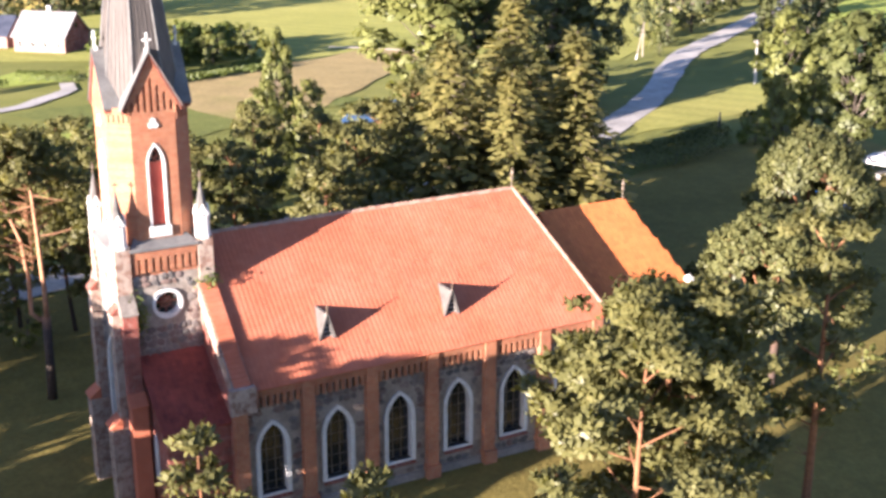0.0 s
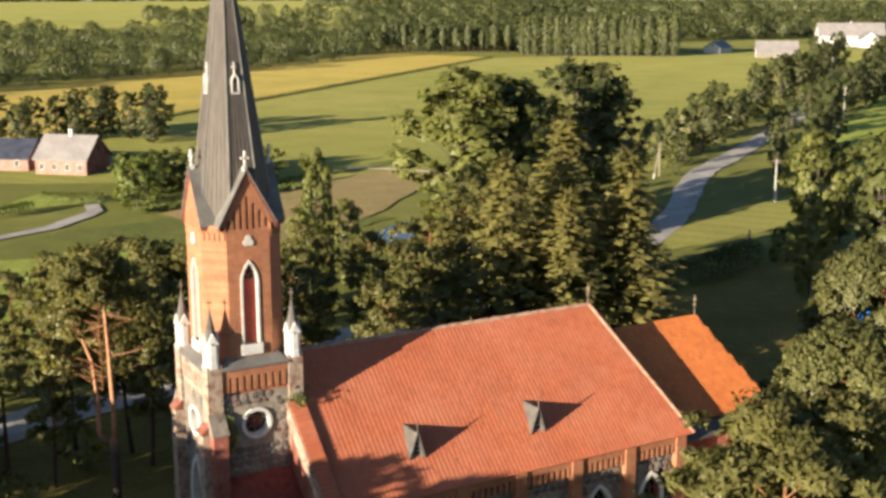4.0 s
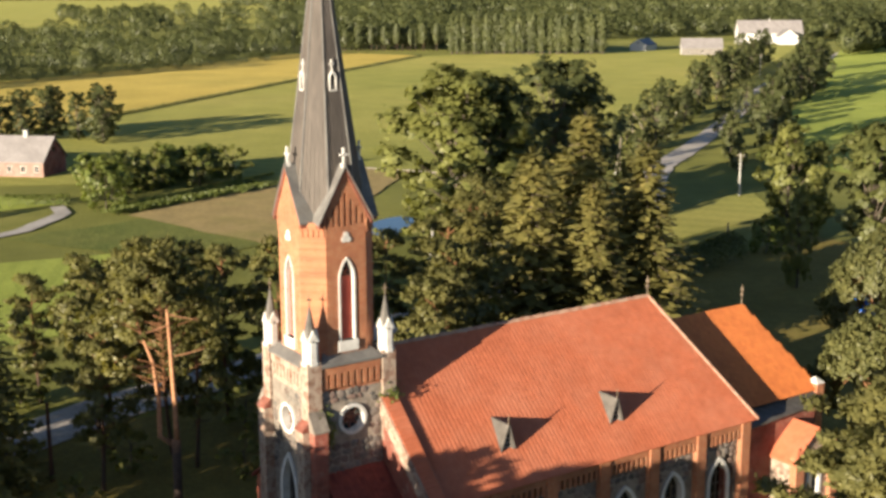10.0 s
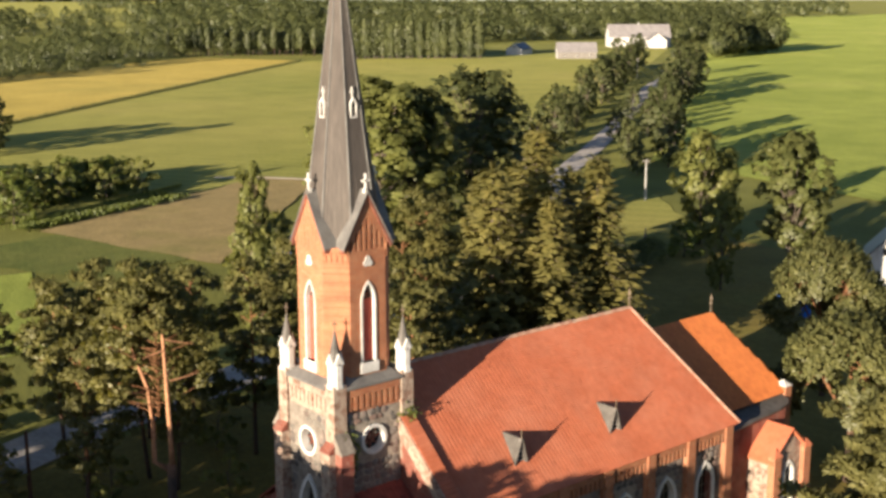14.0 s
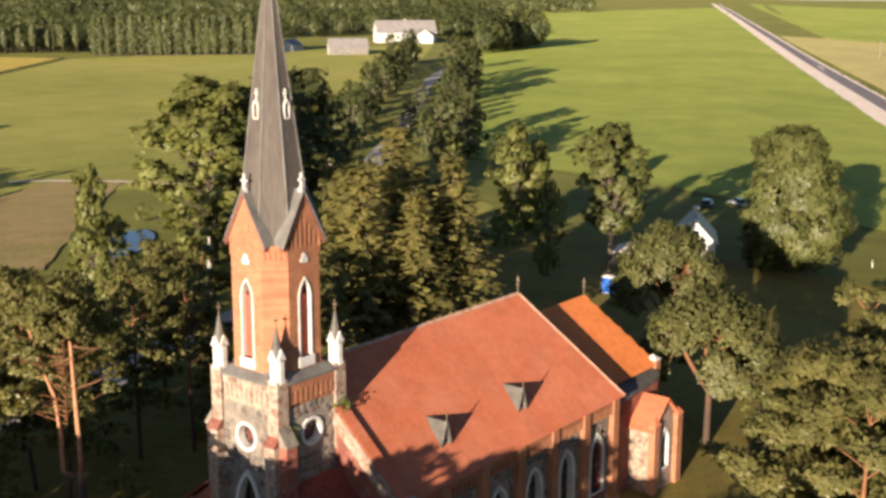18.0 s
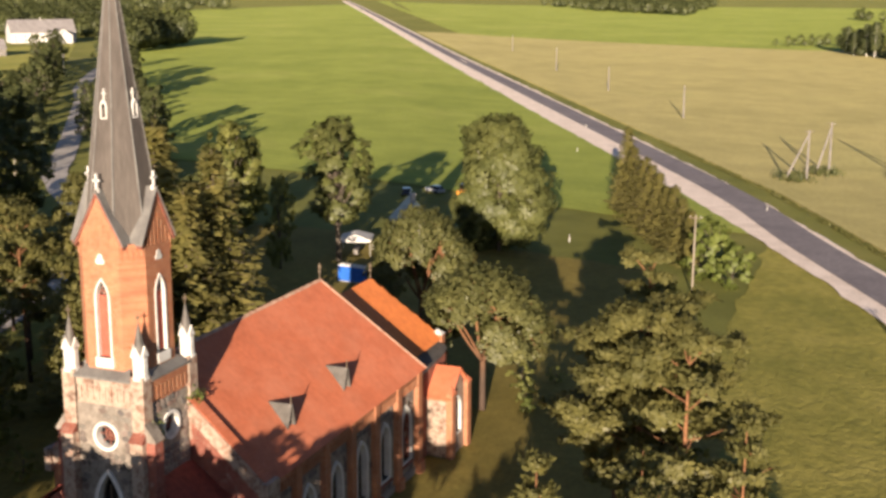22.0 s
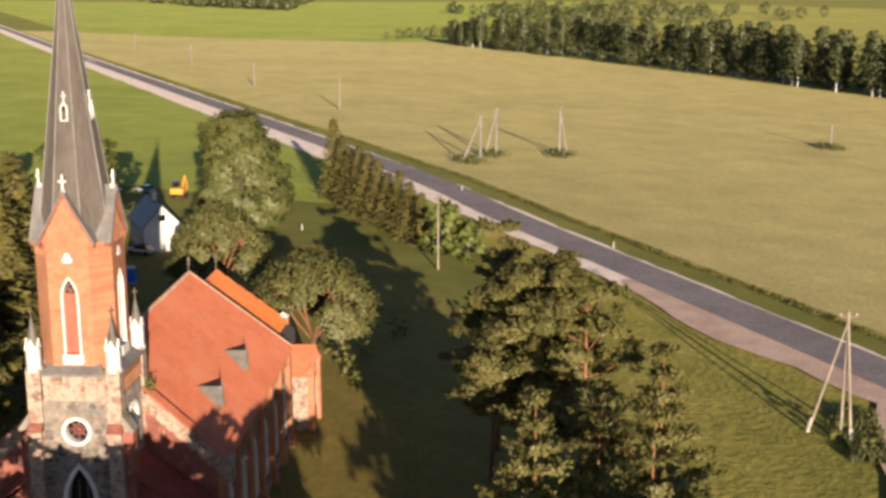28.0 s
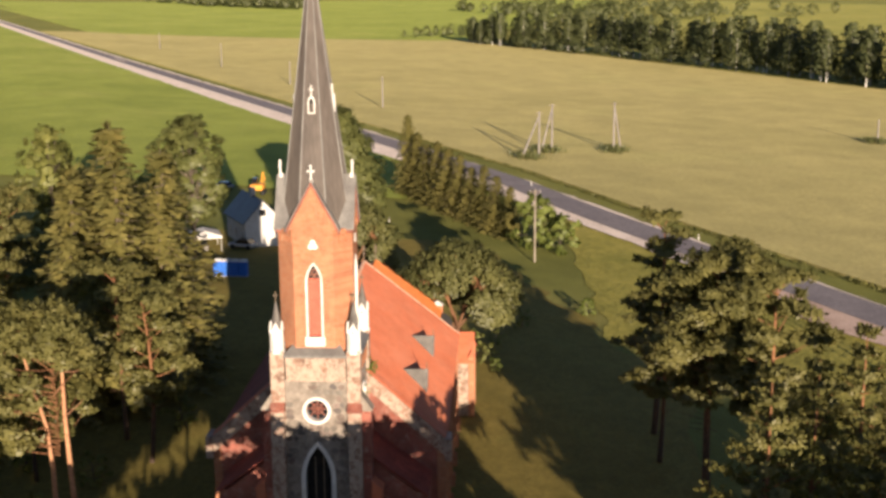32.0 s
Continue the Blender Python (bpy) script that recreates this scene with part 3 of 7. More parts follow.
# nave: walls with six windows a side, brick pilasters, corbel friezes
BAYS = [2.25 + 4.05 * i for i in range(7)]
WIN_X = [4.15 + 4.06 * i for i in range(6)]
for side, wall_name in ((1, "wall"), (-1, "wall")):
    def put(u, v, d, s=side):
        return (u, s * (-NW + d), v)
    bm = bmesh.new()
    add_panel(bm, [(X0, -0.6), (X1, -0.6), (X1, EV), (X0, EV)], [pointed(x, 1.6, 5.95, 0.82, 1.5) for x in WIN_X], 0.7, put)
    WALLS["nave", side] = part("wall", bm, M_MORTAR, NAVE, "fieldstone nave wall with mortar between the stones"), put
    for x in WIN_X:
        bm = bmesh.new()
        ring_band(bm, pointed(x, 1.6, 5.95, 0.78, 1.45), pointed(x, 1.45, 6.2, 1.05, 1.75), -0.13, 0.35, put)
        w = part("window", bm, M_WHITE, NAVE, "pointed window with a white plastered surround")
        bm = bmesh.new()
        add_panel(bm, pointed(x, 1.62, 5.93, 0.775, 1.44), [], 0.03, lambda u, v, d: put(u, v, 0.42 + d))
        part("pane", bm, M_GLASS, w, "dark leaded glass")
        bm = bmesh.new()
        for ux in (-0.27, 0.27):
            add_box(bm, x + ux - 0.03, x + ux + 0.03, *sorted((side * (-NW + 0.36), side * (-NW + 0.42))), 1.6, 5.3)
        for k in range(5):
            add_box(bm, x - 0.77, x + 0.77, *sorted((side * (-NW + 0.37), side * (-NW + 0.41))), 2.1 + k * 0.7, 2.14 + k * 0.7)
        part("glazing_bar", bm, M_IRON, w)
        bm = bmesh.new()
        add_hull(bm, [(x - 1.0, side * (-NW - 0.28), 1.28), (x + 1.0, side * (-NW - 0.28), 1.28), (x - 1.0, side * (-NW + 0.3), 1.28), (x + 1.0, side * (-NW + 0.3), 1.28), (x - 1.0, side * (-NW - 0.28), 1.36), (x + 1.0, side * (-NW - 0.28), 1.36), (x - 1.0, side * (-NW + 0.3), 1.6), (x + 1.0, side * (-NW + 0.3), 1.6)])
        part("sill", bm, M_BRICK_OLD, w)
    for x in BAYS:
        bm = bmesh.new()
        y0, y1 = sorted((side * (-NW + 0.1), side * (-NW - 0.42)))
        add_box(bm, x - 0.38, x + 0.38, y0, y1, 0.9, EV - 0.12)
        y0, y1 = sorted((side * (-NW + 0.1), side * (-NW - 0.62)))
        add_box(bm, x - 0.46, x + 0.46, y0, y1, -0.5, 0.9)
        part("pilaster", bm, M_BRICK, NAVE, "red brick pilaster")
    # corbel teeth and the band over them in each bay
    for a, b in zip(BAYS, BAYS[1:]):
        bm = bmesh.new()
        y0, y1 = sorted((side * (-NW + 0.1), side * (-NW - 0.3)))
        add_box(bm, a + 0.38, b - 0.38, y0, y1, EV - 0.52, EV - 0.12)
        n = 8
        for k in range(n):
            cx = a + 0.38 + (k + 0.5) * (b - a - 0.76) / n
            add_box(bm, cx - 0.10, cx + 0.10, y0, y1, EV - 1.15, EV - 0.52)
        part("frieze", bm, M_BRICK, NAVE, "brick corbel frieze under the eaves")
    bm = bmesh.new()
    y0, y1 = sorted((side * (-NW + 0.1), side * (-NW - 0.16)))
    add_box(bm, X0, X1, y0, y1, -0.6, 0.55)
    part("plinth", bm, M_STONE, NAVE)

# gables of the nave
for x, nm in ((X0, "west"), (X1 - 2.2, "east")):
    bm = bmesh.new()
    prof = [(-NW, -0.6), (NW, -0.6), (NW, EV), (0, EV + SLOPE * NW - 0.25), (-NW, EV)]
    add_prism(bm, prof, x - 0.03, x + 0.75, lambda u, v, h: (h, u, v))
    part("gable_wall", bm, M_BRICK_PATCHED, NAVE, nm + " gable of weathered red brick")


def roof_point(x, s, up=0.0):
    """x along the ridge, s from 0 at the ridge to 1 at the eaves of the south slope."""
    return Vector((x, -RE * s, RD - (RD - EV) * s)) + Vector((0, -SLOPE, 1)).normalized() * up


for side in (1, -1):
    bm = bmesh.new()
    hip = 2.75
    c = [(2.9, 0, RD), (24.75, 0, RD), (24.75 + hip, -RE * side, EV), (2.9, -RE * side, EV)]
    n = Vector((0, -SLOPE * side, 1)).normalized()
    lo = [bm.verts.new(Vector(p) - n * 0.14) for p in c]
    hi = [bm.verts.new(Vector(p) - n * 0.02) for p in c]
    bm.faces.new(hi)
    bm.faces.new(lo[::-1])
    for i in range(4):
        bm.faces.new((lo[i], lo[(i + 1) % 4], hi[(i + 1) % 4], hi[i]))
    # the north slope takes the darker tile
    WALLS["roof", side] = part("roof_deck", bm, M_TILE if side == 1 else M_TILE_DARK, NAVE, "red clay tiled roof slope")
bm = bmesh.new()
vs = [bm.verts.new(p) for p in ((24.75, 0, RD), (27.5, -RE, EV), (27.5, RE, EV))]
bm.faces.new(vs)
# darker tile on the east end as well
part("hip_end", bm, M_TILE_DARK, NAVE, "steep tiled east end of the nave roof")
# ridge tiles
for k in range(55):
    x = 2.9 + k * 0.398
    me_name = "ridge_tile"
    if k == 0:
        bm = bmesh.new()
        add_prism(bm, [(-0.17, -0.10), (-0.10, 0.03), (0, 0.075), (0.10, 0.03), (0.17, -0.10)], 0, 0.39, lambda u, v, h: (h, u, v))
        ridge = part(me_name, bm, M_RIDGE, NAVE, "ridge tile pale with lichen")
        ridge.location = (x, 0, RD + 0.03)
    else:
        o = ridge.copy()
        scene.collection.objects.link(o)
        o.location = (x, 0, RD + 0.03 + 0.012 * math.sin(k * 2.3))

# west parapet with tiled coping, both sides of the gable
for side in (1, -1):
    bm = bmesh.new()
    prof = []
    for s in (0.24, 1.0):
        p = roof_point(0, s)
        prof.append((p.y * side, p.z))
    (ya, za), (yb, zb) = prof
    add_prism(bm, [(ya, za - 0.9), (ya, za + 0.30), (yb, zb + 0.30), (yb, zb - 0.9)], 1.82, 2.92, lambda u, v, h: (h, u, v))
    add_box(bm, 1.55, 3.05, *sorted((yb + side * 0.12, yb - side * 0.36)), zb - 1.1, zb + 0.42)
    par = part("parapet", bm, M_BRICK_LIMED, NAVE, "stepped brick gable parapet with plants in its joints")
    n = 26
    for k in range(n):
        bm = bmesh.new()
        a, b = k / n, (k + 1) / n
        y0, z0 = ya + (yb - ya) * a, za + (zb - za) * a
        y1, z1 = ya + (yb - ya) * b, za + (zb - za) * b
        add_hull(bm, [(x, y, z + dz) for x, dz in ((1.92, 0.33), (2.86, 0.33), (1.92, 0.26), (2.86, 0.26)) for y, z in ((y0, z0 + 0.03), (y1 - 0.02 * side, z1 + 0.07))])
        part("coping_tile", bm, M_TILE, par)

# dormers: small triangular louvred ones
for dx in (8.25, 16.55):
    d = empty("dormer", "", "")
    for k in ("label", "category"):
        if k in d:
            del d[k]
    d.parent = NAVE
    yf, zb, za, hw = -6.1, 9.85, 11.42, 0.50
    yt = -(RD - za) / SLOPE
    for s in (-1, 1):
        bm = bmesh.new()
        a, b, c2 = Vector((dx, yf - 0.22, za)), Vector((dx + s * hw, yf - 0.16, zb)), Vector((dx, yt - 0.1, za))
        n = (b - a).cross(c2 - a).normalized()
        if n.z < 0:
            n = -n
        add_hull(bm, [a, b, c2, a + n * 0.06, b + n * 0.06, c2 + n * 0.06])
        part("dormer_roof", bm, M_SLATE, d, "dark grey sheet metal dormer roof")
    bm = bmesh.new()
    add_prism(bm, [(dx - hw + 0.05, zb), (dx + hw - 0.05, zb), (dx, za - 0.05)], yf, yf + 0.12, lambda u, v, h: (u, h, v))
    part("front", bm, M_DARK, d, "dark louvred opening")
    for k in range(5):
        bm = bmesh.new()
        z = zb + 0.16 + k * 0.27
        w = (hw - 0.1) * (1 - (z - zb) / (za - zb))
        add_hull(bm, [(dx + sx * w, yf - 0.05 + dy, z + dz) for sx in (-1, 1) for dy, dz in ((0, 0), (0.05, 0.1), (0.02, 0), (0.06, 0.11))])
        part("louvre", bm, M_WOODGREY, d)
    bm = bmesh.new()
    for s in (-1, 1):
        add_hull(bm, [(dx + s * (hw + 0.02), yf - 0.1, zb - 0.1), (dx + s * (hw - 0.14), yf - 0.1, zb - 0.1), (dx + s * 0.06, yf - 0.1, za + 0.04), (dx - s * 0.06, yf - 0.1, za - 0.08),
                      (dx + s * (hw + 0.02), yf - 0.02, zb - 0.1), (dx + s * (hw - 0.14), yf - 0.02, zb - 0.1), (dx + s * 0.06, yf - 0.02, za + 0.04), (dx - s * 0.06, yf - 0.02, za - 0.08)])
    part("bargeboard", bm, M_WOODGREY, d)
    bm = bmesh.new()
    add_tube(bm, [(dx, yf - 0.12, za - 0.1), (dx, yf - 0.12, za + 0.62)], [0.045, 0.02], 6)
    part("spike", bm, M_IRON, d)


def finial(x, y, z, h, parent):
    bm = bmesh.new()
    add_tube(bm, [(x, y, z - 0.2), (x, y, z + h)], [0.05, 0.03], 6)
    bmesh.ops.create_icosphere(bm, subdivisions=2, radius=0.13, matrix=Matrix.Translation((x, y, z + h * 0.45)))
    add_hull(bm, [(x - 0.16, y, z + h * 0.7), (x + 0.16, y, z + h * 0.7), (x, y - 0.16, z + h * 0.7), (x, y + 0.16, z + h * 0.7), (x, y, z + h * 0.95), (x, y, z + h * 0.55)])
    return part("finial", bm, M_IRON, parent, "gilded iron roof finial")


finial(24.7, 0, RD + 0.05, 1.35, NAVE)
finial(34.1, 0, 13.6, 1.3, CHANCEL)

# chancel, with its own roof, east piers, an apse and a sacristy
CW, CE, CR = 5.4, 8.1, 13.45
for side in (1, -1):
    bm = bmesh.new()
    def cput(u, v, d, s=side):
        return (u, s * (-CW + d), v)
    add_panel(bm, [(27.3, -0.6), (35.9, -0.6), (35.9, CE), (27.3, CE)], [pointed(31.6, 2.2, 6.0, 0.7, 1.3)], 0.6, cput)
    part("wall", bm, M_MORTAR, CHANCEL, "fieldstone chancel wall")
    bm = bmesh.new()
    ring_band(bm, pointed(31.6, 2.2, 6.0, 0.66, 1.25), pointed(31.6, 2.05, 6.2, 0.9, 1.5), -0.1, 0.3, cput)
    w = part("window", bm, M_WHITE, CHANCEL, "pointed chancel window with a white surround")
    bm = bmesh.new()
    add_panel(bm, pointed(31.6, 2.2, 6.0, 0.66, 1.25), [], 0.03, lambda u, v, d: cput(u, v, 0.36 + d))
    part("pane", bm, M_GLASS, w)
    bm = bmesh.new()
    add_box(bm, 35.5, 36.25, *sorted((side * -5.0, side * -6.05)), -0.5, 8.7)
    pier = part("pier", bm, M_BRICK, CHANCEL, "brick corner pier")
    bm = bmesh.new()
    add_hull(bm, [(35.45, side * -4.97, 8.7), (36.3, side * -4.97, 8.7), (35.45, side * -6.1, 8.7), (36.3, side * -6.1, 8.7), (35.88, side * -5.55, 9.1)])
    part("pier_cap", bm, M_WHITE, pier, "white pier cap")
    bm = bmesh.new()
    c = [(26.9, 0, CR), (34.15, 0, CR), (36.05, -5.95 * side, 8.3), (26.9, -5.95 * side, 8.3)]
    n = Vector((0, -0.86 * side, 1)).normalized()
    lo = [bm.verts.new(Vector(p) - n * 0.14) for p in c]
    hi = [bm.verts.new(Vector(p)) for p in c]
    bm.faces.new(hi)
    bm.faces.new(lo[::-1])
    for i in range(4):
        bm.faces.new((lo[i], lo[(i + 1) % 4], hi[(i + 1) % 4], hi[i]))
    # orange tile on the south slope, the darker tile on the north
    WALLS["chancel_roof", side] = part("roof_deck", bm, M_TILE_NEW if side == 1 else M_TILE_DARK, CHANCEL, "bright orange tiled chancel roof")
bm = bmesh.new()
add_prism(bm, [(-5.3, -0.6), (5.3, -0.6), (5.3, 8.2), (0, 13.0), (-5.3, 8.2)], 34.2, 34.7, lambda u, v, h: (h, u, v))
part("gable_wall", bm, M_BRICK_OLD, CHANCEL)
bm = bmesh.new()
apex = bm.verts.new((34.4, 0, 12.9))
rim = [bm.verts.new((35.6 + 3.4 * math.cos(a), 5.4 * math.sin(a), 7.4)) for a in [radians(-100 + 200 * k / 7) for k in range(8)]]
for a, b in zip(rim, rim[1:]):
    bm.faces.new((apex, a, b))
part("apse_roof", bm, M_TILE_DARK, CHANCEL, "dark red tiled apse roof")
bm = bmesh.new()
lo = [bm.verts.new((35.6 + 3.1 * math.cos(a), 5.1 * math.sin(a), -0.6)) for a in [radians(-100 + 200 * k / 7) for k in range(8)]]
hi = [bm.verts.new((v.co.x, v.co.y, 7.5)) for v in lo]
for i in range(7):
    bm.faces.new((lo[i], lo[i + 1], hi[i + 1], hi[i]))
part("apse_wall", bm, M_BRICK_OLD, CHANCEL)

# sacristy on the south side: gabled, brick corners, one white-framed window to the west and one to the south
SX0, SX1, SY, SZ, SR = 30.1, 34.3, -8.8, 5.1, 7.1
sac = church
bm = bmesh.new()
sc = (SX0 + SX1) / 2
add_panel(bm, [(SX0, -0.6), (SX1, -0.6), (SX1, SZ), (sc, SR - 0.2), (SX0, SZ)], [pointed(sc, 1.5, 4.5, 0.55, 1.0)], 0.5, lambda u, v, d: (u, SY + d, v))
add_box(bm, SX0, SX0 + 0.5, SY + 0.5, -5.2, -0.6, SZ)
add_box(bm, SX1 - 0.5, SX1, SY + 0.5, -5.2, -0.6, SZ)
part("wall", bm, M_BRICK_LIMED, sac, "pale weathered brick sacristy wall")
bm = bmesh.new()
ring_band(bm, pointed(sc, 1.5, 4.5, 0.5, 0.95), pointed(sc, 1.35, 4.7, 0.75, 1.2), -0.08, 0.3, lambda u, v, d: (u, SY + d, v))
w = part("window", bm, M_WHITE, sac, "pointed sacristy window with a white surround")
bm = bmesh.new()
add_panel(bm, pointed(sc, 1.5, 4.5, 0.5, 0.95), [], 0.03, lambda u, v, d: (u, SY + 0.32 + d, v))
part("pane", bm, M_GLASS, w)
for x in (SX0 + 0.3, SX1 - 0.3):
    bm = bmesh.new()
    add_box(bm, x - 0.4, x + 0.4, SY - 0.35, SY + 0.2, -0.5, 5.4)
    pier = part("pier", bm, M_BRICK, sac, "brick corner pier")
    bm = bmesh.new()
    add_hull(bm, [(x - 0.48, SY - 0.42, 5.4), (x + 0.48, SY - 0.42, 5.4), (x - 0.48, SY + 0.25, 5.4), (x + 0.48, SY + 0.25, 5.4), (x, SY - 0.1, 6.0)])
    part("pier_cap", bm, M_TILE, pier, "tiled pier cap")
for s in (-1, 1):
    bm = bmesh.new()
    xe = sc + s * (SX1 - SX0 + 0.5) / 2
    add_hull(bm, [(sc, SY - 0.25, SR), (sc, -5.3, SR), (xe, SY - 0.25, SZ - 0.1), (xe, -5.3, SZ - 0.1), (sc, SY - 0.25, SR - 0.15), (sc, -5.3, SR - 0.15), (xe, SY - 0.25, SZ - 0.25), (xe, -5.3, SZ - 0.25)])
    WALLS["sacristy_roof", s] = part("roof", bm, M_TILE, sac, "small tiled sacristy roof")

# sheet-metal lean-to in the corner between nave, chancel and sacristy
bm = bmesh.new()
edge = [(27.4, -7.45), (33.6, -7.0), (34.9, -6.75), (35.45, -6.35), (35.5, -5.7), (27.4, -5.7)]
add_hull(bm, [(x, y, 8.12 + 0.28 * (y + 5.7) + dz) for x, y in edge for dz in (0.0, -0.14)])
part("lean_to_roof", bm, M_SLATE, church, "dark sheet-metal lean-to roof with a rounded end")
bm = bmesh.new()
add_box(bm, 27.35, 34.4, -6.85, -5.45, -0.6, 7.6)
# the darker brick puts this corner's shade into the wall colour
part("wall", bm, M_BRICK_OLD, church, "dark red brick wall below the sheet-metal roof")

# ---------------------------------------------------------------- tower


def facing(k):
    """put(u, v, d) for the south, west, north and east side; d runs inwards from the distance r."""
    def at(r):
        return {0: lambda u, v, d: (u, -r + d, v), 1: lambda u, v, d: (-r + d, -u, v), 2: lambda u, v, d: (-u, r - d, v), 3: lambda u, v, d: (r - d, u, v)}[k]
    return at


def round_hole(cx, cz, r, n=20):
    return [(cx + r * math.cos(k * math.tau / n), cz + r * math.sin(k * math.tau / n)) for k in range(n)]


TL = 2.62      # half width of the lower tower
HOLES = {0: [round_hole(0, 12.45, 0.72)], 1: [round_hole(0, 12.25, 0.72), pointed(0, 0.3, 9.9, 0.85, 2.2)], 2: [round_hole(0, 12.45, 0.72)], 3: []}
NAMES = ["south", "west", "north", "east"]
for k in range(4):
    put = facing(k)(TL)
    bm = bmesh.new()
    add_panel(bm, [(-TL + 0.01, -0.6), (TL - 0.01, -0.6), (TL - 0.01, 14.2), (-TL + 0.01, 14.2)], HOLES[k], 0.7, put)
    WALLS["tower", k] = part("wall", bm, M_LIME if k == 1 else M_MORTAR, TOWER, NAMES[k] + " tower wall of fieldstone in lime mortar"), put
    cz = 12.25 if k == 1 else 12.45
    if k < 3:
        bm = bmesh.new()
        ring_band(bm, round_hole(0, cz, 0.70), round_hole(0, cz, 0.90), -0.12, 0.4, put)
        w = part("round_window", bm, M_WHITE, TOWER, "round window with a white surround")
        bm = bmesh.new()
        add_panel(bm, round_hole(0, cz, 0.71), [], 0.03, lambda u, v, d: put(u, v, 0.4 + d))
        part("pane", bm, M_GLASS, w)
        bm = bmesh.new()
        for a in range(4):
            q = radians(a * 45)
            c, s = math.cos(q), math.sin(q)
            add_hull(bm, [put(c * t - s * o, cz + s * t + c * o, dd) for t in (-0.7, 0.7) for o in (-0.03, 0.03) for dd in (0.32, 0.38)])
        ring_band(bm, round_hole(0, cz, 0.3), round_hole(0, cz, 0.36), 0.32, 0.38, put)
        part("tracery", bm, M_BRICK_OLD, w)
    # brick frieze under the sheet-metal skirt
    bm = bmesh.new()
    add_panel(bm, [(-TL + 0.75, 15.25), (TL - 0.75, 15.25), (TL - 0.75, 15.75), (-TL + 0.75, 15.75)], [], 0.7, facing(k)(TL + 0.1))
    for i in range(9):
        u = -TL + 0.95 + i * (2 * TL - 1.9) / 8
        add_panel(bm, [(u - 0.12, 14.45), (u + 0.12, 14.45), (u + 0.12, 15.25), (u - 0.12, 15.25)], [], 0.5, facing(k)(TL + 0.1))
    add_panel(bm, [(-TL + 0.75, 14.15), (TL - 0.75, 14.15), (TL - 0.75, 15.3), (-TL + 0.75, 15.3)], [], 0.4, facing(k)(TL + (0.03 if k == 1 else -0.12)))
    part("frieze", bm, M_BRICK_LIMED if k == 1 else M_BRICK, TOWER, "brick frieze of upright slots")
    bm = bmesh.new()
    pb = facing(k)(TL + 0.24)
    add_hull(bm, [pb(u, v, d) for u, v, d in ((-1.98, 15.72, 0), (1.98, 15.72, 0), (-1.98, 15.86, 0), (1.98, 15.86, 0), (-1.45, 16.4, 0.85), (1.45, 16.4, 0.85), (-1.45, 15.8, 0.85), (1.45, 15.8, 0.85))])
    part("skirt_roof", bm, M_LEAD, TOWER, "grey sheet-metal skirt roof")

# west portal
put = facing(1)(TL)
bm = bmesh.new()
ring_band(bm, pointed(0, 0.3, 9.9, 0.82, 2.15), pointed(0, 0.25, 10.2, 1.1, 2.5), -0.14, 0.35, put)
portal = part("portal", bm, M_WHITE, TOWER, "tall pointed west portal with a white surround")
bm = bmesh.new()
add_panel(bm, pointed(0, 0.3, 9.9, 0.82, 2.15), [], 0.04, lambda u, v, d: put(u, v, 0.5 + d))
part("door", bm, M_DARK, portal, "dark recessed door and glass")
bm = bmesh.new()
for u in (-0.27, 0.27):
    add_panel(bm, [(u - 0.04, 0.3), (u + 0.04, 0.3), (u + 0.04, 9.0), (u - 0.04, 9.0)], [], 0.06, lambda a, v, d: put(a, v, 0.42 + d))
part("mullion", bm, M_IRON, portal)

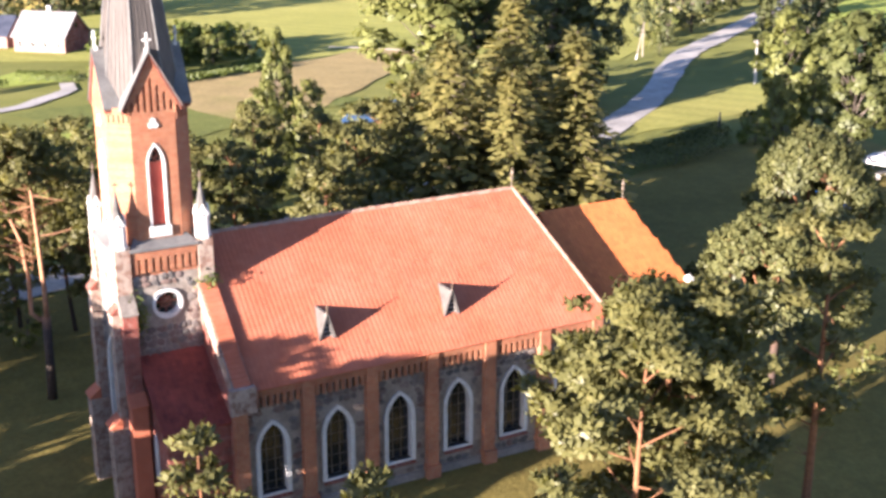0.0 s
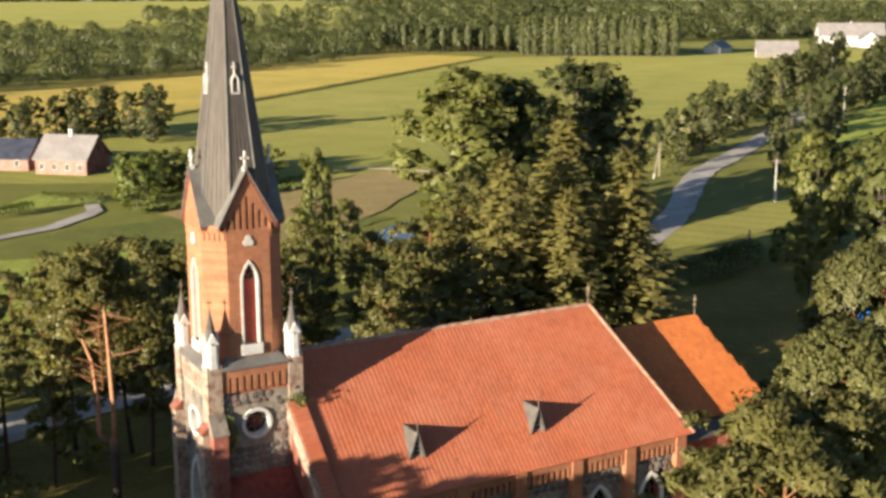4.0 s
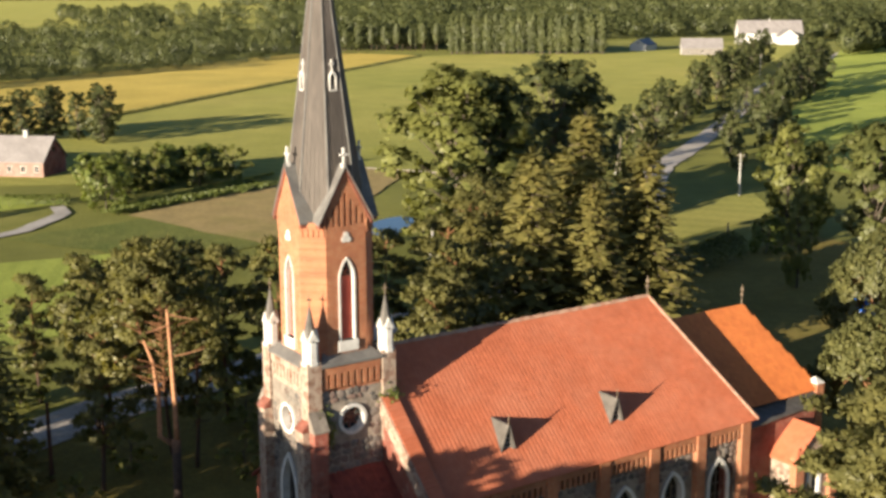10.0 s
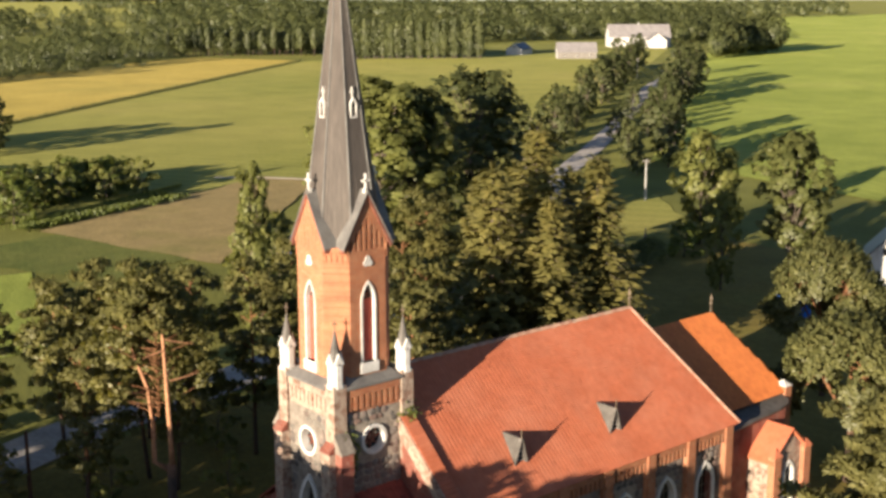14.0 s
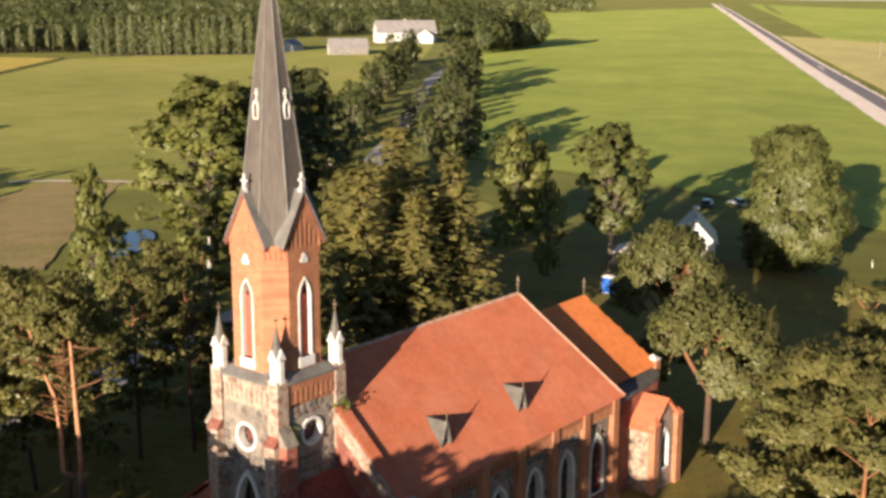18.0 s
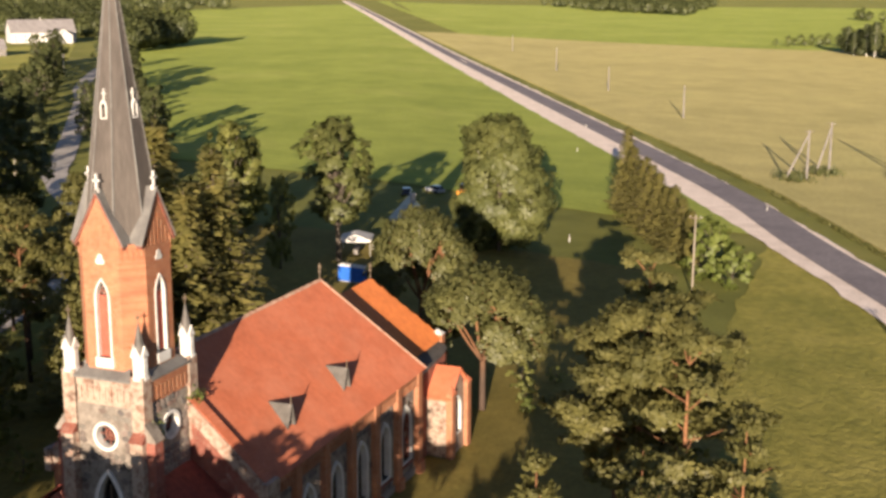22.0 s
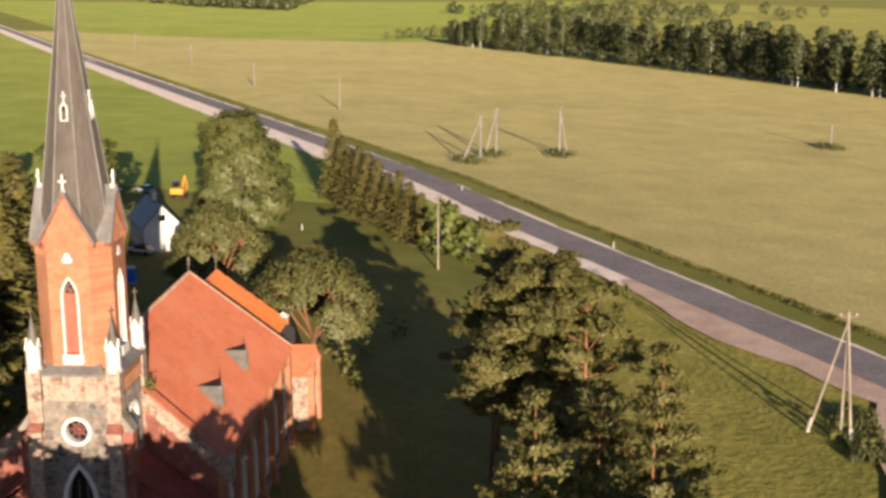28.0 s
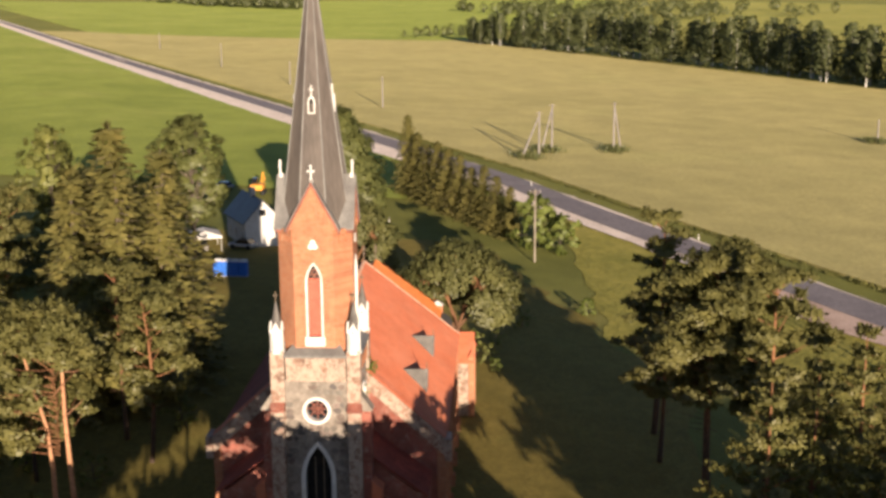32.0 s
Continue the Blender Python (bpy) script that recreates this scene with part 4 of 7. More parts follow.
# brick corners and buttresses of the lower tower
for sx in (-1, 1):
    for sy in (-1, 1):
        bm = bmesh.new()
        add_box(bm, *sorted((sx * 1.95, sx * 2.80)), *sorted((sy * 1.95, sy * 2.80)), 10.8, 16.1)
        part("corner_pier", bm, M_BRICK_LIMED, TOWER, "brick corner pier under a pinnacle")
        if sx < 0:
            bm = bmesh.new()
            add_box(bm, -3.2, -2.4, *sorted((sy * 2.0, sy * 2.83)), 5.5, 12.3)
            add_box(bm, -3.75, -2.4, *sorted((sy * 1.9, sy * 2.92)), -0.5, 5.5)
            b = part("buttress", bm, M_BRICK_LIMED, TOWER, "weathered brick buttress with patches of old plaster")
            bm = bmesh.new()
            add_hull(bm, [(x, sy * y, z) for x, z in ((-3.28, 12.3), (-3.28, 12.38), (-2.75, 12.3), (-2.75, 12.85)) for y in (1.95, 2.88)])
            part("weathering", bm, M_BRICK_OLD, b, "sloping weathering of old brick")
            bm = bmesh.new()
            add_hull(bm, [(x, sy * y, z) for x, z in ((-3.85, 5.5), (-3.85, 5.6), (-3.15, 5.5), (-3.15, 6.15)) for y in (1.83, 3.0)])
            part("weathering", bm, M_TILE, b, "sloping tile weathering")
            bm = bmesh.new()
            add_box(bm, -2.78, -1.95, *sorted((sy * 2.4, sy * 3.4)), -0.5, 12.3)
            b = part("buttress", bm, M_BRICK_PATCHED, TOWER, "weathered brick side buttress")
            bm = bmesh.new()
            add_hull(bm, [(x, sy * y, z) for y, z in ((3.5, 12.3), (3.5, 12.4), (2.78, 12.3), (2.78, 13.4)) for x in (-2.84, -1.9)])
            part("weathering", bm, M_LIME, b, "pale plastered weathering")
            bm = bmesh.new()
            add_box(bm, -2.84, -1.9, *sorted((sy * 3.35, sy * 4.0)), -0.5, 7.0)
            add_hull(bm, [(x, sy * y, z) for y, z in ((4.08, 7.0), (4.08, 7.1), (3.38, 7.0), (3.38, 7.7)) for x in (-2.9, -1.85)])
            part("weathering", bm, M_TILE, b, "lower step of the buttress with a tiled slope")
        # pinnacle: white block with pointed gablets, lead cone and a cross
        px, py = sx * 2.39, sy * 2.39
        bm = bmesh.new()
        ring = [(0.40 * math.cos(radians(22.5 + 45 * q)) / math.cos(radians(22.5)), 0.40 * math.sin(radians(22.5 + 45 * q)) / math.cos(radians(22.5))) for q in range(8)]
        add_prism(bm, ring, 16.05, 17.3, lambda u, v, h: (px + u, py + v, h))
        for ax in (0, 1):
            pr = [(-0.34, 17.3), (0.34, 17.3), (0, 17.95)]
            add_prism(bm, pr, -0.405, 0.405, (lambda u, v, h: (px + u, py + h, v)) if ax == 0 else (lambda u, v, h: (px + h, py + u, v)))
        add_prism(bm, [(u * 1.15, v * 1.15) for u, v in ring], 15.95, 16.12, lambda u, v, h: (px + u, py + v, h))
        pin = part("pinnacle", bm, M_WHITE, TOWER, "white pinnacle with a grey cone")
        bm = bmesh.new()
        bmesh.ops.create_cone(bm, cap_ends=True, segments=8, radius1=0.44, radius2=0.03, depth=1.95, matrix=Matrix.Translation((px, py, 18.25)))
        part("cone", bm, M_SLATE, pin, "dark metal cone")
        bm = bmesh.new()
        add_tube(bm, [(px, py, 19.1), (px, py, 19.85)], [0.035, 0.03], 6)
        add_box(bm, px - 0.03, px + 0.03, py - 0.16, py + 0.16, 19.55, 19.62)
        add_box(bm, px - 0.16, px + 0.16, py - 0.03, py + 0.03, 19.55, 19.62)
        part("cross", bm, M_IRON, pin, "small iron cross")

# upper shaft: a square with cut corners, a gable on each side
R1, H1 = 2.3, 1.24
OCT = [(-H1, -R1), (H1, -R1), (R1, -H1), (R1, H1), (H1, R1), (-H1, R1), (-R1, H1), (-R1, -H1)]
for k in range(4):
    put = facing(k)(R1)
    bm = bmesh.new()
    GAB = [(-H1, 15.9), (H1, 15.9), (H1, 23.55), (H1 + 0.32, 23.75), (0, 26.45), (-H1 - 0.32, 23.75), (-H1, 23.55)]
    SLOTS = [pointed(i * 0.36, 23.36 + abs(i) * 0.03, 25.25 - abs(i) * 0.42, 0.085, 0.14, 3) for i in range(-3, 4)]
    add_panel(bm, GAB, [pointed(0, 16.9, 21.55, 0.46, 1.15)] + SLOTS, 0.45, put)
    part("wall", bm, M_BRICK, TOWER, NAMES[k] + " face of the octagonal brick shaft with a gable")
    bm = bmesh.new()
    ring_band(bm, pointed(0, 16.95, 21.5, 0.41, 1.08), pointed(0, 16.9, 21.66, 0.53, 1.26), -0.06, 0.3, put)
    add_panel(bm, [(-0.62, 16.35), (0.62, 16.35), (0.62, 16.95), (-0.62, 16.95)], [], 0.5, facing(k)(R1 + 0.14))
    w = part("belfry_window", bm, M_WHITE, TOWER, "tall belfry window in a white surround")
    bm = bmesh.new()
    add_panel(bm, [(-0.42, 16.95), (0.42, 16.95), (0.42, 20.55), (-0.42, 20.55)], [], 0.05, lambda u, v, d: put(u, v, 0.22 + d))
    part("shutter", bm, M_REDDOOR, w, "red painted louvred shutter")
    bm = bmesh.new()
    for i in range(20):
        z = 17.05 + i * 0.172
        add_hull(bm, [put(u, z + dz, 0.20 - dd) for u in (-0.40, 0.40) for dz, dd in ((0, 0.03), (0.03, 0.03), (0.1, 0.0), (0.13, 0.0))])
    part("slat", bm, M_REDDOOR, w)
    bm = bmesh.new()
    add_panel(bm, pointed(0, 20.5, 21.5, 0.41, 0.98), [], 0.04, lambda u, v, d: put(u, v, 0.3 + d))
    part("pane", bm, M_DARK, w)
    bm = bmesh.new()
    ring_band(bm, round_hole(0, 21.0, 0.13, 10), round_hole(0, 21.0, 0.19, 10), 0.2, 0.28, put)
    for s in (-1, 1):
        ring_band(bm, round_hole(s * 0.19, 20.72, 0.12, 10), round_hole(s * 0.19, 20.72, 0.18, 10), 0.2, 0.28, put)
    part("tracery", bm, M_BRICK_OLD, w)
    # backing of the blind slots in the gable, white trefoil under them
    bm = bmesh.new()
    add_panel(bm, [(-1.25, 23.3), (1.25, 23.3), (1.2, 23.9), (0.1, 25.6), (-0.1, 25.6), (-1.2, 23.9)], [], 0.01, lambda u, v, d: put(u, v, (0.02 if k == 1 else 0.14) + d))
    # darker brick puts slot shade into the colour; the sunlit west keeps plain brick
    part("slot_backing", bm, M_BRICK if k == 1 else M_BRICK_OLD, TOWER, "brick at the back of the gable slots")
    bm = bmesh.new()
    for a in (90, 210, 330):
        add_panel(bm, round_hole(0.15 * math.cos(radians(a)), 22.72 + 0.17 * math.sin(radians(a)), 0.17, 12), [], 0.06, facing(k)(R1 + 0.05 + 0.004 * a / 90))
    part("trefoil", bm, M_WHITE, TOWER, "white trefoil ornament")
    # corbelled gable edge
    bm = bmesh.new()
    for s in (-1, 1):
        a, b = Vector((s * (H1 + 0.40), 23.62)), Vector((0, 26.62))
        add_hull(bm, [facing(k)(R1 + 0.10)(p.x, p.y, d) for p in (a, b, b - Vector((0, 0.26)), a - Vector((s * 0.02, 0.24))) for d in (0, 0.4)])
    part("gable_edge", bm, M_BRICK_OLD, TOWER)
    # gable roof running back to the spire
    bm = bmesh.new()
    for s in (-1, 1):
        p = facing(k)(R1 + 0.16)
        add_hull(bm, [p(u, v, d) for u, v, d in ((0, 26.74, 0), (0, 26.64, 0), (s * (H1 + 0.46), 23.66, 0), (s * (H1 + 0.46), 23.56, 0), (0, 26.74, 2.4), (0, 26.64, 2.4), (s * (H1 + 0.40), 23.66, 1.45), (s * (H1 + 0.40), 23.56, 1.45))])
    part("gable_roof", bm, M_LEAD, TOWER, "grey metal gable roof")
    # cross on the gable
    bm = bmesh.new()
    p = facing(k)(R1 + 0.02)
    for u0, u1, z0, z1, dd in ((-0.055, 0.055, 26.6, 27.65, 0.14), (-0.23, 0.23, 27.2, 27.32, 0.14), (-0.10, 0.10, 26.55, 26.8, 0.24)):
        add_hull(bm, [p(u, v, d) for u in (u0, u1) for v in (z0, z1) for d in (0.02, dd)])
    part("gable_cross", bm, M_WHITE, TOWER, "white stone cross on the gable")
for (ax, ay), (bx, by) in ((OCT[7], OCT[0]), (OCT[1], OCT[2]), (OCT[3], OCT[4]), (OCT[5], OCT[6])):
    bm = bmesh.new()
    a, b = Vector((ax, ay)), Vector((bx, by))
    inn = -(a + b).normalized() * 0.4
    add_hull(bm, [(q.x, q.y, z) for q in (a, b, a + inn, b + inn) for z in (15.9, 23.6)])
    part("wall", bm, M_BRICK, TOWER, "narrow diagonal brick face of the shaft")
    bm = bmesh.new()
    o = (a + b).normalized() * 0.07
    add_hull(bm, [(q.x, q.y, z) for q in (a + o, b + o, a + inn, b + inn) for z in (23.28, 23.66)])
    for i in range(5):
        q = a + (b - a) * (i + 0.5) / 5
        t = (b - a).normalized() * 0.07
        add_hull(bm, [(w.x, w.y, z) for w in (q - t + o, q + t + o, q - t, q + t) for z in (22.85, 23.3)])
    part("cornice", bm, M_BRICK, TOWER, "corbelled brick cornice")

# spire: eight board-clad faces between the gables
SB, ST, SA = 23.6, 40.3, 2.14
bm = bmesh.new()
tip = Vector((0, 0, ST))
base = []
for k in range(8):
    a = radians(22.5 + 45 * k)
    r = SA / math.cos(radians(22.5))
    base.append(Vector((r * math.cos(a), r * math.sin(a), SB)))
LEVEL = [0.0, 0.18, 0.42, 0.7, 0.985]
rings = [[bm.verts.new(b.lerp(tip, t)) for b in base] for t in LEVEL]
for A, B in zip(rings, rings[1:]):
    for k in range(8):
        bm.faces.new((A[k], A[(k + 1) % 8], B[(k + 1) % 8], B[k]))
bm.faces.new(rings[-1])
part("spire", bm, M_SPIRE, TOWER, "tall grey eight-sided spire of weathered boards")
for k in range(8):
    bm = bmesh.new()
    b = base[k]
    add_tube(bm, [b.lerp(tip, 0.02), b.lerp(tip, 0.985)], [0.07, 0.03], 5)
    part("spire_rib", bm, M_LEAD, TOWER)
    a0, a1 = base[k], base[(k + 1) % 8]
    bm = bmesh.new()
    nrm = ((a0 + a1) / 2 - Vector((0, 0, SB))).normalized()
    for i in range(1, 6):
        q = a0.lerp(a1, i / 6) + nrm * 0.012
        t1 = 0.93 - abs(i - 3) * 0.06
        add_tube(bm, [q.lerp(tip, 0.03), q.lerp(tip, t1)], [0.015, 0.008], 4)
    part("batten", bm, M_SPIRE, TOWER)
bm = bmesh.new()
add_tube(bm, [(0, 0, ST - 0.4), (0, 0, ST + 2.2)], [0.06, 0.04], 8)
bmesh.ops.create_icosphere(bm, subdivisions=2, radius=0.32, matrix=Matrix.Translation((0, 0, ST + 0.2)))
add_box(bm, -0.05, 0.05, -0.55, 0.55, ST + 1.5, ST + 1.62)
part("spire_cross", bm, M_IRON, TOWER, "iron cross on a ball")
# lucarnes on the four sides of the spire
for k in range(4):
    z = 31.2
    r = SA * (ST - z) / (ST - SB)
    p = facing(k)(r + 0.10)
    bm = bmesh.new()
    inner, outer = pointed(0, z - 0.52, z + 0.36, 0.15, 0.32, 4), pointed(0, z - 0.60, z + 0.50, 0.225, 0.45, 4)
    ring_band(bm, inner, outer, 0.0, 0.45, p)
    l = part("lucarne", bm, M_WHITE, TOWER, "small white-framed spire opening")
    bm = bmesh.new()
    add_panel(bm, inner, [], 0.05, lambda u, v, d: p(u, v, 0.1 + d))
    part("opening", bm, M_DARK, l)
    bm = bmesh.new()
    for u0, u1, z0, z1 in ((-0.035, 0.035, 0.48, 1.1), (-0.13, 0.13, 0.80, 0.88)):
        add_hull(bm, [p(u, z + v, d) for u in (u0, u1) for v in (z0, z1) for d in (0.1, 0.2)])
    part("lucarne_cross", bm, M_WHITE, l)

# annexes on both sides of the tower
for side in (1, -1):
    an = church
    def aput(u, v, d, s=side):
        return (u, s * (-6.6 + d), v)
    bm = bmesh.new()
    add_panel(bm, [(-1.7, -0.6), (1.98, -0.6), (1.98, 6.5), (-1.7, 6.5)], [], 0.5, aput)
    add_prism(bm, [(-2.5, -0.6), (-6.1, -0.6), (-6.1, 6.5), (-2.5, 9.3)], -1.7, -1.2, lambda u, v, h: (h, u * side, v))
    part("wall", bm, M_BRICK_PATCHED, an, "weathered red brick annex wall")
    bm = bmesh.new()
    pr = pointed(-4.5, 2.6, 5.4, 0.34, 0.7)
    add_panel(bm, pr, [], 0.1, lambda u, v, d: (-1.76 + d, u * side, v))
    part("window", bm, M_WHITE, an, "narrow white-framed annex window")
    bm = bmesh.new()
    add_hull(bm, [(x, side * y, z) for x in (-1.95, 2.0) for y, z in ((-2.6, 9.51), (-2.6, 9.36), (-6.85, 6.35), (-6.85, 6.2))])
    WALLS["annex_roof", side] = part("roof", bm, M_TILE_DARK, an, "dark red tiled lean-to roof")

# ---------------------------------------------------------------- trees
def rng(seed):
    return np.random.RandomState(seed)


def unit(v):
    return v / np.maximum(np.linalg.norm(v, axis=-1, keepdims=True), 1e-6)


def blades(r, centres, axis, length, width, spread=0.35, out=None):
    """Narrow four-sided blades at the centres, along axis with some scatter; out turns their faces outwards."""
    n = len(centres)
    a = unit(axis + r.normal(0, spread, (n, 3)))
    b = unit(np.cross(a, r.normal(0, 1, (n, 3)) if out is None else unit(out) + r.normal(0, 0.32, (n, 3))))
    L = (length * r.uniform(0.7, 1.3, n))[:, None]
    W = (width * r.uniform(0.7, 1.3, n))[:, None]
    return np.stack([centres - b * W * 0.5, centres + a * L * 0.55 - b * W, centres + a * L + 0 * b, centres + a * L * 0.55 + b * W], 1)


def leaves(r, centres, size, up=0.5, out=None):
    n = len(centres)
    nrm = unit(r.normal(0, 1, (n, 3)) + np.array([0, 0, up])) if out is None else unit(unit(out) + r.normal(0, 0.36, (n, 3)) + np.array([0, 0, 0.3 * up]))
    a = unit(np.cross(nrm, r.normal(0, 1, (n, 3))))
    b = np.cross(nrm, a)
    s = (size * r.uniform(0.6, 1.35, n))[:, None]
    return np.stack([centres - a * s, centres + a * s * 0.6 - b * s * 0.7, centres + a * s * 0.6 + b * s * 0.7], 1)


def soften(quads, around, middle, up=0.25):
    """Normals for leaves: away from the heart of their clump and of the crown, some of their own."""
    c = quads.mean(1)
    own = unit(np.cross(quads[:, 1] - quads[:, 0], quads[:, 2] - quads[:, 0]))
    a, b = unit(c - around), unit(c - middle)
    own *= np.sign((own * a).sum(1, keepdims=True) + 1e-9)
    return unit(0.4 * a + 0.5 * b + 0.62 * own + np.array([0, 0, up]))


def limb(bm, r, p0, p1, r0, r1, bend=0.12, seg=4, sides=6):
    p0, p1 = Vector(p0), Vector(p1)
    d = (p1 - p0).length
    off = Vector(r.normal(0, bend * d, 3))
    pts, rad = [], []
    for i in range(seg + 1):
        t = i / seg
        pts.append(p0.lerp(p1, t) + off * (t * (1 - t)))
        rad.append(r0 + (r1 - r0) * t)
    add_tube(bm, pts, rad, sides)
    return pts


def pine(name, seed, h=17.0, bare=0.5, spread=4.0, clusters=20, label="", puff=20, lean=0.02, plump=0.5, needle=(6, 0.42, 0.082), thick=1.0, sprays=2):
    """A Scots pine: bare trunk, orange above, flat cushions of needles at the ends of crooked limbs."""
    r = rng(seed)
    root = empty(name, label or "tall Scots pine with an orange upper trunk", "tree")
    bm = bmesh.new()
    top = (r.normal(0, lean * h), r.normal(0, lean * h), h * 0.93)
    tr = limb(bm, r, (0, 0, -0.4), top, 0.26 * h / 17, 0.05, 0.05, 9, 9)
    for q in range(int(4 + bare * 8)):
        z = h * r.uniform(0.25, bare)
        a = r.uniform(0, math.tau)
        L = r.uniform(0.5, 1.8)
        limb(bm, r, (tr[2].x, tr[2].y, z), (tr[2].x + L * math.cos(a), tr[2].y + L * math.sin(a), z + r.normal(0, 0.4)), 0.035, 0.012, 0.2, 3, 4)
    part("trunk", bm, M_PINEBARK, root, smooth=True)
    cents, rads = [], []
    for i in range(clusters):
        f = bare + (1 - bare) * (i + 0.5) / clusters
        a = i * 2.4 + r.normal(0, 0.3)
        k = math.sin(math.pi * min(1.0, 0.18 + 0.72 * (f - bare) / (1 - bare))) ** 0.7
        d = spread * k * r.uniform(0.5, 1.0)
        z0 = h * (f - 0.05)
        idx = min(len(tr) - 1, int(f * (len(tr) - 1)))
        c = Vector((tr[idx].x + d * math.cos(a), tr[idx].y + d * math.sin(a), h * f + d * 0.18 + r.normal(0, 0.2)))
        bm = bmesh.new()
        limb(bm, r, (tr[idx].x, tr[idx].y, min(z0, h * 0.9)), c, 0.075 * thick * h / 17, 0.022, 0.14, 4, 5)
        part("limb", bm, M_PINEBARK, root)
        cents.append(c)
        rads.append(r.uniform(0.9, 1.5) * spread / 4.0)
        inner = c.lerp(Vector((tr[idx].x, tr[idx].y, c.z - 0.1)), 0.5)
        cents.append(inner)
        rads.append(r.uniform(0.4, 0.7) * spread / 4.0)
        for q in range(sprays):
            c2 = c + Vector((r.normal(0, 0.9), r.normal(0, 0.9), r.normal(0, 0.3))) * spread / 4
            cents.append(c2)
            rads.append(r.uniform(0.6, 1.05) * spread / 4 * (2 / sprays) ** 0.4)
    out, heart = [], []
    for c, rad in zip(cents, rads):
        n = int(puff * rad * rad) + 6
        u = unit(r.normal(0, 1, (n, 3))) * (r.uniform(0.25, 1.0, (n, 1)) ** 0.5)
        pc = np.array(c) + u * np.array([rad, rad, rad * plump])
        k = needle[0]
        ctr = np.repeat(pc, k, 0) + r.normal(0, 0.08, (len(pc) * k, 3))
        ax = unit(r.normal(0, 1, (len(ctr), 3)) * np.array([1, 1, 0.7]) + np.array([0, 0, 0.45]))
        out.append(blades(r, ctr, ax, needle[1], needle[2], 0.35, unit(ctr - np.array(c) + np.array([0, 0, rad * 0.25])) + 0.5 * unit(ctr - np.array([0, 0, h * 0.6]))))
        heart.append(np.tile(np.array(c) - np.array([0, 0, rad * 0.25]), (len(ctr), 1)))
    q = np.concatenate(out)
    quads_object("crown", q, M_PINE, root, "clumps of grey-green needles", normals=soften(q, np.concatenate(heart), np.array([0, 0, h * (0.4 + 0.45 * bare)])))
    return root


def twin_pine(name, seed, h=19.4, R=4.0):
    """An old pine that forks low into two bare orange stems under one crown, which is open on its sunny side."""
    r = rng(seed)
    root = empty(name, "twin-stemmed pine with bare orange stems", "tree")
    bm = bmesh.new()
    add_tube(bm, [(-0.1, 0.05, -0.4), (0, 0, 3.0), (0.05, 0.05, 6.2)], [0.36, 0.31, 0.30], 10)
    part("trunk", bm, M_ORANGEBARK_LIT, root, "dark lower trunk", smooth=True)
    paths = ([(0.1, 0, 5.9), (0.12, 0.1, 8.0), (0.05, 0.2, 12.0), (-0.1, 0.1, 15.2), (0.1, 0.4, h * 0.93)], [(-0.15, 0.1, 5.9), (-0.75, 0.9, 6.3), (-0.70, 0.9, 9.0), (-0.95, 1.0, 11.6), (-1.6, 1.2, 13.7), (-2.2, 1.6, h * 0.86)])
    for pts in paths:
        bm = bmesh.new()
        add_tube(bm, pts, [0.21 - 0.15 * k / (len(pts) - 1) for k in range(len(pts))], 9)
        part("stem", bm, M_ORANGEBARK_LIT, root, "bare orange stem", smooth=True)
    for a, b in (((0.05, 0.2, 12.0), (2.3, -0.2, 12.3)), ((0.05, 0.1, 12.4), (1.5, 0.8, 13.6)), ((-0.95, 1.0, 11.4), (-2.6, 0.5, 11.7)), ((-0.1, 0.1, 14.2), (-1.6, 0.2, 13.9)), ((-0.1, 0.1, 15.0), (1.9, -0.3, 14.4)), ((-1.6, 1.2, 13.7), (-3.0, 0.8, 14.6))):
        bm = bmesh.new()
        limb(bm, r, a, b, 0.075, 0.02, 0.12, 4, 5)
        part("limb", bm, M_ORANGEBARK_LIT, root, "bare crooked limb")
    out, heart = [], []
    twigs = bmesh.new()
    for i in range(120):
        f = (i + 0.5) / 120
        z = h * (0.52 + 0.46 * f)
        k = math.sin(math.pi * (0.22 + 0.70 * f)) ** 0.8
        a = i * 2.399 + r.normal(0, 0.3)
        if f < 0.62 and math.cos(a + 1.95) > 0.05:
            continue
        d = R * k * r.uniform(0.35, 1.0)
        c = Vector((-0.5 + d * math.cos(a), 0.7 + d * math.sin(a), z + d * 0.12))
        limb(twigs, r, (-0.4, 0.5, z - 0.6), c, 0.04, 0.012, 0.12, 3, 4)
        rad = r.uniform(0.6, 1.05)
        n = int(26 * rad * rad) + 6
        u = unit(r.normal(0, 1, (n, 3))) * (r.uniform(0.25, 1.0, (n, 1)) ** 0.5)
        pc = np.array(c) + u * np.array([rad, rad, rad * 0.45])
        ctr = np.repeat(pc, 7, 0) + r.normal(0, 0.08, (n * 7, 3))
        out.append(blades(r, ctr, unit(r.normal(0, 1, (len(ctr), 3)) * np.array([1, 1, 0.7]) + np.array([0, 0, 0.45])), 0.36, 0.095, 0.35, ctr - np.array([0, 0, h * 0.6])))
        heart.append(np.tile(np.array(c) - np.array([0, 0, rad * 0.25]), (len(ctr), 1)))
    tagged(part("twig", twigs, M_PINEBARK, root), kind="stuff")
    q = np.concatenate(out)
    quads_object("crown", q, M_PINE, root, "clumps of grey-green needles", normals=soften(q, np.concatenate(heart), np.array([0, 0, h * 0.7])))
    return root


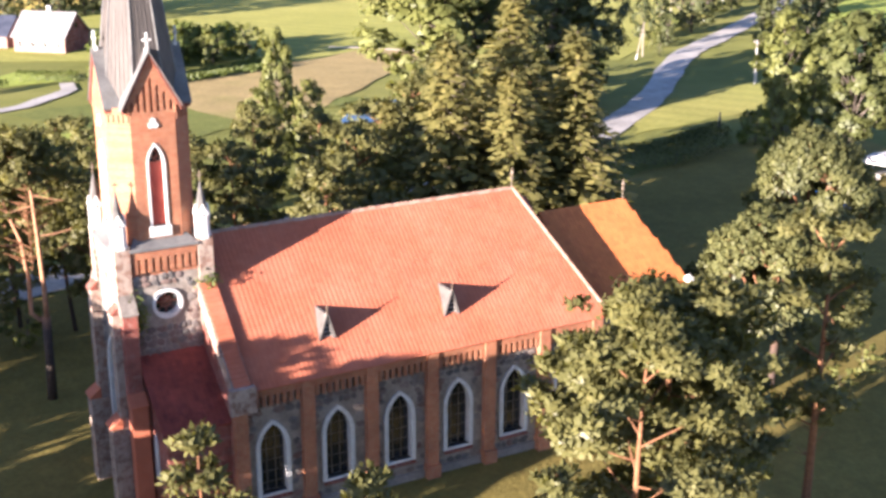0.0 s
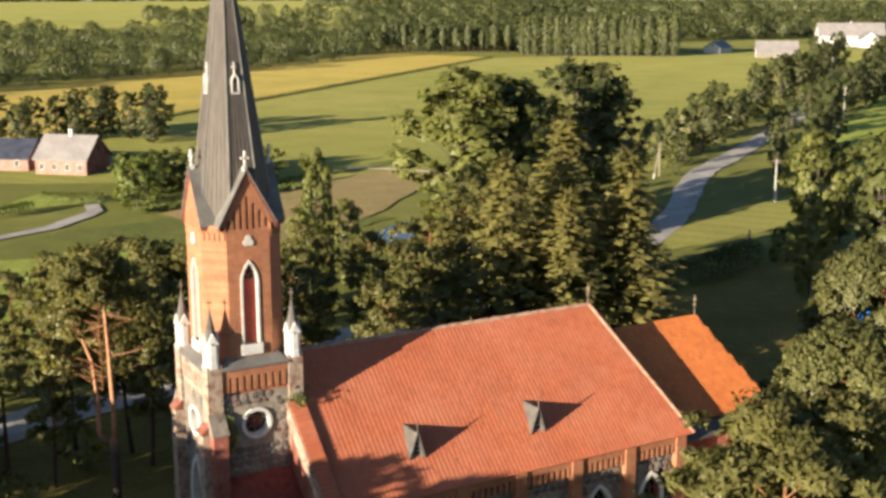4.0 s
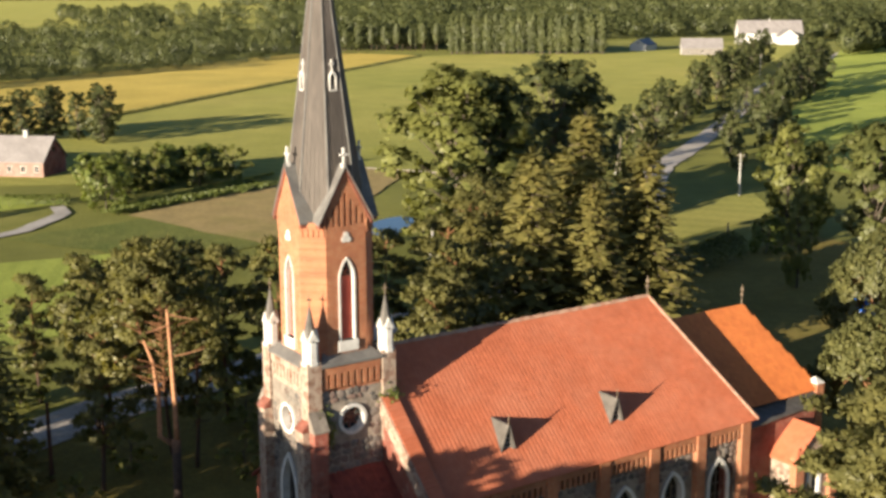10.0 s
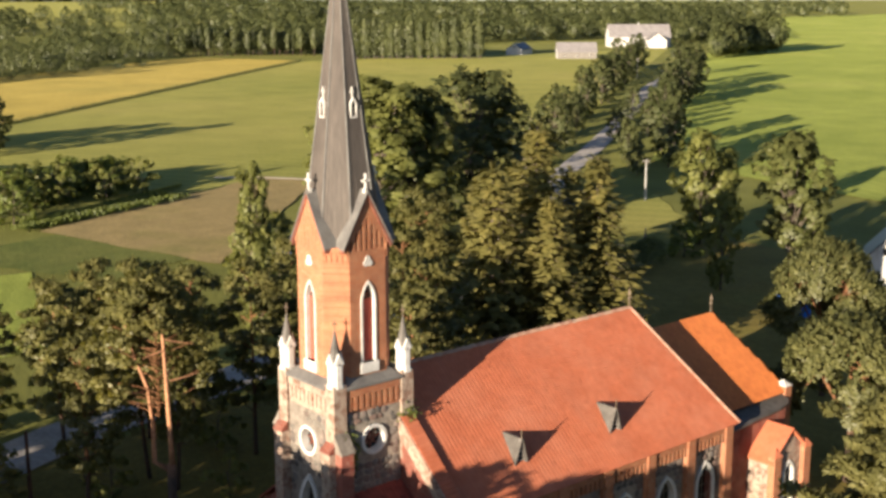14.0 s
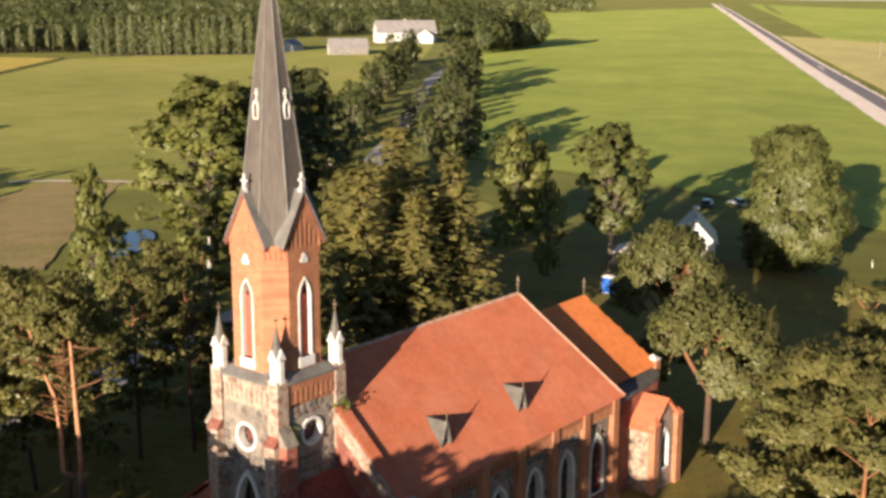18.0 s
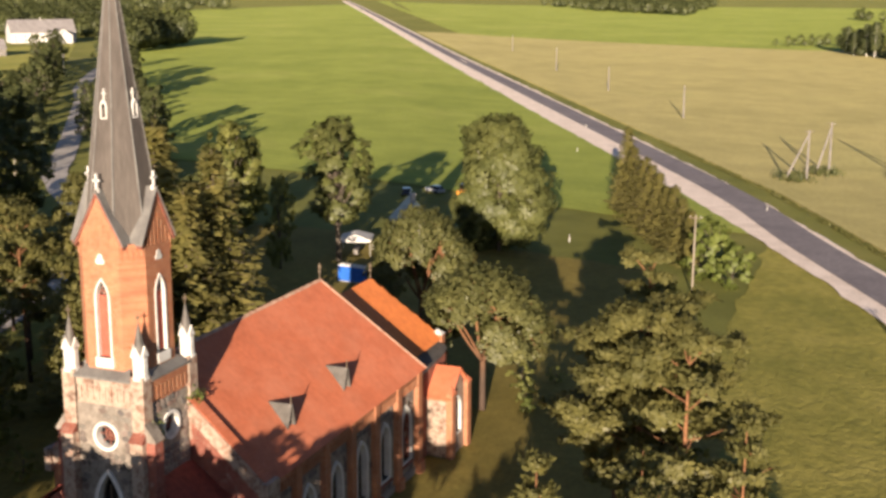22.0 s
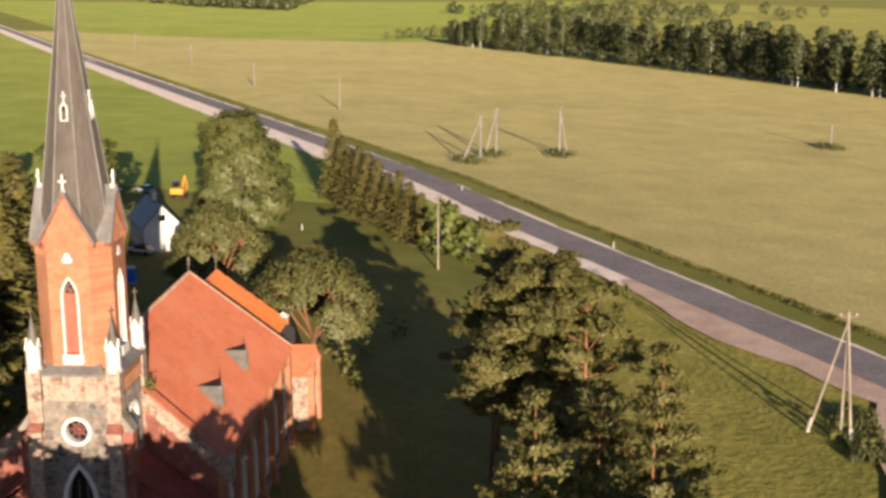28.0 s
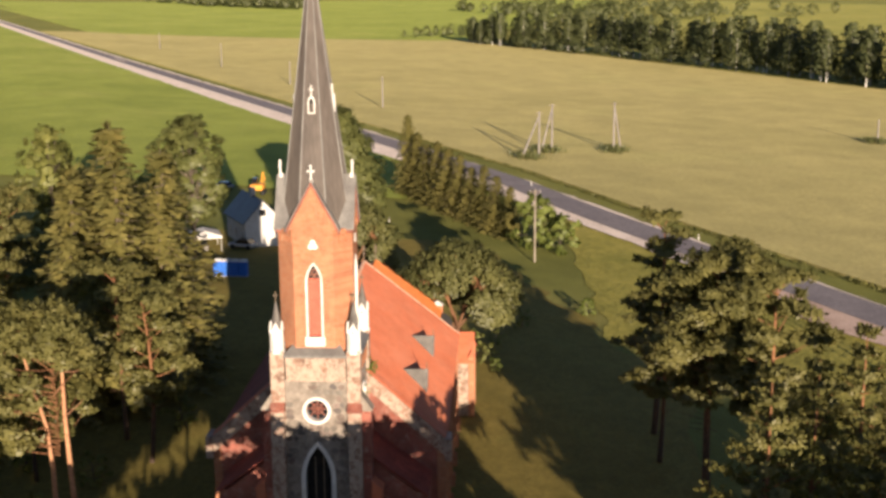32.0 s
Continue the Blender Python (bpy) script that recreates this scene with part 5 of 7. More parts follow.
def umbrella_pine(name, seed, h=14.0, R=5.0):
    """An old open-grown pine: a short trunk that forks into thick orange limbs under a dome of needles."""
    r = rng(seed)
    root = empty(name, "broad umbrella-shaped old pine with thick orange limbs", "tree")
    bm = bmesh.new()
    fork = Vector((0.2, 0.1, h * 0.36))
    limb(bm, r, (0, 0, -0.4), fork, 0.34, 0.26, 0.03, 5, 10)
    part("trunk", bm, M_PINEBARK, root, smooth=True)
    ends = []
    for k in range(6):
        a = k * math.tau / 6 + r.normal(0, 0.2)
        e = Vector((R * 0.55 * math.cos(a), R * 0.55 * math.sin(a), h * r.uniform(0.64, 0.76)))
        bm = bmesh.new()
        limb(bm, r, fork - Vector((0, 0, 0.3)), e, 0.16, 0.06, 0.16, 6, 8)
        part("limb", bm, M_PINEBARK, root)
        ends.append(e)
    twigs = bmesh.new()
    out, heart = [], []
    for i in range(112):
        st = ((i + 0.5) / 112) ** 0.5 * math.radians(96)
        a = i * 2.399 + r.normal(0, 0.2)
        if st > 1.0 and 3.0 < a % math.tau < 3.9:
            continue
        c = Vector((R * math.sin(st) * math.cos(a), R * math.sin(st) * math.sin(a), h * (0.50 + 0.44 * math.cos(st)))) * 1.0
        c += Vector(r.normal(0, 0.25, 3))
        e = min(ends, key=lambda q: (q - c).length)
        limb(twigs, r, e, c, 0.055, 0.02, 0.12, 3, 5)
        rad = r.uniform(0.85, 1.3) * R / 5
        n = int(22 * rad * rad) + 6
        u = unit(r.normal(0, 1, (n, 3))) * (r.uniform(0.25, 1.0, (n, 1)) ** 0.5)
        pc = np.array(c) + u * np.array([rad, rad, rad * 0.7])
        ctr = np.repeat(pc, 7, 0) + r.normal(0, 0.08, (n * 7, 3))
        out.append(blades(r, ctr, unit(r.normal(0, 1, (len(ctr), 3)) * np.array([1, 1, 0.7]) + np.array([0, 0, 0.45])), 0.38, 0.105, 0.35, ctr - np.array([0, 0, h * 0.45])))
        heart.append(np.tile(np.array(c) - np.array([0, 0, rad * 0.25]), (len(ctr), 1)))
    tagged(part("twig", twigs, M_PINEBARK, root), kind="stuff")
    q = np.concatenate(out)
    quads_object("crown", q, M_PINE_DARK, root, "dome of grey-green needles", normals=soften(q, np.concatenate(heart), np.array([0, 0, h * 0.6])))
    return root


def young_pine(name, seed, h=16.5, R=3.4):
    """A younger pine: whorls of upturned boughs from low down to a pointed top."""
    r = rng(seed)
    root = empty(name, "young pine with whorls of upturned boughs", "tree")
    bm = bmesh.new()
    add_tube(bm, [(0, 0, -0.4), (0.1, 0, h * 0.5), (0, 0.05, h * 0.98)], [0.17, 0.11, 0.02], 8)
    part("trunk", bm, M_PINEBARK, root, smooth=True)
    bl = bmesh.new()
    out, heart = [], []
    z = h * 0.2
    while z < h * 0.97:
        f = z / h
        L0 = R * min(1.0, (1.02 - f) * 1.9) ** 0.9
        n = r.randint(5, 7)
        a0 = r.uniform(0, math.tau)
        for i in range(n):
            a = a0 + i * math.tau / n + r.normal(0, 0.25)
            L = L0 * r.uniform(0.6, 1.15)
            rise = 0.22 * L + 0.25
            tip = (math.cos(a) * L, math.sin(a) * L, z + rise)
            limb(bl, r, (0, 0, z), tip, 0.045, 0.012, 0.08, 3, 4)
            m = max(2, int(L / 0.5))
            for j in range(m):
                t = 0.35 + 0.65 * (j + 0.5) / m
                c = np.array([tip[0] * t, tip[1] * t, z + rise * t ** 1.3])
                k = 6
                off = r.normal(0, 1, (k, 3)) * np.array([0.24, 0.24, 0.06]) * (0.5 + L / R)
                pc = np.repeat(c + off, 7, 0) + r.normal(0, 0.06, (k * 7, 3))
                ax = unit(r.normal(0, 0.8, (len(pc), 3)) + np.array([math.cos(a) * 0.5, math.sin(a) * 0.5, 0.6]))
                out.append(blades(r, pc, ax, 0.36, 0.088, 0.35, pc * np.array([1, 1, 0]) + np.array([0, 0, 0.5 * R])))
                heart.append(np.tile(c * np.array([0.72, 0.72, 1]) - np.array([0, 0, 0.3]), (len(pc), 1)))
        z += r.uniform(1.15, 1.55)
    tagged(part("bough", bl, M_PINEBARK, root), kind="stuff")
    q = np.concatenate(out)
    mid = q.mean(1) * np.array([0, 0, 1.0]) - np.array([0, 0, 0.8])
    quads_object("crown", q, M_PINE, root, "tufts of grey-green needles", normals=soften(q, np.concatenate(heart), mid))
    return root


def spruce(name, seed, h=18.0, R=3.2, label="", dense=1.0):
    r = rng(seed)
    root = empty(name, label or "dense dark Norway spruce", "tree")
    bm = bmesh.new()
    add_tube(bm, [(0, 0, -0.4), (0, 0, h * 0.5), (0, 0, h * 0.98)], [0.22 * h / 18, 0.13 * h / 18, 0.02], 8)
    part("trunk", bm, M_BARK, root, smooth=True)
    out = []
    bl = bmesh.new()
    z = h * 0.07
    while z < h * 0.985:
        f = z / h
        L0 = R * (1 - f) ** 0.85 + 0.15
        nb = max(5, int(9 * (1 - f * 0.4)))
        a0 = r.uniform(0, math.tau)
        for i in range(nb):
            a = a0 + i * math.tau / nb + r.normal(0, 0.15)
            L = L0 * r.uniform(0.72, 1.15)
            steps = max(2, int(L / 0.34))
            t = (np.arange(steps) + 0.6) / steps
            droop = -0.42 * L * t ** 1.4 + 0.16 * L * t ** 3
            base = np.stack([np.cos(a) * L * t, np.sin(a) * L * t, z + droop], 1)
            if L > 0.8:
                add_tube(bl, [(0, 0, z), tuple(base[-1])], [0.03, 0.01], 3, False)
            k = max(4, int(5 * dense))
            ctr = np.repeat(base, k, 0) + r.normal(0, 0.07, (steps * k, 3))
            side = np.stack([np.cos(a) + r.normal(0, 0.95, len(ctr)), np.sin(a) + r.normal(0, 0.95, len(ctr)), -0.45 + r.normal(0, 0.35, len(ctr))], 1)
            out.append(blades(r, ctr, unit(side), 0.50, 0.135, 0.2, np.tile(np.array([[np.cos(a), np.sin(a), 0.75]]), (len(ctr), 1))))
        z += (0.42 + 0.25 * (1 - f)) / dense ** 0.5
    tagged(part("bough", bl, M_BARK, root), kind="stuff")
    top = np.tile(np.array([[0, 0, h * 0.96]]), (14, 1)) + r.normal(0, 0.05, (14, 3))
    out.append(blades(r, top, np.tile(np.array([[0, 0, 1.0]]), (14, 1)), 0.7, 0.06, 0.4))
    q = np.concatenate(out)
    mid = q.mean(1) * np.array([0, 0, 1.0]) - np.array([0, 0, 0.6])
    near = q.mean(1) * np.array([0.8, 0.8, 1.0]) - np.array([0, 0, 0.35])
    quads_object("crown", q, M_SPRUCE, root, "drooping layers of needles", normals=soften(q, near, mid))
    return root


def broadleaf(name, seed, h=18.0, R=6.0, low=0.12, lobes=20, mat=None, label="", leaf=0.30, per=430):
    r = rng(seed)
    root = empty(name, label or "large broad-leaved tree with a full green crown", "tree")
    bm = bmesh.new()
    add_tube(bm, [(0, 0, -0.4), (0.1, 0.05, h * 0.25), (0.2, -0.1, h * 0.6)], [0.30 * h / 18, 0.20 * h / 18, 0.05], 9)
    out, heart = [], []
    lobes = int(lobes * (1.7 if h > 6 else 1.0))
    for i in range(lobes):
        f = low + (0.97 - low) * ((i + 0.5) / lobes) ** 0.95
        env = math.sin(math.pi * min(1, max(0.08, (f - low) / (1 - low) * 0.80 + 0.16))) ** 0.75
        a = i * 2.399 + r.normal(0, 0.35)
        d = R * env * r.uniform(0.30, 0.84)
        rad = R * r.uniform(0.17, 0.31)
        c = np.array([d * math.cos(a), d * math.sin(a), h * f])
        c[2] = min(c[2], h - rad * 0.75)
        limb(bm, r, (0.1, 0, max(0.8, min(h * 0.55, c[2] * 0.6))), c, 0.06 * h / 18, 0.02, 0.1, 3, 4)
        n = int(per * (rad / 2.0) ** 2)
        n = 2 * n
        g = unit(r.normal(0, 1, (max(6, n // 22), 3))) * np.array([1, 1, 0.85]) * rad * r.uniform(0.72, 1.05, (max(6, n // 22), 1))
        ctr = np.repeat(g + c, 22, 0) + r.normal(0, rad * 0.16, (len(g) * 22, 3))
        out.append(leaves(r, ctr, leaf * 0.74, 0.7, unit(ctr - c) + 0.7 * unit(ctr - np.array([0, 0, h * 0.5]))))
        heart.append(np.repeat(0.5 * g + c, 22, 0))
    part("trunk", bm, M_BARK, root, "forked grey trunk", smooth=True)
    q = np.concatenate(out)
    quads_object("crown", q, mat or M_LEAF, root, "leafy crown with gaps", normals=soften(q, np.concatenate(heart), np.array([0, 0, h * 0.5])))
    return root


def place(ob, x, y, s=1.0, rz=0.0, sz=None):
    m = Matrix.Translation((x, y, gz(x, y))) @ Matrix.Rotation(rz, 4, "Z") @ Matrix.Diagonal((s, s, sz or s, 1))
    return m


class Kind:
    """The first one placed is the original, the others are copies of it."""

    def __init__(self, make, h):
        self.make, self.h, self.ob = make, h, None

    def put(self, x, y, h, rz=0.0, wide=1.0, group="", label=""):
        s = h / self.h
        m = place(None, x, y, s * wide, rz, s)
        if self.ob is None:
            self.ob = self.make()
            self.ob.matrix_basis = m
            ob = self.ob
            self.sc = m
        else:
            ob = copy_thing(self.ob, m)
            ob.matrix_basis = m
        if group:
            ob["group"] = group
        if label:
            ob["label"] = label
        return ob


PINES = [Kind(lambda: pine("pine", 11, 17, 0.34, 3.7, 24, thick=0.8, needle=(4, 0.44, 0.13), plump=0.42, sprays=4), 17), Kind(lambda: pine("pine", 12, 17, 0.26, 3.4, 25, thick=0.8, needle=(4, 0.44, 0.13), plump=0.42, sprays=4), 17), Kind(lambda: pine("pine", 13, 17, 0.42, 4.0, 21, thick=0.9, needle=(4, 0.44, 0.13), plump=0.42, sprays=4), 17)]
NEEDLE = (8, 0.36, 0.090)
PINES_NEAR = [Kind(lambda: pine("pine", 61, 18, 0.40, 3.8, 19, needle=NEEDLE, puff=38, plump=0.5, thick=0.5, sprays=5), 18), Kind(lambda: pine("pine", 62, 18, 0.38, 4.0, 24, needle=NEEDLE, puff=38, plump=0.5, thick=0.5, sprays=5), 18)]
PINES_WEST = [Kind(lambda: pine("pine", 63, 17, 0.40, 3.9, 13, needle=(5, 0.58, 0.15), puff=8), 17), Kind(lambda: pine("pine", 64, 17, 0.34, 3.6, 14, needle=(5, 0.58, 0.15), puff=8), 17)]
PINES_DENSE = [Kind(lambda: pine("pine", 66, 17, 0.25, 3.9, 17, needle=(5, 0.66, 0.18), puff=10), 17), Kind(lambda: pine("pine", 67, 17, 0.22, 3.6, 17, needle=(5, 0.66, 0.18), puff=10), 17)]
LEAFY_FAR = [Kind(lambda: broadleaf("broadleaf_tree", 71, 16, 5.2, 0.08, 20, M_FARLEAF, leaf=0.44, per=150), 16), Kind(lambda: broadleaf("broadleaf_tree", 72, 14, 4.0, 0.06, 16, M_FARLEAF, leaf=0.42, per=150), 14)]
YOUNG = [Kind(lambda: young_pine("young_pine", 14, 16.5, 3.0), 16.5), Kind(lambda: young_pine("young_pine", 15, 16.5, 3.3), 16.5)]
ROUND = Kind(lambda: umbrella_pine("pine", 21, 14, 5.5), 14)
TWIN = Kind(lambda: twin_pine("pine", 23), 19.4)
SPRUCES = [Kind(lambda: spruce("spruce", 31, 18, 3.6), 18), Kind(lambda: spruce("spruce", 32, 18, 3.1), 18)]
# LEAFY[4]: darker leaves put the shade over those two trees into their colour
LEAFY = [Kind(lambda: broadleaf("broadleaf_tree", 41, 18, 6.0, leaf=0.36, per=430), 18), Kind(lambda: broadleaf("broadleaf_tree", 42, 18, 4.8, 0.08, 26, leaf=0.36, per=430), 18), Kind(lambda: broadleaf("broadleaf_tree", 43, 12, 4.0, 0.06, 16), 12), Kind(lambda: broadleaf("broadleaf_tree", 44, 18, 4.6, 0.32, 20, M_LEAF_MID, leaf=0.36, per=430), 18), Kind(lambda: broadleaf("broadleaf_tree", 45, 18, 5.0, 0.08, 24, M_FARLEAF, "large dark green broad-leaved tree", 0.30, 380), 18)]
BUSH = [Kind(lambda: broadleaf("bush", 51, 4, 2.3, 0.06, 17, M_LEAF_LIGHT, "bright green garden bush in grass", 0.20, 330), 4), Kind(lambda: broadleaf("bush", 52, 4, 2.5, 0.08, 9, None, "dark green leafy bush in long grass", 0.22, 300), 4)]

SOUTH_PINES = [(15.7, -27.6, 19.0, 1, 1.2), (11.5, -31, 18.8, 0, 1.05), (21, -24.6, 15.5, 2, 1.0), (23, 20.5, 15.5, 2, 1.1), (18, 17, 14.5, 0, 1.0),
               (10, 27, 16, 1, 0.8), (1, 28, 15.2, 0, 0.85), (-2.8, 31, 14.8, 2, 0.9), (1.5, 24.5, 15, 1, 0.8), (20, 36, 15, 1, 0.9), (5, 36, 15, 2, 0.9), (14, 25, 14.5, 2, 0.9),  (-6, 24, 13.5, 1, 0.9), (-2, 37, 14.5, 1, 0.9), (8, 33, 15, 1, 0.9), (33, 36, 14.5, 2, 1.0), (39, 41, 15, 0, 1.0), (-4, 46.5, 11.5, 1, 0.9), (28, 40, 13, 1, 0.9), (4, 44, 14, 1, 0.9)]
for k, (x, y, h, i, w) in enumerate(SOUTH_PINES):
    (PINES_NEAR if k < 3 else PINES)[i % (2 if k < 3 else 3)].put(x, y, h, k * 1.7, w, group="pines round the church")
for k, (x, y, h, i) in enumerate([(-6.2, -27.2, 17.0, 0), (-1.2, -31.2, 16.2, 1), (-8.6, -33.4, 17.2, 1), (4, -35.5, 17.2, 0)]):
    YOUNG[i].put(x, y, h, k * 1.1, group="young pines south of the church")
# pines on the windward side of the church, which shade its west front
for k, (x, y, h, i) in enumerate([(-39, -17.5, 16.4, 0), (-42, -13.5, 15.0, 1), (-45, -8, 16.5, 0), (-50, 8, 18, 1), (-52, 16, 18, 0), (-60, 0, 19, 0), (-62, 6, 19, 1), (-60, 12, 19, 0), (-64, 18, 19, 1), (-58, 24, 18, 0), (-56, 4, 18, 1), (-56, 19, 18, 1), (-40, 8, 15, 0), (-45, 12, 17, 1), (-38, -9, 16.2, 2), (-40, -4, 17.0, 0), (-44, -18.5, 16.8, 2), (-42, -22.0, 17.2, 1), (-47, -23.5, 17.8, 0), (-35, -6, 15.0, 0), (-53, -2, 19, 2), (-46, 6, 16, 0), (-42, 20, 17, 0), (-48, 30, 17, 1), (-22, 38, 14, 2), (-33, -10, 15.5, 1)]):
    (PINES_DENSE if y < 4 else PINES_WEST)[i % 2].put(x, y + 0.05 * x * (-14 < y < 4), h * (0.95 if y > 6 else 1.04 if y > -20 else 1.0), k * 2.1, 1.15, group="pines west of the church")
for k, (x, y, h, i) in enumerate([(-50, -41.0, 18, 0), (-55, -42, 19, 1), (-47, -42.5, 18, 1), (-52, -45.5, 19.5, 0), (-58, -46.5, 19, 1), (-45, -46.5, 17.5, 0), (-49, -49.5, 18, 1), (-43, -42, 16.5, 1), (-61, -43, 19, 0), (-39, -43.5, 16.5, 0), (-56, -51, 18.5, 0), (-34, -46, 15.5, 0)]):
    PINES_DENSE[i].put(x, y, h, k * 1.3, 1.3, group="pines west of the church")
THIN = Kind(lambda: pine("pine", 65, 20, 0.42, 2.8, 15, "thin-crowned old pine with bare lower limbs", needle=NEEDLE, puff=20, thick=0.8, plump=0.4, sprays=4), 20)
THIN.put(28, -25, 20.3, 0.4)
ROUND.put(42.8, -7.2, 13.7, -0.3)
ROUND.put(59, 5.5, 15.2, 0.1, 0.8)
TWIN.put(-3.5, 15.5, 19.4)
for k, (x, y, h, i) in enumerate([(41.5, 26.5, 25.4, 0), (33, 23.4, 22.7, 1), (46, 22.8, 22.4, 0), (37, 29, 21, 1), (50, 28, 18.5, 0), (29, 26.5, 17, 1), (38, 21, 19.5, 0), (43, 31, 21, 1), (53, 33, 19.5, 0), (-12.8, 28.2, 16.8, 1)]):
    SPRUCES[i].put(x, y, h, k * 0.9, 1.6 if x > 0 else 1.45, group="spruces")
for k in range(10):
    t = k / 9
    SPRUCES[k % 2].put(161 - 43 * t, 6.5 - 19.5 * t, (15.5, 12.5, 11, 12, 11.5, 11, 9.5, 10.5, 9.5, 8.5)[k], k, 1.35 + 0.65 * (k > 0), group="row of spruces by the road")
for k, (x, y, h, i, w) in enumerate([(62, 77.5, 25.9, 1, 1.6), (70, 80, 24, 3, 1.4), (89, 89, 25.8, 4, 1.55), (96, 92, 23, 4, 1.35), (106, 57, 17.3, 1, 1.1), (113, 58, 14, 0, 0.8), (92, 31.5, 20.2, 3, 1.25), (85, 37, 13, 1, 0.7), (34, 66, 18, 1, 0.65), (31, 62, 13, 2, 0.8), (30, 58, 8, 2, 1.0), (86, 97, 18, 1, 1.1), (40, 70, 11, 2, 0.9)]):
    LEAFY[i].put(x, y, h, k * 1.3, w, group="broad-leaved trees")
Kind(lambda: broadleaf("broadleaf_tree", 46, 20, 7.8, 0.05, 44, M_LEAF_MID, "great round broad-leaved tree beside the pasture", 0.40, 330), 20).put(111, 14.3, 20.2, 0.4)
r_ = rng(77)
# trees and bushes along the village lane
for k in range(30):
    t = (k + r_.uniform(0, 0.8)) / 30
    bx, by = 150 + 300 * t, 121 + 224 * t
    side = 15 + r_.normal(0, 1.8)
    LEAFY_FAR[k % 2].put(bx - side * 0.62, by + side * 0.78, r_.uniform(8, 16), k, r_.uniform(1.0, 1.4), group="trees along the village lane")
for k in range(16):
    t = r_.uniform(0, 1)
    BUSH[k % 2].put(118 + 120 * t - r_.uniform(5, 8), 106 + 92 * t + r_.uniform(0, 4), r_.uniform(2, 5), k, 1.2, group="bushes along the village lane")
# garden of the cottage, and the hedge towards the pond
for k in range(40):
    u, v = r_.uniform(0, 1), r_.uniform(0, 1)
    BUSH[k % 2].put(33 + 31 * u + 8 * v, 147 + 7 * u + 24 * v, r_.uniform(3.2, 7), k, 1.25, group="bushes of the cottage garden")
BUSH[0].put(33.5, 140, 8.4, 0.3, 1.05, label="large bright green garden bush beside the track")
BUSH[0].put(38.5, 146, 6.8, 1.3, 1.0, label="large bright green garden bush beside the track")
for k, (x, y, h) in enumerate([(50, 252, 12), (44, 248, 11), (54, 244, 13), (60, 238, 12), (64, 232, 14), (57, 248, 13), (38, 248, 11), (62, 226, 9), (34, 240, 10), (47, 240, 10), (30, 250, 12), (24, 246, 11), (66, 238, 11)]):
    LEAFY_FAR[k % 2].put(x, y, h, k, 1.3, group="trees behind the cottage")
for k, (x, y, h, i) in enumerate([(97, 52.5, 5, 0), (104, 58, 4, 1), (47, -10, 2.2, 1), (51, -8.5, 2.6, 1), (44.5, -11, 1.4, 0), (54, -11, 1.8, 1), (36, -56, 2.4, 1), (33, -58, 1.8, 1), (62, -14, 2.5, 1), (70, -22, 2.2, 0), (-14, 36, 3, 1), (-6, 46, 3, 1), (14, 52, 3.4, 1), (75, 110, 3, 1), (55, 88, 3, 1)]):
    BUSH[i].put(x, y, h, k, 1.2, group="bushes of the churchyard")

# dark undergrowth between the pines north of the church
for k, (x, y, h) in enumerate([(-9, 21, 3), (-3, 26, 4), (4, 21, 3.5), (8, 30, 4.5), (13, 20, 3), (17, 27, 5), (23, 31, 5), (30, 22, 4), (-12, 36, 5.5), (-10, 32.5, 4.5), (-9, 46, 5), (-4, 47, 5.5), (3, 49, 5), (11, 39, 4.5), (31, 38, 5), (39, 27, 4), (48, 27, 4.5), (-17, 22, 3.5), (26, 16.5, 3), (44, 36, 5)]):
    BUSH[1].put(x, y, h, k * 1.9, 1.15, group="undergrowth north of the church", label="dark undergrowth bush below the pines")

for k, (x, y, h) in enumerate([(430, 350, 17), (402, 338, 16), (398, 297, 17), (318, 231, 18), (332, 239, 19), (347, 249, 17), (370, 264, 14)]):
    LEAFY_FAR[k % 2].put(x, y, h, 0.2 + k, 1.2, group="trees along the village lane")
for k, (x, y, h) in enumerate([(50, 42, 17), (57, 47, 16), (47, 50, 15)]):
    PINES[k].put(x, y, h, k * 2.2, 1.0, group="pines round the church")
BUSH[0].put(108, -20.8, 6.4, 1.1, 1.1, label="bright green leafy tree in the long grass of the verge")
BUSH[0].put(111.5, -17.4, 8.6, 0.4, 1.05, label="bright green broad-leaved tree beside the power pole")
# the dark stand of trees between the lane and the pasture
for k, (x, y, h) in enumerate([(152, 109, 8), (163, 121, 9), (174, 131, 9), (186, 131, 17), (194, 152.5, 9), (216, 169, 9), (243, 189.5, 10), (272, 201, 15), (284, 204, 17), (296, 211, 16), (309, 219, 15), (136, 121, 4), (146, 131, 7), (176, 119, 16), (167, 113, 14), (197, 138, 16), (207, 153, 10), (221, 163, 11), (236, 174, 10), (252, 185, 12), (268, 197, 12), (291, 214, 13), (306, 225, 13)]):
    LEAFY_FAR[k % 2].put(x, y, h, k * 1.4, 1.05, group="trees along the village lane")


# ---------------------------------------------------------------- houses, poles and clutter
M_PLASTER = mottled("pinkish_plaster", (0.235, 0.140, 0.115), (0.320, 0.210, 0.178), 0.7, 0.9)
M_ROOFGREY = mottled("grey_fibre_cement", (0.205, 0.188, 0.186), (0.262, 0.242, 0.240), 0.5, 0.85, None, 5, 0.4, 0.05, 0.2, (1, 0.2, 1))
M_ROOFDARK = mottled("dark_roof_panels", (0.035, 0.04, 0.06), (0.06, 0.065, 0.09), 0.6, 0.4, None, 4)
M_YELLOWWALL = mottled("yellow_boards", (0.45, 0.36, 0.07), (0.55, 0.44, 0.09), 0.6, 0.85)
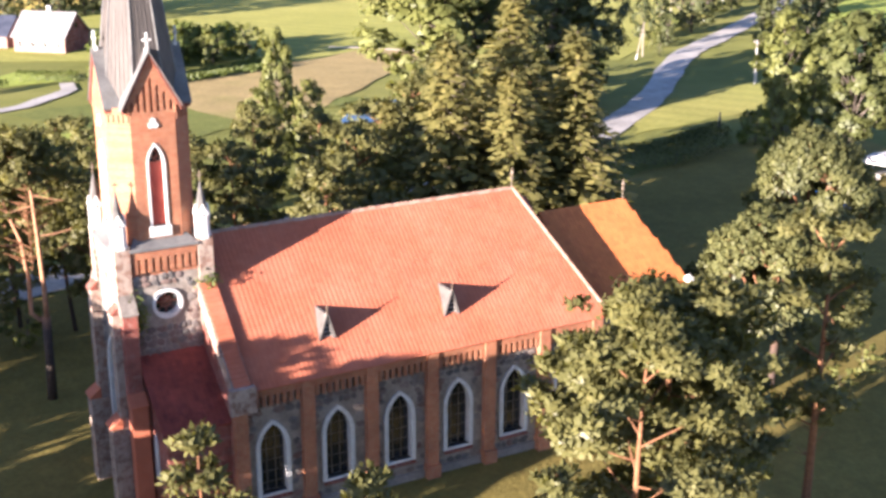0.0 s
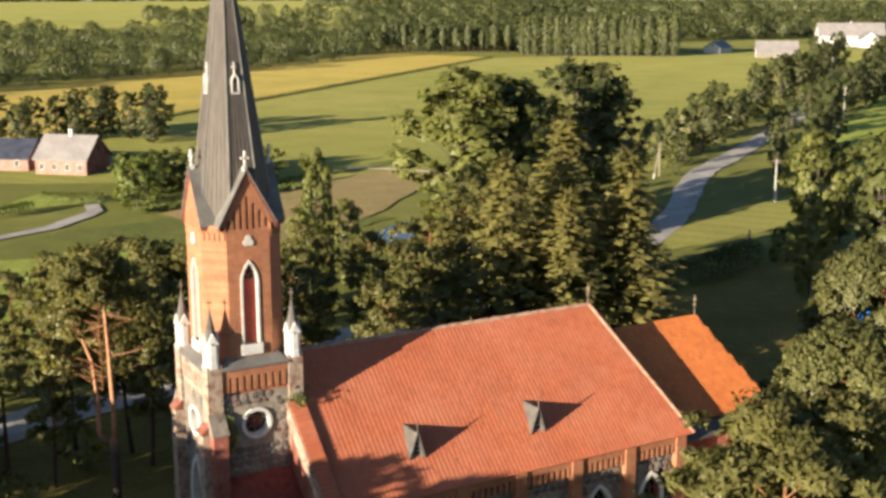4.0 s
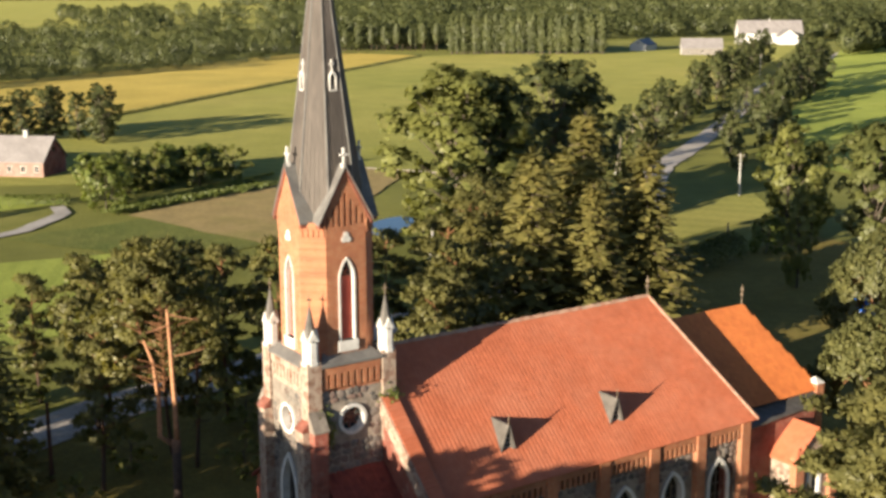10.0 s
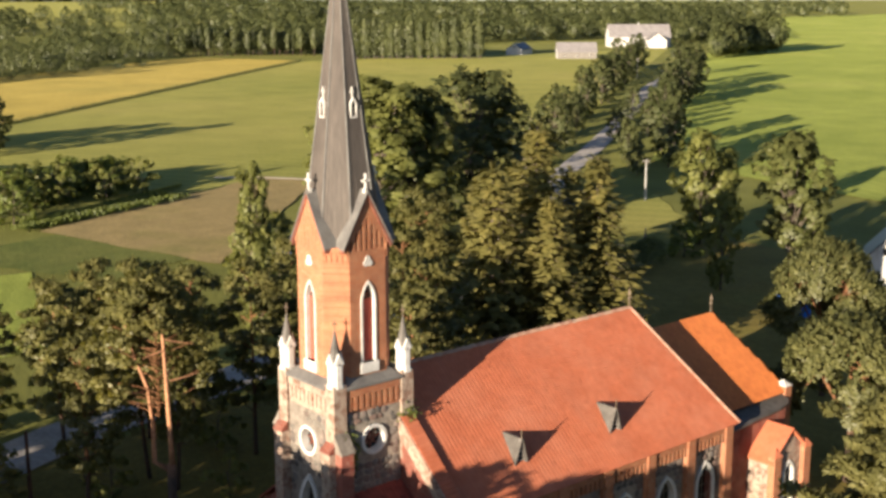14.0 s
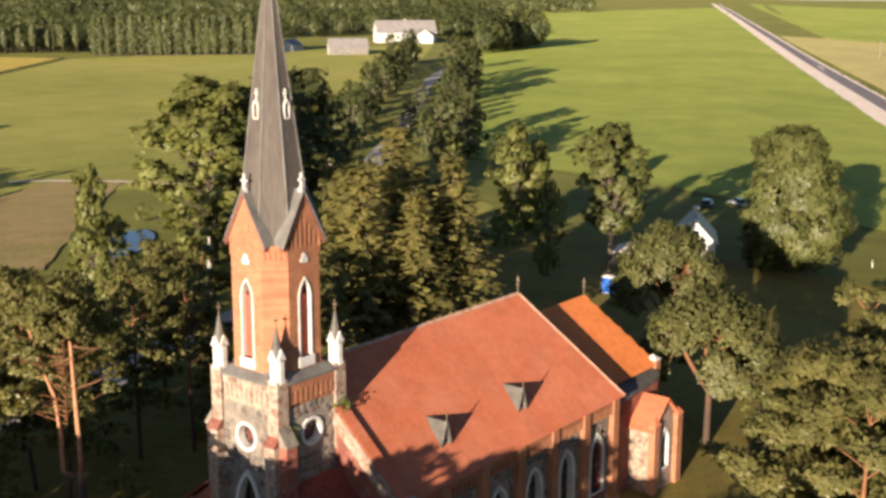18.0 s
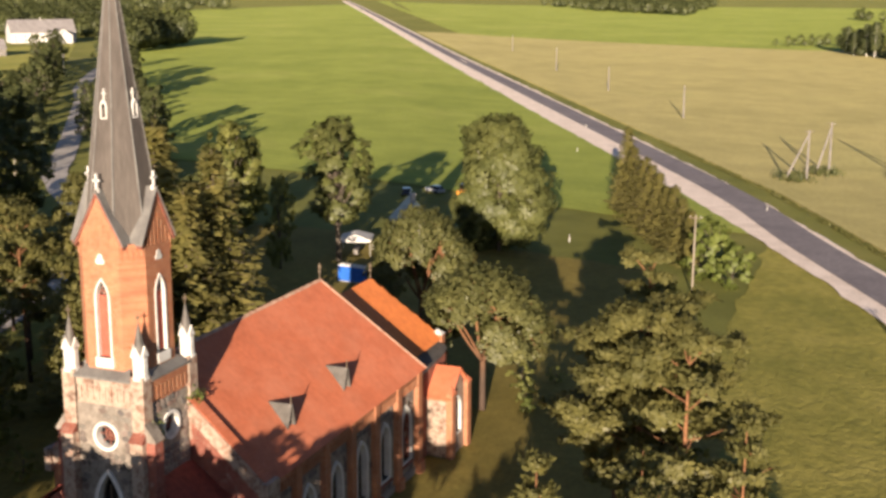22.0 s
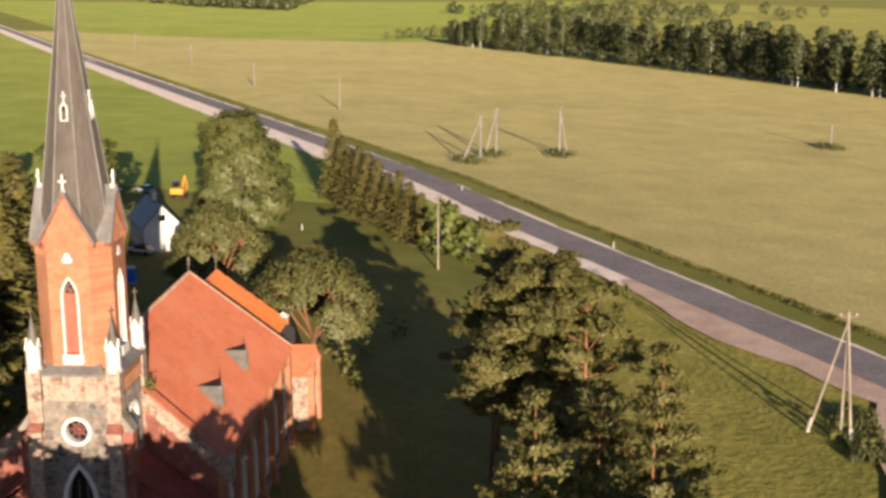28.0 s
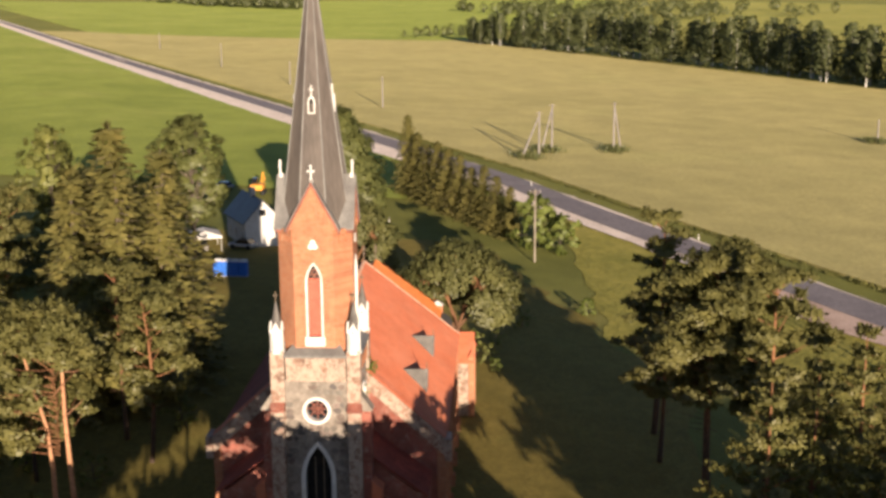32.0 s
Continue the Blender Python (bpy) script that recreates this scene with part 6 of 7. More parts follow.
M_ORANGE = mottled("orange_machine_paint", (0.60, 0.25, 0.03), (0.70, 0.32, 0.05), 1.5, 0.5)
M_TYRE = mottled("rubber", (0.02, 0.02, 0.02), (0.04, 0.038, 0.036), 3, 0.9)
M_POLE = mottled("pale_pole_wood", (0.215, 0.182, 0.143), (0.299, 0.260, 0.208), 1.5, 0.9, None, 9, 0.3, 0.02, 0.2, (1, 1, 0.1))
M_POLEBROWN = mottled("tarred_pole_wood", (0.085, 0.042, 0.028), (0.140, 0.070, 0.045), 1.5, 0.9, None, 9, 0.3, 0.02, 0.2, (1, 1, 0.1))
M_CONC_POLE = mottled("concrete_pole", (0.40, 0.38, 0.35), (0.52, 0.50, 0.46), 1.2, 0.9)
M_WATER = glass("pond_water", (0.02, 0.03, 0.035), 0.06)


def house(name, label, x, y, rz, L, W, wall_h, ridge_h, wall, roof, gable=None, windows=4, chimney=False, storeys=1, category="house"):
    h = empty(name, label, category, (x, y, gz(x, y)))
    h.rotation_euler = (0, 0, radians(rz))
    for s in (-1, 1):
        def put(u, v, d, s=s):
            return (u, s * (W / 2 - d), v)
        holes = []
        for st in range(storeys):
            for k in range(windows):
                cx = -L / 2 + (k + 0.5) * L / windows
                z = 1.0 + st * 2.7
                holes.append([(cx - 0.5, z), (cx + 0.5, z), (cx + 0.5, z + 1.3), (cx - 0.5, z + 1.3)])
        bm = bmesh.new()
        add_panel(bm, [(-L / 2, -0.3), (L / 2, -0.3), (L / 2, wall_h), (-L / 2, wall_h)], holes, 0.3, put)
        part("wall", bm, wall, h)
        for q in holes:
            (a, z0), (b, z1) = q[0], q[2]
            bm = bmesh.new()
            ring_band(bm, [(a + 0.09, z0 + 0.09), (b - 0.09, z0 + 0.09), (b - 0.09, z1 - 0.09), (a + 0.09, z1 - 0.09)], q, -0.03, 0.12, put)
            add_panel(bm, [((a + b) / 2 - 0.03, z0 + 0.09), ((a + b) / 2 + 0.03, z0 + 0.09), ((a + b) / 2 + 0.03, z1 - 0.09), ((a + b) / 2 - 0.03, z1 - 0.09)], [], 0.05, lambda u, v, d: put(u, v, 0.02 + d))
            w = part("window", bm, M_WHITE, h)
            bm = bmesh.new()
            add_panel(bm, [(a + 0.08, z0 + 0.08), (b - 0.08, z0 + 0.08), (b - 0.08, z1 - 0.08), (a + 0.08, z1 - 0.08)], [], 0.02, lambda u, v, d: put(u, v, 0.13 + d))
            part("pane", bm, M_GLASS, w)
        bm = bmesh.new()
        e = W / 2 + 0.45
        drop = (ridge_h - wall_h) / (W / 2) * 0.45
        add_hull(bm, [(u, s * v, z) for u in (-L / 2 - 0.4, L / 2 + 0.4) for v, z in ((0, ridge_h + 0.1), (0, ridge_h - 0.08), (e, wall_h - drop + 0.1), (e, wall_h - drop - 0.06))])
        part("roof", bm, roof, h)
    for s in (-1, 1):
        bm = bmesh.new()
        c = (wall_h + ridge_h) / 2 - 0.4
        hole = [[(-0.5, c - 0.5), (0.5, c - 0.5), (0.5, c + 0.5), (-0.5, c + 0.5)]]
        add_panel(bm, [(-W / 2 + 0.02, -0.3), (W / 2 - 0.02, -0.3), (W / 2 - 0.02, wall_h), (0, ridge_h - 0.1), (-W / 2 + 0.02, wall_h)], hole, 0.3, lambda u, v, d: (s * (L / 2 - 0.004 - d), u, v))
        g = part("gable", bm, gable or wall, h)
        bm = bmesh.new()
        add_panel(bm, hole[0], [], 0.03, lambda u, v, d: (s * (L / 2 - 0.12 - d), u, v))
        part("pane", bm, M_GLASS, g)
    if chimney:
        bm = bmesh.new()
        add_box(bm, -0.4, 0.4, -0.35, 0.35, ridge_h - 0.8, ridge_h + 1.2)
        add_box(bm, -0.48, 0.48, -0.43, 0.43, ridge_h + 1.0, ridge_h + 1.15)
        part("chimney", bm, M_CONCRETE, h)
    return h


house("cottage", "pinkish plastered cottage with a grey roof and brick gables", 34, 188, -44, 11.5, 9.5, 3.4, 7.6, M_PLASTER, M_ROOFGREY, M_BRICK_OLD, 4, True)
house("outbuilding", "long low outbuilding with a dark panelled roof", 21, 203, -38, 20, 9, 2.8, 6.2, M_PLASTER, M_ROOFDARK, None, 4, category="outbuilding")
house("farmhouse", "large white farmhouse with a grey roof", 613, 508, -38, 42, 16, 7.0, 15.0, M_WHITE, M_ROOFGREY, None, 7, True, 2)
house("farm_wing", "white gabled wing of the farmhouse", 609, 489, 52, 15, 12, 5.2, 9.6, M_WHITE, M_ROOFGREY, None, 4, False, 2)
house("barn", "grey barn with a pale roof in the hay field", 470, 430, -40, 22, 12, 4.0, 9.0, M_WOODGREY, M_ROOFGREY, M_CONCRETE, 3, category="barn")
house("shed", "small white house with a dark roof in the hay field", 476, 483, 25, 17, 10, 3.6, 7.0, M_WHITE, M_ROOFDARK, None, 3, category="house")
house("yellow_barn", "yellow boarded barn behind the farm", 872, 664, -38, 28, 18, 9, 14, M_YELLOWWALL, M_ROOFGREY, None, 4, category="barn")
# dark roof material puts the spire's shadow into the roof colour
house("small_house", "small white gabled house with a dark roof under the trees", 105.6, 26.0, 28, 10, 5.4, 4.1, 7.0, M_WHITE, M_ROOFDARK, None, 3, True)


def marquee(x, y, rz):
    t = empty("marquee", "white canvas marquee with open sides on thin legs", "tent", (x, y, gz(x, y)))
    t.rotation_euler = (0, 0, radians(rz))
    bm = bmesh.new()
    add_hull(bm, [(u, v, 2.0) for u in (-2.4, 2.4) for v in (-2.3, 2.3)] + [(u, v, 2.3) for u in (-2.4, 2.4) for v in (-2.3, 2.3)] + [(u, 0, 3.0) for u in (-1.7, 1.7)])
    part("canopy", bm, M_WHITE, t, "white canvas canopy")
    for u in (-2.25, 2.25):
        for v in (-2.15, 2.15):
            bm = bmesh.new()
            add_tube(bm, [(u, v, -0.1), (u, v, 2.1)], [0.05, 0.05], 6)
            part("leg", bm, M_CONCRETE, t)
    bm = bmesh.new()
    add_box(bm, -1.9, 1.9, -0.4, 0.4, 0.7, 0.78)
    for u in (-1.5, 1.5):
        add_box(bm, u - 0.05, u + 0.05, -0.3, 0.3, 0.0, 0.7)
    part("trestle_table", bm, M_WOODGREY, t)


marquee(98.3, 31.8, 20)


# portable toilets
def toilet():
    t = empty("portable_toilet", "blue plastic portable toilet with a pale roof", "toilet", (0, 0, 0), "row of portable toilets")
    bm = bmesh.new()
    add_box(bm, -0.55, 0.55, -0.55, 0.55, 0.1, 2.05, 0.03)
    for k in (-0.3, 0, 0.3):
        add_box(bm, -0.58, 0.58, k - 0.04, k + 0.04, 0.15, 2.0)
    part("cabin", bm, M_BLUE, t)
    bm = bmesh.new()
    add_box(bm, -0.60, -0.55, -0.36, 0.36, 0.2, 1.95, 0.01)
    part("door", bm, M_BLUE, t)
    bm = bmesh.new()
    add_hull(bm, [(x, y, 2.05) for x in (-0.6, 0.6) for y in (-0.6, 0.6)] + [(x, y, 2.3) for x in (-0.3, 0.3) for y in (-0.35, 0.35)])
    part("roof", bm, M_WHITE, t, "pale translucent roof")
    bm = bmesh.new()
    add_box(bm, -0.6, 0.6, -0.6, 0.6, 0.0, 0.1)
    part("skid", bm, M_CONCRETE, t)
    return t


first = toilet()
first.location = (82.3, 26.1, 0)
for k in range(1, 4):
    copy_thing(first, pose(82.3 - 0.15 * k, 26.1 - 1.15 * k, 0))


def pole(x, y, h, legs=(), arm=True, mat=None, lean=0.0, label="pale wooden power pole", group="", stout=1.0):
    p = empty("power_pole", label, "pole", (x, y, gz(x, y)), group)
    bm = bmesh.new()
    add_tube(bm, [(0, 0, -0.3), (lean * h, 0, h)], [0.15 * stout, 0.10 * stout], 8)
    part("mast", bm, mat or M_POLE, p)
    for dx, dy in legs:
        bm = bmesh.new()
        add_tube(bm, [(dx, dy, -0.3), (lean * h, 0, h * 0.93)], [0.14 * stout, 0.09 * stout], 8)
        part("strut", bm, mat or M_POLE, p)
        bm = bmesh.new()
        add_tube(bm, [(dx, dy, -0.3), (dx * 0.86, dy * 0.86, h * 0.13)], [0.17, 0.17], 6)
        part("stub", bm, M_CONC_POLE, p, "concrete foot")
    if arm:
        bm = bmesh.new()
        add_box(bm, lean * h - 0.06, lean * h + 0.06, -0.8, 0.8, h - 0.5, h - 0.38)
        a = part("crossarm", bm, M_IRON, p)
        for q in (-0.7, 0, 0.7):
            bm = bmesh.new()
            add_tube(bm, [(lean * h, q, h - 0.4), (lean * h, q, h - 0.15)], [0.05, 0.035], 6)
            part("insulator", bm, M_WHITE, a)
    return p


pole(36.2, -56.4, 12.2, [(1.8, 2.6), (-1.4, -0.6), (4.0, -1.2)], True, M_POLE, 0.0, "tall pale power pole with three struts on concrete feet")
pole(100, -16.5, 10.8, (), True, M_POLE, 0.02, "tall pale power pole beside the road")
pole(130, 88, 7.6, [(0.9, 0.5)], True, M_CONC_POLE, 0, "grey concrete power pole beside the lane")
pole(133, 122.5, 6.8, [(-3.5, -2.5)], False, M_POLE, 0, "wooden lane pole with a strut")
pole(169, 158, 7.2, [(3.5, -3.0)], False, M_POLE, 0, "wooden lane pole with a strut")
pole(202, 177, 7.8, (), False, M_CONC_POLE, 0, "slim concrete lane pole")
pole(250, 182, 9, (), True, M_CONC_POLE, 0, "slim concrete lane pole")
pole(369, 297, 9, (), True, M_CONC_POLE, 0, "slim concrete lane pole")
pole(-8.5, 28.1, 6.2, (), False, M_POLEBROWN, 0, "dark brown wooden pole beside the lane", "", 1.25)
pole(97, 60, 3.2, [(1.2, 0.6)], False, M_WOODGREY, 0.1, "short leaning wooden post with a strut")
pole(48, 62, 8, [(-1.6, -1.0)], False, M_CONC_POLE, 0, "slim concrete pole with a strut behind the trees")
for x, y, h, legs in ((233, -24.5, 12.4, [(-2.2, 3.0)]), (218.6, -20.8, 11.4, [(-4.2, 4.6)]), (239, -40.6, 13, [(2.8, -2.2)]), (340, 28.6, 11, ()), (430, 75.6, 10, ()), (535, 128, 12, ()), (276, -118.8, 7, ()), (700, 205, 11, ())):
    pole(x, y, h, legs, len(legs) > 0, M_WOODGREY, 0, "grey wooden power pole standing in the wheat", "poles across the wheat field", 2.2)


def weeds(name, x, y, w, d, n, h, seed, mat, label):
    """A patch of unmown tall weeds, as left round the feet of the poles."""
    r = rng(seed)
    p = np.stack([x + r.normal(0, w, n), y + r.normal(0, d, n), np.zeros(n)], 1)
    p[:, 2] = [gz(a, b) + 0.3 for a, b, _ in p]
    ob = quads_object(name, blades(r, p, np.tile(np.array([[0, 0, 1.0]]), (n, 1)), h, 0.12, 0.35), mat, None, label)
    return tagged(ob, category="weeds", kind="stuff")


M_WEEDS = leafy("tall_weeds", (0.07, 0.085, 0.028), (0.11, 0.12, 0.04), (0.16, 0.15, 0.06), 0.3)
for k, (x, y) in enumerate(((233, -24), (217, -18.5), (240, -41.5), (276, -119))):
    weeds("weed_patch", x, y + 0.5, 3.2, 1.6, 500, 1.5, 90 + k, M_WEEDS, "dark weeds round the feet of the field poles")


def marker(x, y, group="road marker posts"):
    m = empty("marker_post", "white plastic road marker post with a dark band", "post", (x, y, gz(x, y) + 0.1), group)
    bm = bmesh.new()
    add_box(bm, -0.09, 0.09, -0.07, 0.07, 0, 1.05, 0.02)
    part("post", bm, M_WHITE, m)
    bm = bmesh.new()
    add_box(bm, -0.095, 0.095, -0.075, 0.075, 0.72, 0.9)
    part("band", bm, M_IRON, m)
    return m


for x, y in ((172, -17.8), (236, 36), (290, 48), (345, 78), (120, -43.5)):
    marker(x, y)
tagged(marker(124, 7), "small white box post on the lawn", "post")

# machines left on the pasture
ex = empty("excavator", "orange excavator parked beside the pasture", "excavator", (149.5, 34.0, gz(149.5, 34.0)))
bm = bmesh.new()
for s in (-1, 1):
    add_box(bm, -1.6, 1.6, s * 1.1 - 0.3, s * 1.1 + 0.3, 0, 0.8, 0.15)
part("track", bm, M_TYRE, ex)
bm = bmesh.new()
add_box(bm, -1.7, 1.3, -1.2, 1.2, 0.95, 2.0, 0.12)
part("body", bm, M_ORANGE, ex)
bm = bmesh.new()
add_box(bm, 0.1, 1.4, 0.2, 1.2, 2.0, 3.0, 0.08)
part("cab", bm, M_GLASS, ex)
bm = bmesh.new()
add_tube(bm, [(1.2, -0.4, 1.6), (3.2, -0.4, 3.6), (4.6, -0.4, 2.4), (4.4, -0.4, 0.9)], [0.22, 0.2, 0.16, 0.12], 6)
part("boom", bm, M_ORANGE, ex)


def car(x, y, rz, mat, label):
    c = empty("car", label, "car", (x, y, gz(x, y) + 0.05), "cars parked beside the pasture")
    c.rotation_euler = (0, 0, radians(rz))
    bm = bmesh.new()
    add_box(bm, -2.1, 2.1, -0.85, 0.85, 0.3, 0.85, 0.12)
    part("body", bm, mat, c)
    bm = bmesh.new()
    add_hull(bm, [(u, v, z) for u, z in ((-1.7, 0.85), (1.0, 0.85), (-1.2, 1.42), (0.4, 1.42)) for v in (-0.75, 0.75)])
    part("cabin", bm, M_GLASS, c)
    for u in (-1.3, 1.3):
        for v in (-0.8, 0.8):
            bm = bmesh.new()
            bmesh.ops.create_cone(bm, cap_ends=True, segments=14, radius1=0.33, radius2=0.33, depth=0.22, matrix=Matrix.Translation((u, v, 0.33)) @ Matrix.Rotation(math.pi / 2, 4, "X"))
            part("wheel", bm, M_TYRE, c)
    return c


M_CAR = glass("dark_blue_car_paint", (0.03, 0.04, 0.07), 0.2)
M_CAR2 = glass("silver_car_paint", (0.35, 0.36, 0.38), 0.25)
# added car, in place of the grey shaded half of the gable
car(99.5, 26.4, 70, M_CAR2, "silver parked car in front of the small house")
car(148, 45, 20, M_CAR, "dark blue parked car on grass")
car(153.5, 41.5, 60, M_CAR2, "silver parked car on grass")

# pond
bm = bmesh.new()
ring = [bm.verts.new((62.5 + 10.5 * math.cos(a) * 0.75 + 4.5 * math.sin(a) * 0.5, 97.5 + 9.0 * math.cos(a) * 0.75 - 5.5 * math.sin(a) * 0.5, 0.2)) for a in [k * math.tau / 28 for k in range(28)]]
bm.faces.new(ring)
pond = part("pond", bm, M_WATER)
tagged(pond, "small still pond that mirrors the sky", "pond", kind="structure")

# ivy and weeds growing on the tower and the parapet
r_ = rng(5)
def shrub_on(name, c, s, n, seed, label):
    r = rng(seed)
    p = np.array(c) + r.normal(0, 1, (n, 3)) * np.array(s)
    ob = quads_object(name, leaves(r, p, 0.10, 0.2), M_LEAF_LIGHT, None, label)
    return tagged(ob, category="plant", kind="stuff")


shrub_on("wall_shrub", (-1.75, -2.85, 12.0), (0.25, 0.16, 0.62), 420, 3, "small birch shrub growing from the tower wall")
shrub_on("wall_shrub", (2.4, -2.7, 13.5), (0.35, 0.3, 0.3), 260, 4, "green weeds growing on the gable parapet")

# small garden fence of the cottage and the vegetable rows
for k in range(9):
    t = k / 8
    weeds("vegetable_row", 34 + 30 * t, 134 + 10 * t, 1.6, 0.7, 160, 0.9, 200 + k, M_LEAF_LIGHT, "row of garden plants beside the stubble")


# tall grass: along the edge of the wheat, on the road bank, by the drive
M_DRYGRASS = leafy("dry_long_grass", (0.125, 0.130, 0.036), (0.165, 0.162, 0.046), (0.215, 0.195, 0.062), 0.3)


def grass_strip(name, a, b, width, n, h, seed, mat, label, patchy=0.0, thin=0.07):
    r = rng(seed)
    t = r.uniform(0, 1, n)
    off = (r.uniform(-0.5, 0.5, n) if thin > 0.05 else r.normal(0, 0.3, n)) * width
    ax, ay = b[0] - a[0], b[1] - a[1]
    L = math.hypot(ax, ay)
    x, y = a[0] + ax * t - ay / L * off, a[1] + ay * t + ax / L * off
    keep = np.sin(x * 0.9 + y * 0.3) + np.sin(y * 1.3 - x * 0.4) + r.normal(0, 0.7, n) > -2.2 + 2.4 * patchy
    x, y = x[keep], y[keep]
    p = np.stack([x, y, np.array([gz(u, v) + 0.08 for u, v in zip(x, y)])], 1)
    ob = quads_object(name, blades(r, p, np.tile(np.array([[0, 0, 1.0]]), (len(p), 1)), h, thin, 0.4), mat, None, label, normals=unit(r.normal(0, 0.35, (len(p), 3)) + np.array([-0.5, -0.2, 0.7])))
    return tagged(ob, category="grass", kind="stuff")


for k, (a, b) in enumerate(zip(WHEAT_EDGE[:6], WHEAT_EDGE[1:7])):
    d_ = math.hypot(b[0] - a[0], b[1] - a[1])
    grass_strip("verge_weeds", (a[0] - 0.3, a[1] + 0.6), (b[0] - 0.3, b[1] + 0.6), 2.2, int(d_ * 30), 0.34, 860 + k, M_DRYGRASS, "dry grass along the edge of the wheat field", 0.5)
    grass_strip("verge_weeds", (a[0] - 0.3, a[1] + 0.6), (b[0] - 0.3, b[1] + 0.6), 1.2, int(d_ * 12), 0.6, 880 + k, M_DRYGRASS, "taller dry grass along the edge of the wheat field", 0.95)
grass_strip("drive_weeds", (30, -57.5), (44, -60.0), 3.5, 2200, 0.8, 803, M_WEEDS, "green weeds at the edge of the gravel drive", 0.2)


def hedge(a, b, width, height, seed, mat, label, group="hedges of the cottage garden"):
    """A clipped hedge: a row of leafy mounds with woody stems."""
    r = rng(seed)
    h = empty("hedge", label, "hedge", (a[0], a[1], gz(*a)), group)
    d = np.array([b[0] - a[0], b[1] - a[1]])
    L = np.linalg.norm(d)
    bm = bmesh.new()
    for k in range(max(2, int(L / 1.5))):
        q = d * (k + 0.5) / max(2, int(L / 1.5))
        add_tube(bm, [(q[0], q[1], -0.2), (q[0], q[1], height * 0.8)], [0.05, 0.02], 5)
    tagged(part("stem", bm, M_BARK, h), kind="stuff")
    n = int(L * 90 * max(1.0, width * height / 4))
    t, a2 = r.uniform(0, 1, n), r.uniform(0, math.pi, n)
    s = np.sqrt(r.uniform(0.5, 1, n))
    nx, ny = -d[1] / L, d[0] / L
    side = np.cos(a2) * s * width / 2
    p = np.stack([d[0] * t + nx * side, d[1] * t + ny * side, 0.15 + np.sin(a2) ** 0.5 * s * height], 1)
    q = leaves(r, p, 0.16, 0.5)
    mid = np.stack([d[0] * t, d[1] * t, np.full(n, height * 0.3)], 1)
    quads_object("foliage", q, mat, h, normals=soften(q, mid, mid))


for k, (a, b, w, hh) in enumerate((((20, 152), (29, 146), 2.6, 2.0), ((8, 140), (17, 145), 2.6, 1.8), ((32, 131.5), (66, 149), 0.9, 0.9), ((33, 135.5), (72, 155), 1.0, 1.0))):
    hedge(a, b, w, hh, 810 + k, M_LEAF_LIGHT, "low clipped bright green garden hedge")
for k, (a, b, w, hh) in enumerate((((71, 50.5), (82, 49.8), 4.4, 3.0), ((81, 50.0), (92, 54.0), 4.6, 3.4))):
    hedge(a, b, w, hh, 830 + k, M_LEAF_MID, "overgrown dark green hedge between the lane and the churchyard", "hedges of the churchyard")

# ---------------------------------------------------------------- far woods
def far_trees(r, spots, leaf=0.9, per=60, slim=1.0):
    out, heart = [], []
    for x, y, h, w in spots:
        n = int(1.8 * per * (h / 12.0))
        u = unit(r.normal(0, 1, (n, 3))) * r.uniform(0.55, 1.0, (n, 1)) ** 0.4
        f = np.clip((u[:, 2] + 1) / 2, 0.02, 1)
        wide = np.sin(np.pi * (0.15 + 0.75 * f)) ** 0.8
        lump = 1 + 0.28 * np.sin(u[:, 0] * 7 + x) * np.cos(u[:, 1] * 6 + y)
        p = np.stack([x + u[:, 0] * w * wide * lump, y + u[:, 1] * w * wide * lump, gz(x, y) + h * (0.06 + 0.92 * f)], 1)
        out.append(leaves(r, p, 0.76 * leaf * (0.6 + h / 22.0), 0.5, u))
        heart.append(np.tile(np.array([[x, y, gz(x, y) + h * 0.45]]), (n, 1)))
    q = np.concatenate(out)
    hub = np.concatenate(heart)
    return q, soften(q, hub, hub)


def wood(name, corners, n, hmin, hmax, seed, label, per=60, mat=None, wfac=0.33, leaf=0.9):
    r = rng(seed)
    c = [np.array(q, float) for q in corners]
    spots = []
    for _ in range(n):
        u, v = r.uniform(0, 1), r.uniform(0, 1) ** 1.3
        p = (c[0] * (1 - u) + c[1] * u) * (1 - v) + (c[3] * (1 - u) + c[2] * u) * v
        h = r.uniform(hmin, hmax)
        spots.append((p[0], p[1], h, h * wfac * r.uniform(0.8, 1.25)))
    q, nor = far_trees(r, spots, leaf, per)
    ob = quads_object(name, q, mat or M_FARLEAF, None, label, normals=nor)
    return tagged(ob, category="woods", kind="stuff")


wood("scrub_woods", [(-160, 300), (245, 513), (330, 640), (-110, 560)], 120, 8, 18, 301, "scrubby woods beyond the yellow field", 360, None, 0.56, 0.55)
wood("scrub_thicket", [(-160, 300), (245, 513), (330, 640), (-110, 560)], 220, 3, 7, 313, "low thicket between the scrubby trees", 160, M_BIRCHLEAF, 0.6, 0.5)
wood("scrub_woods", [(-110, 560), (330, 640), (470, 950), (-80, 1080)], 170, 8, 19, 302, "deep scrubby woods towards the horizon", 140, None, 0.52, 0.8)
wood("scrub_woods", [(300, 900), (640, 950), (900, 1600), (420, 1500)], 140, 12, 23, 314, "scattered trees at the edge of the straw field", 110, None, 0.42, 0.9)
wood("horizon_woods", [(200, 5000), (3400, 4000), (3600, 4400), (200, 5600)], 420, 26, 42, 315, "dark forest along the horizon", 24, None, 0.9, 4.0)
wood("woods", [(305, 590), (400, 548), (560, 700), (420, 800)], 150, 11, 18, 303, "mixed woods behind the poplars", 70)
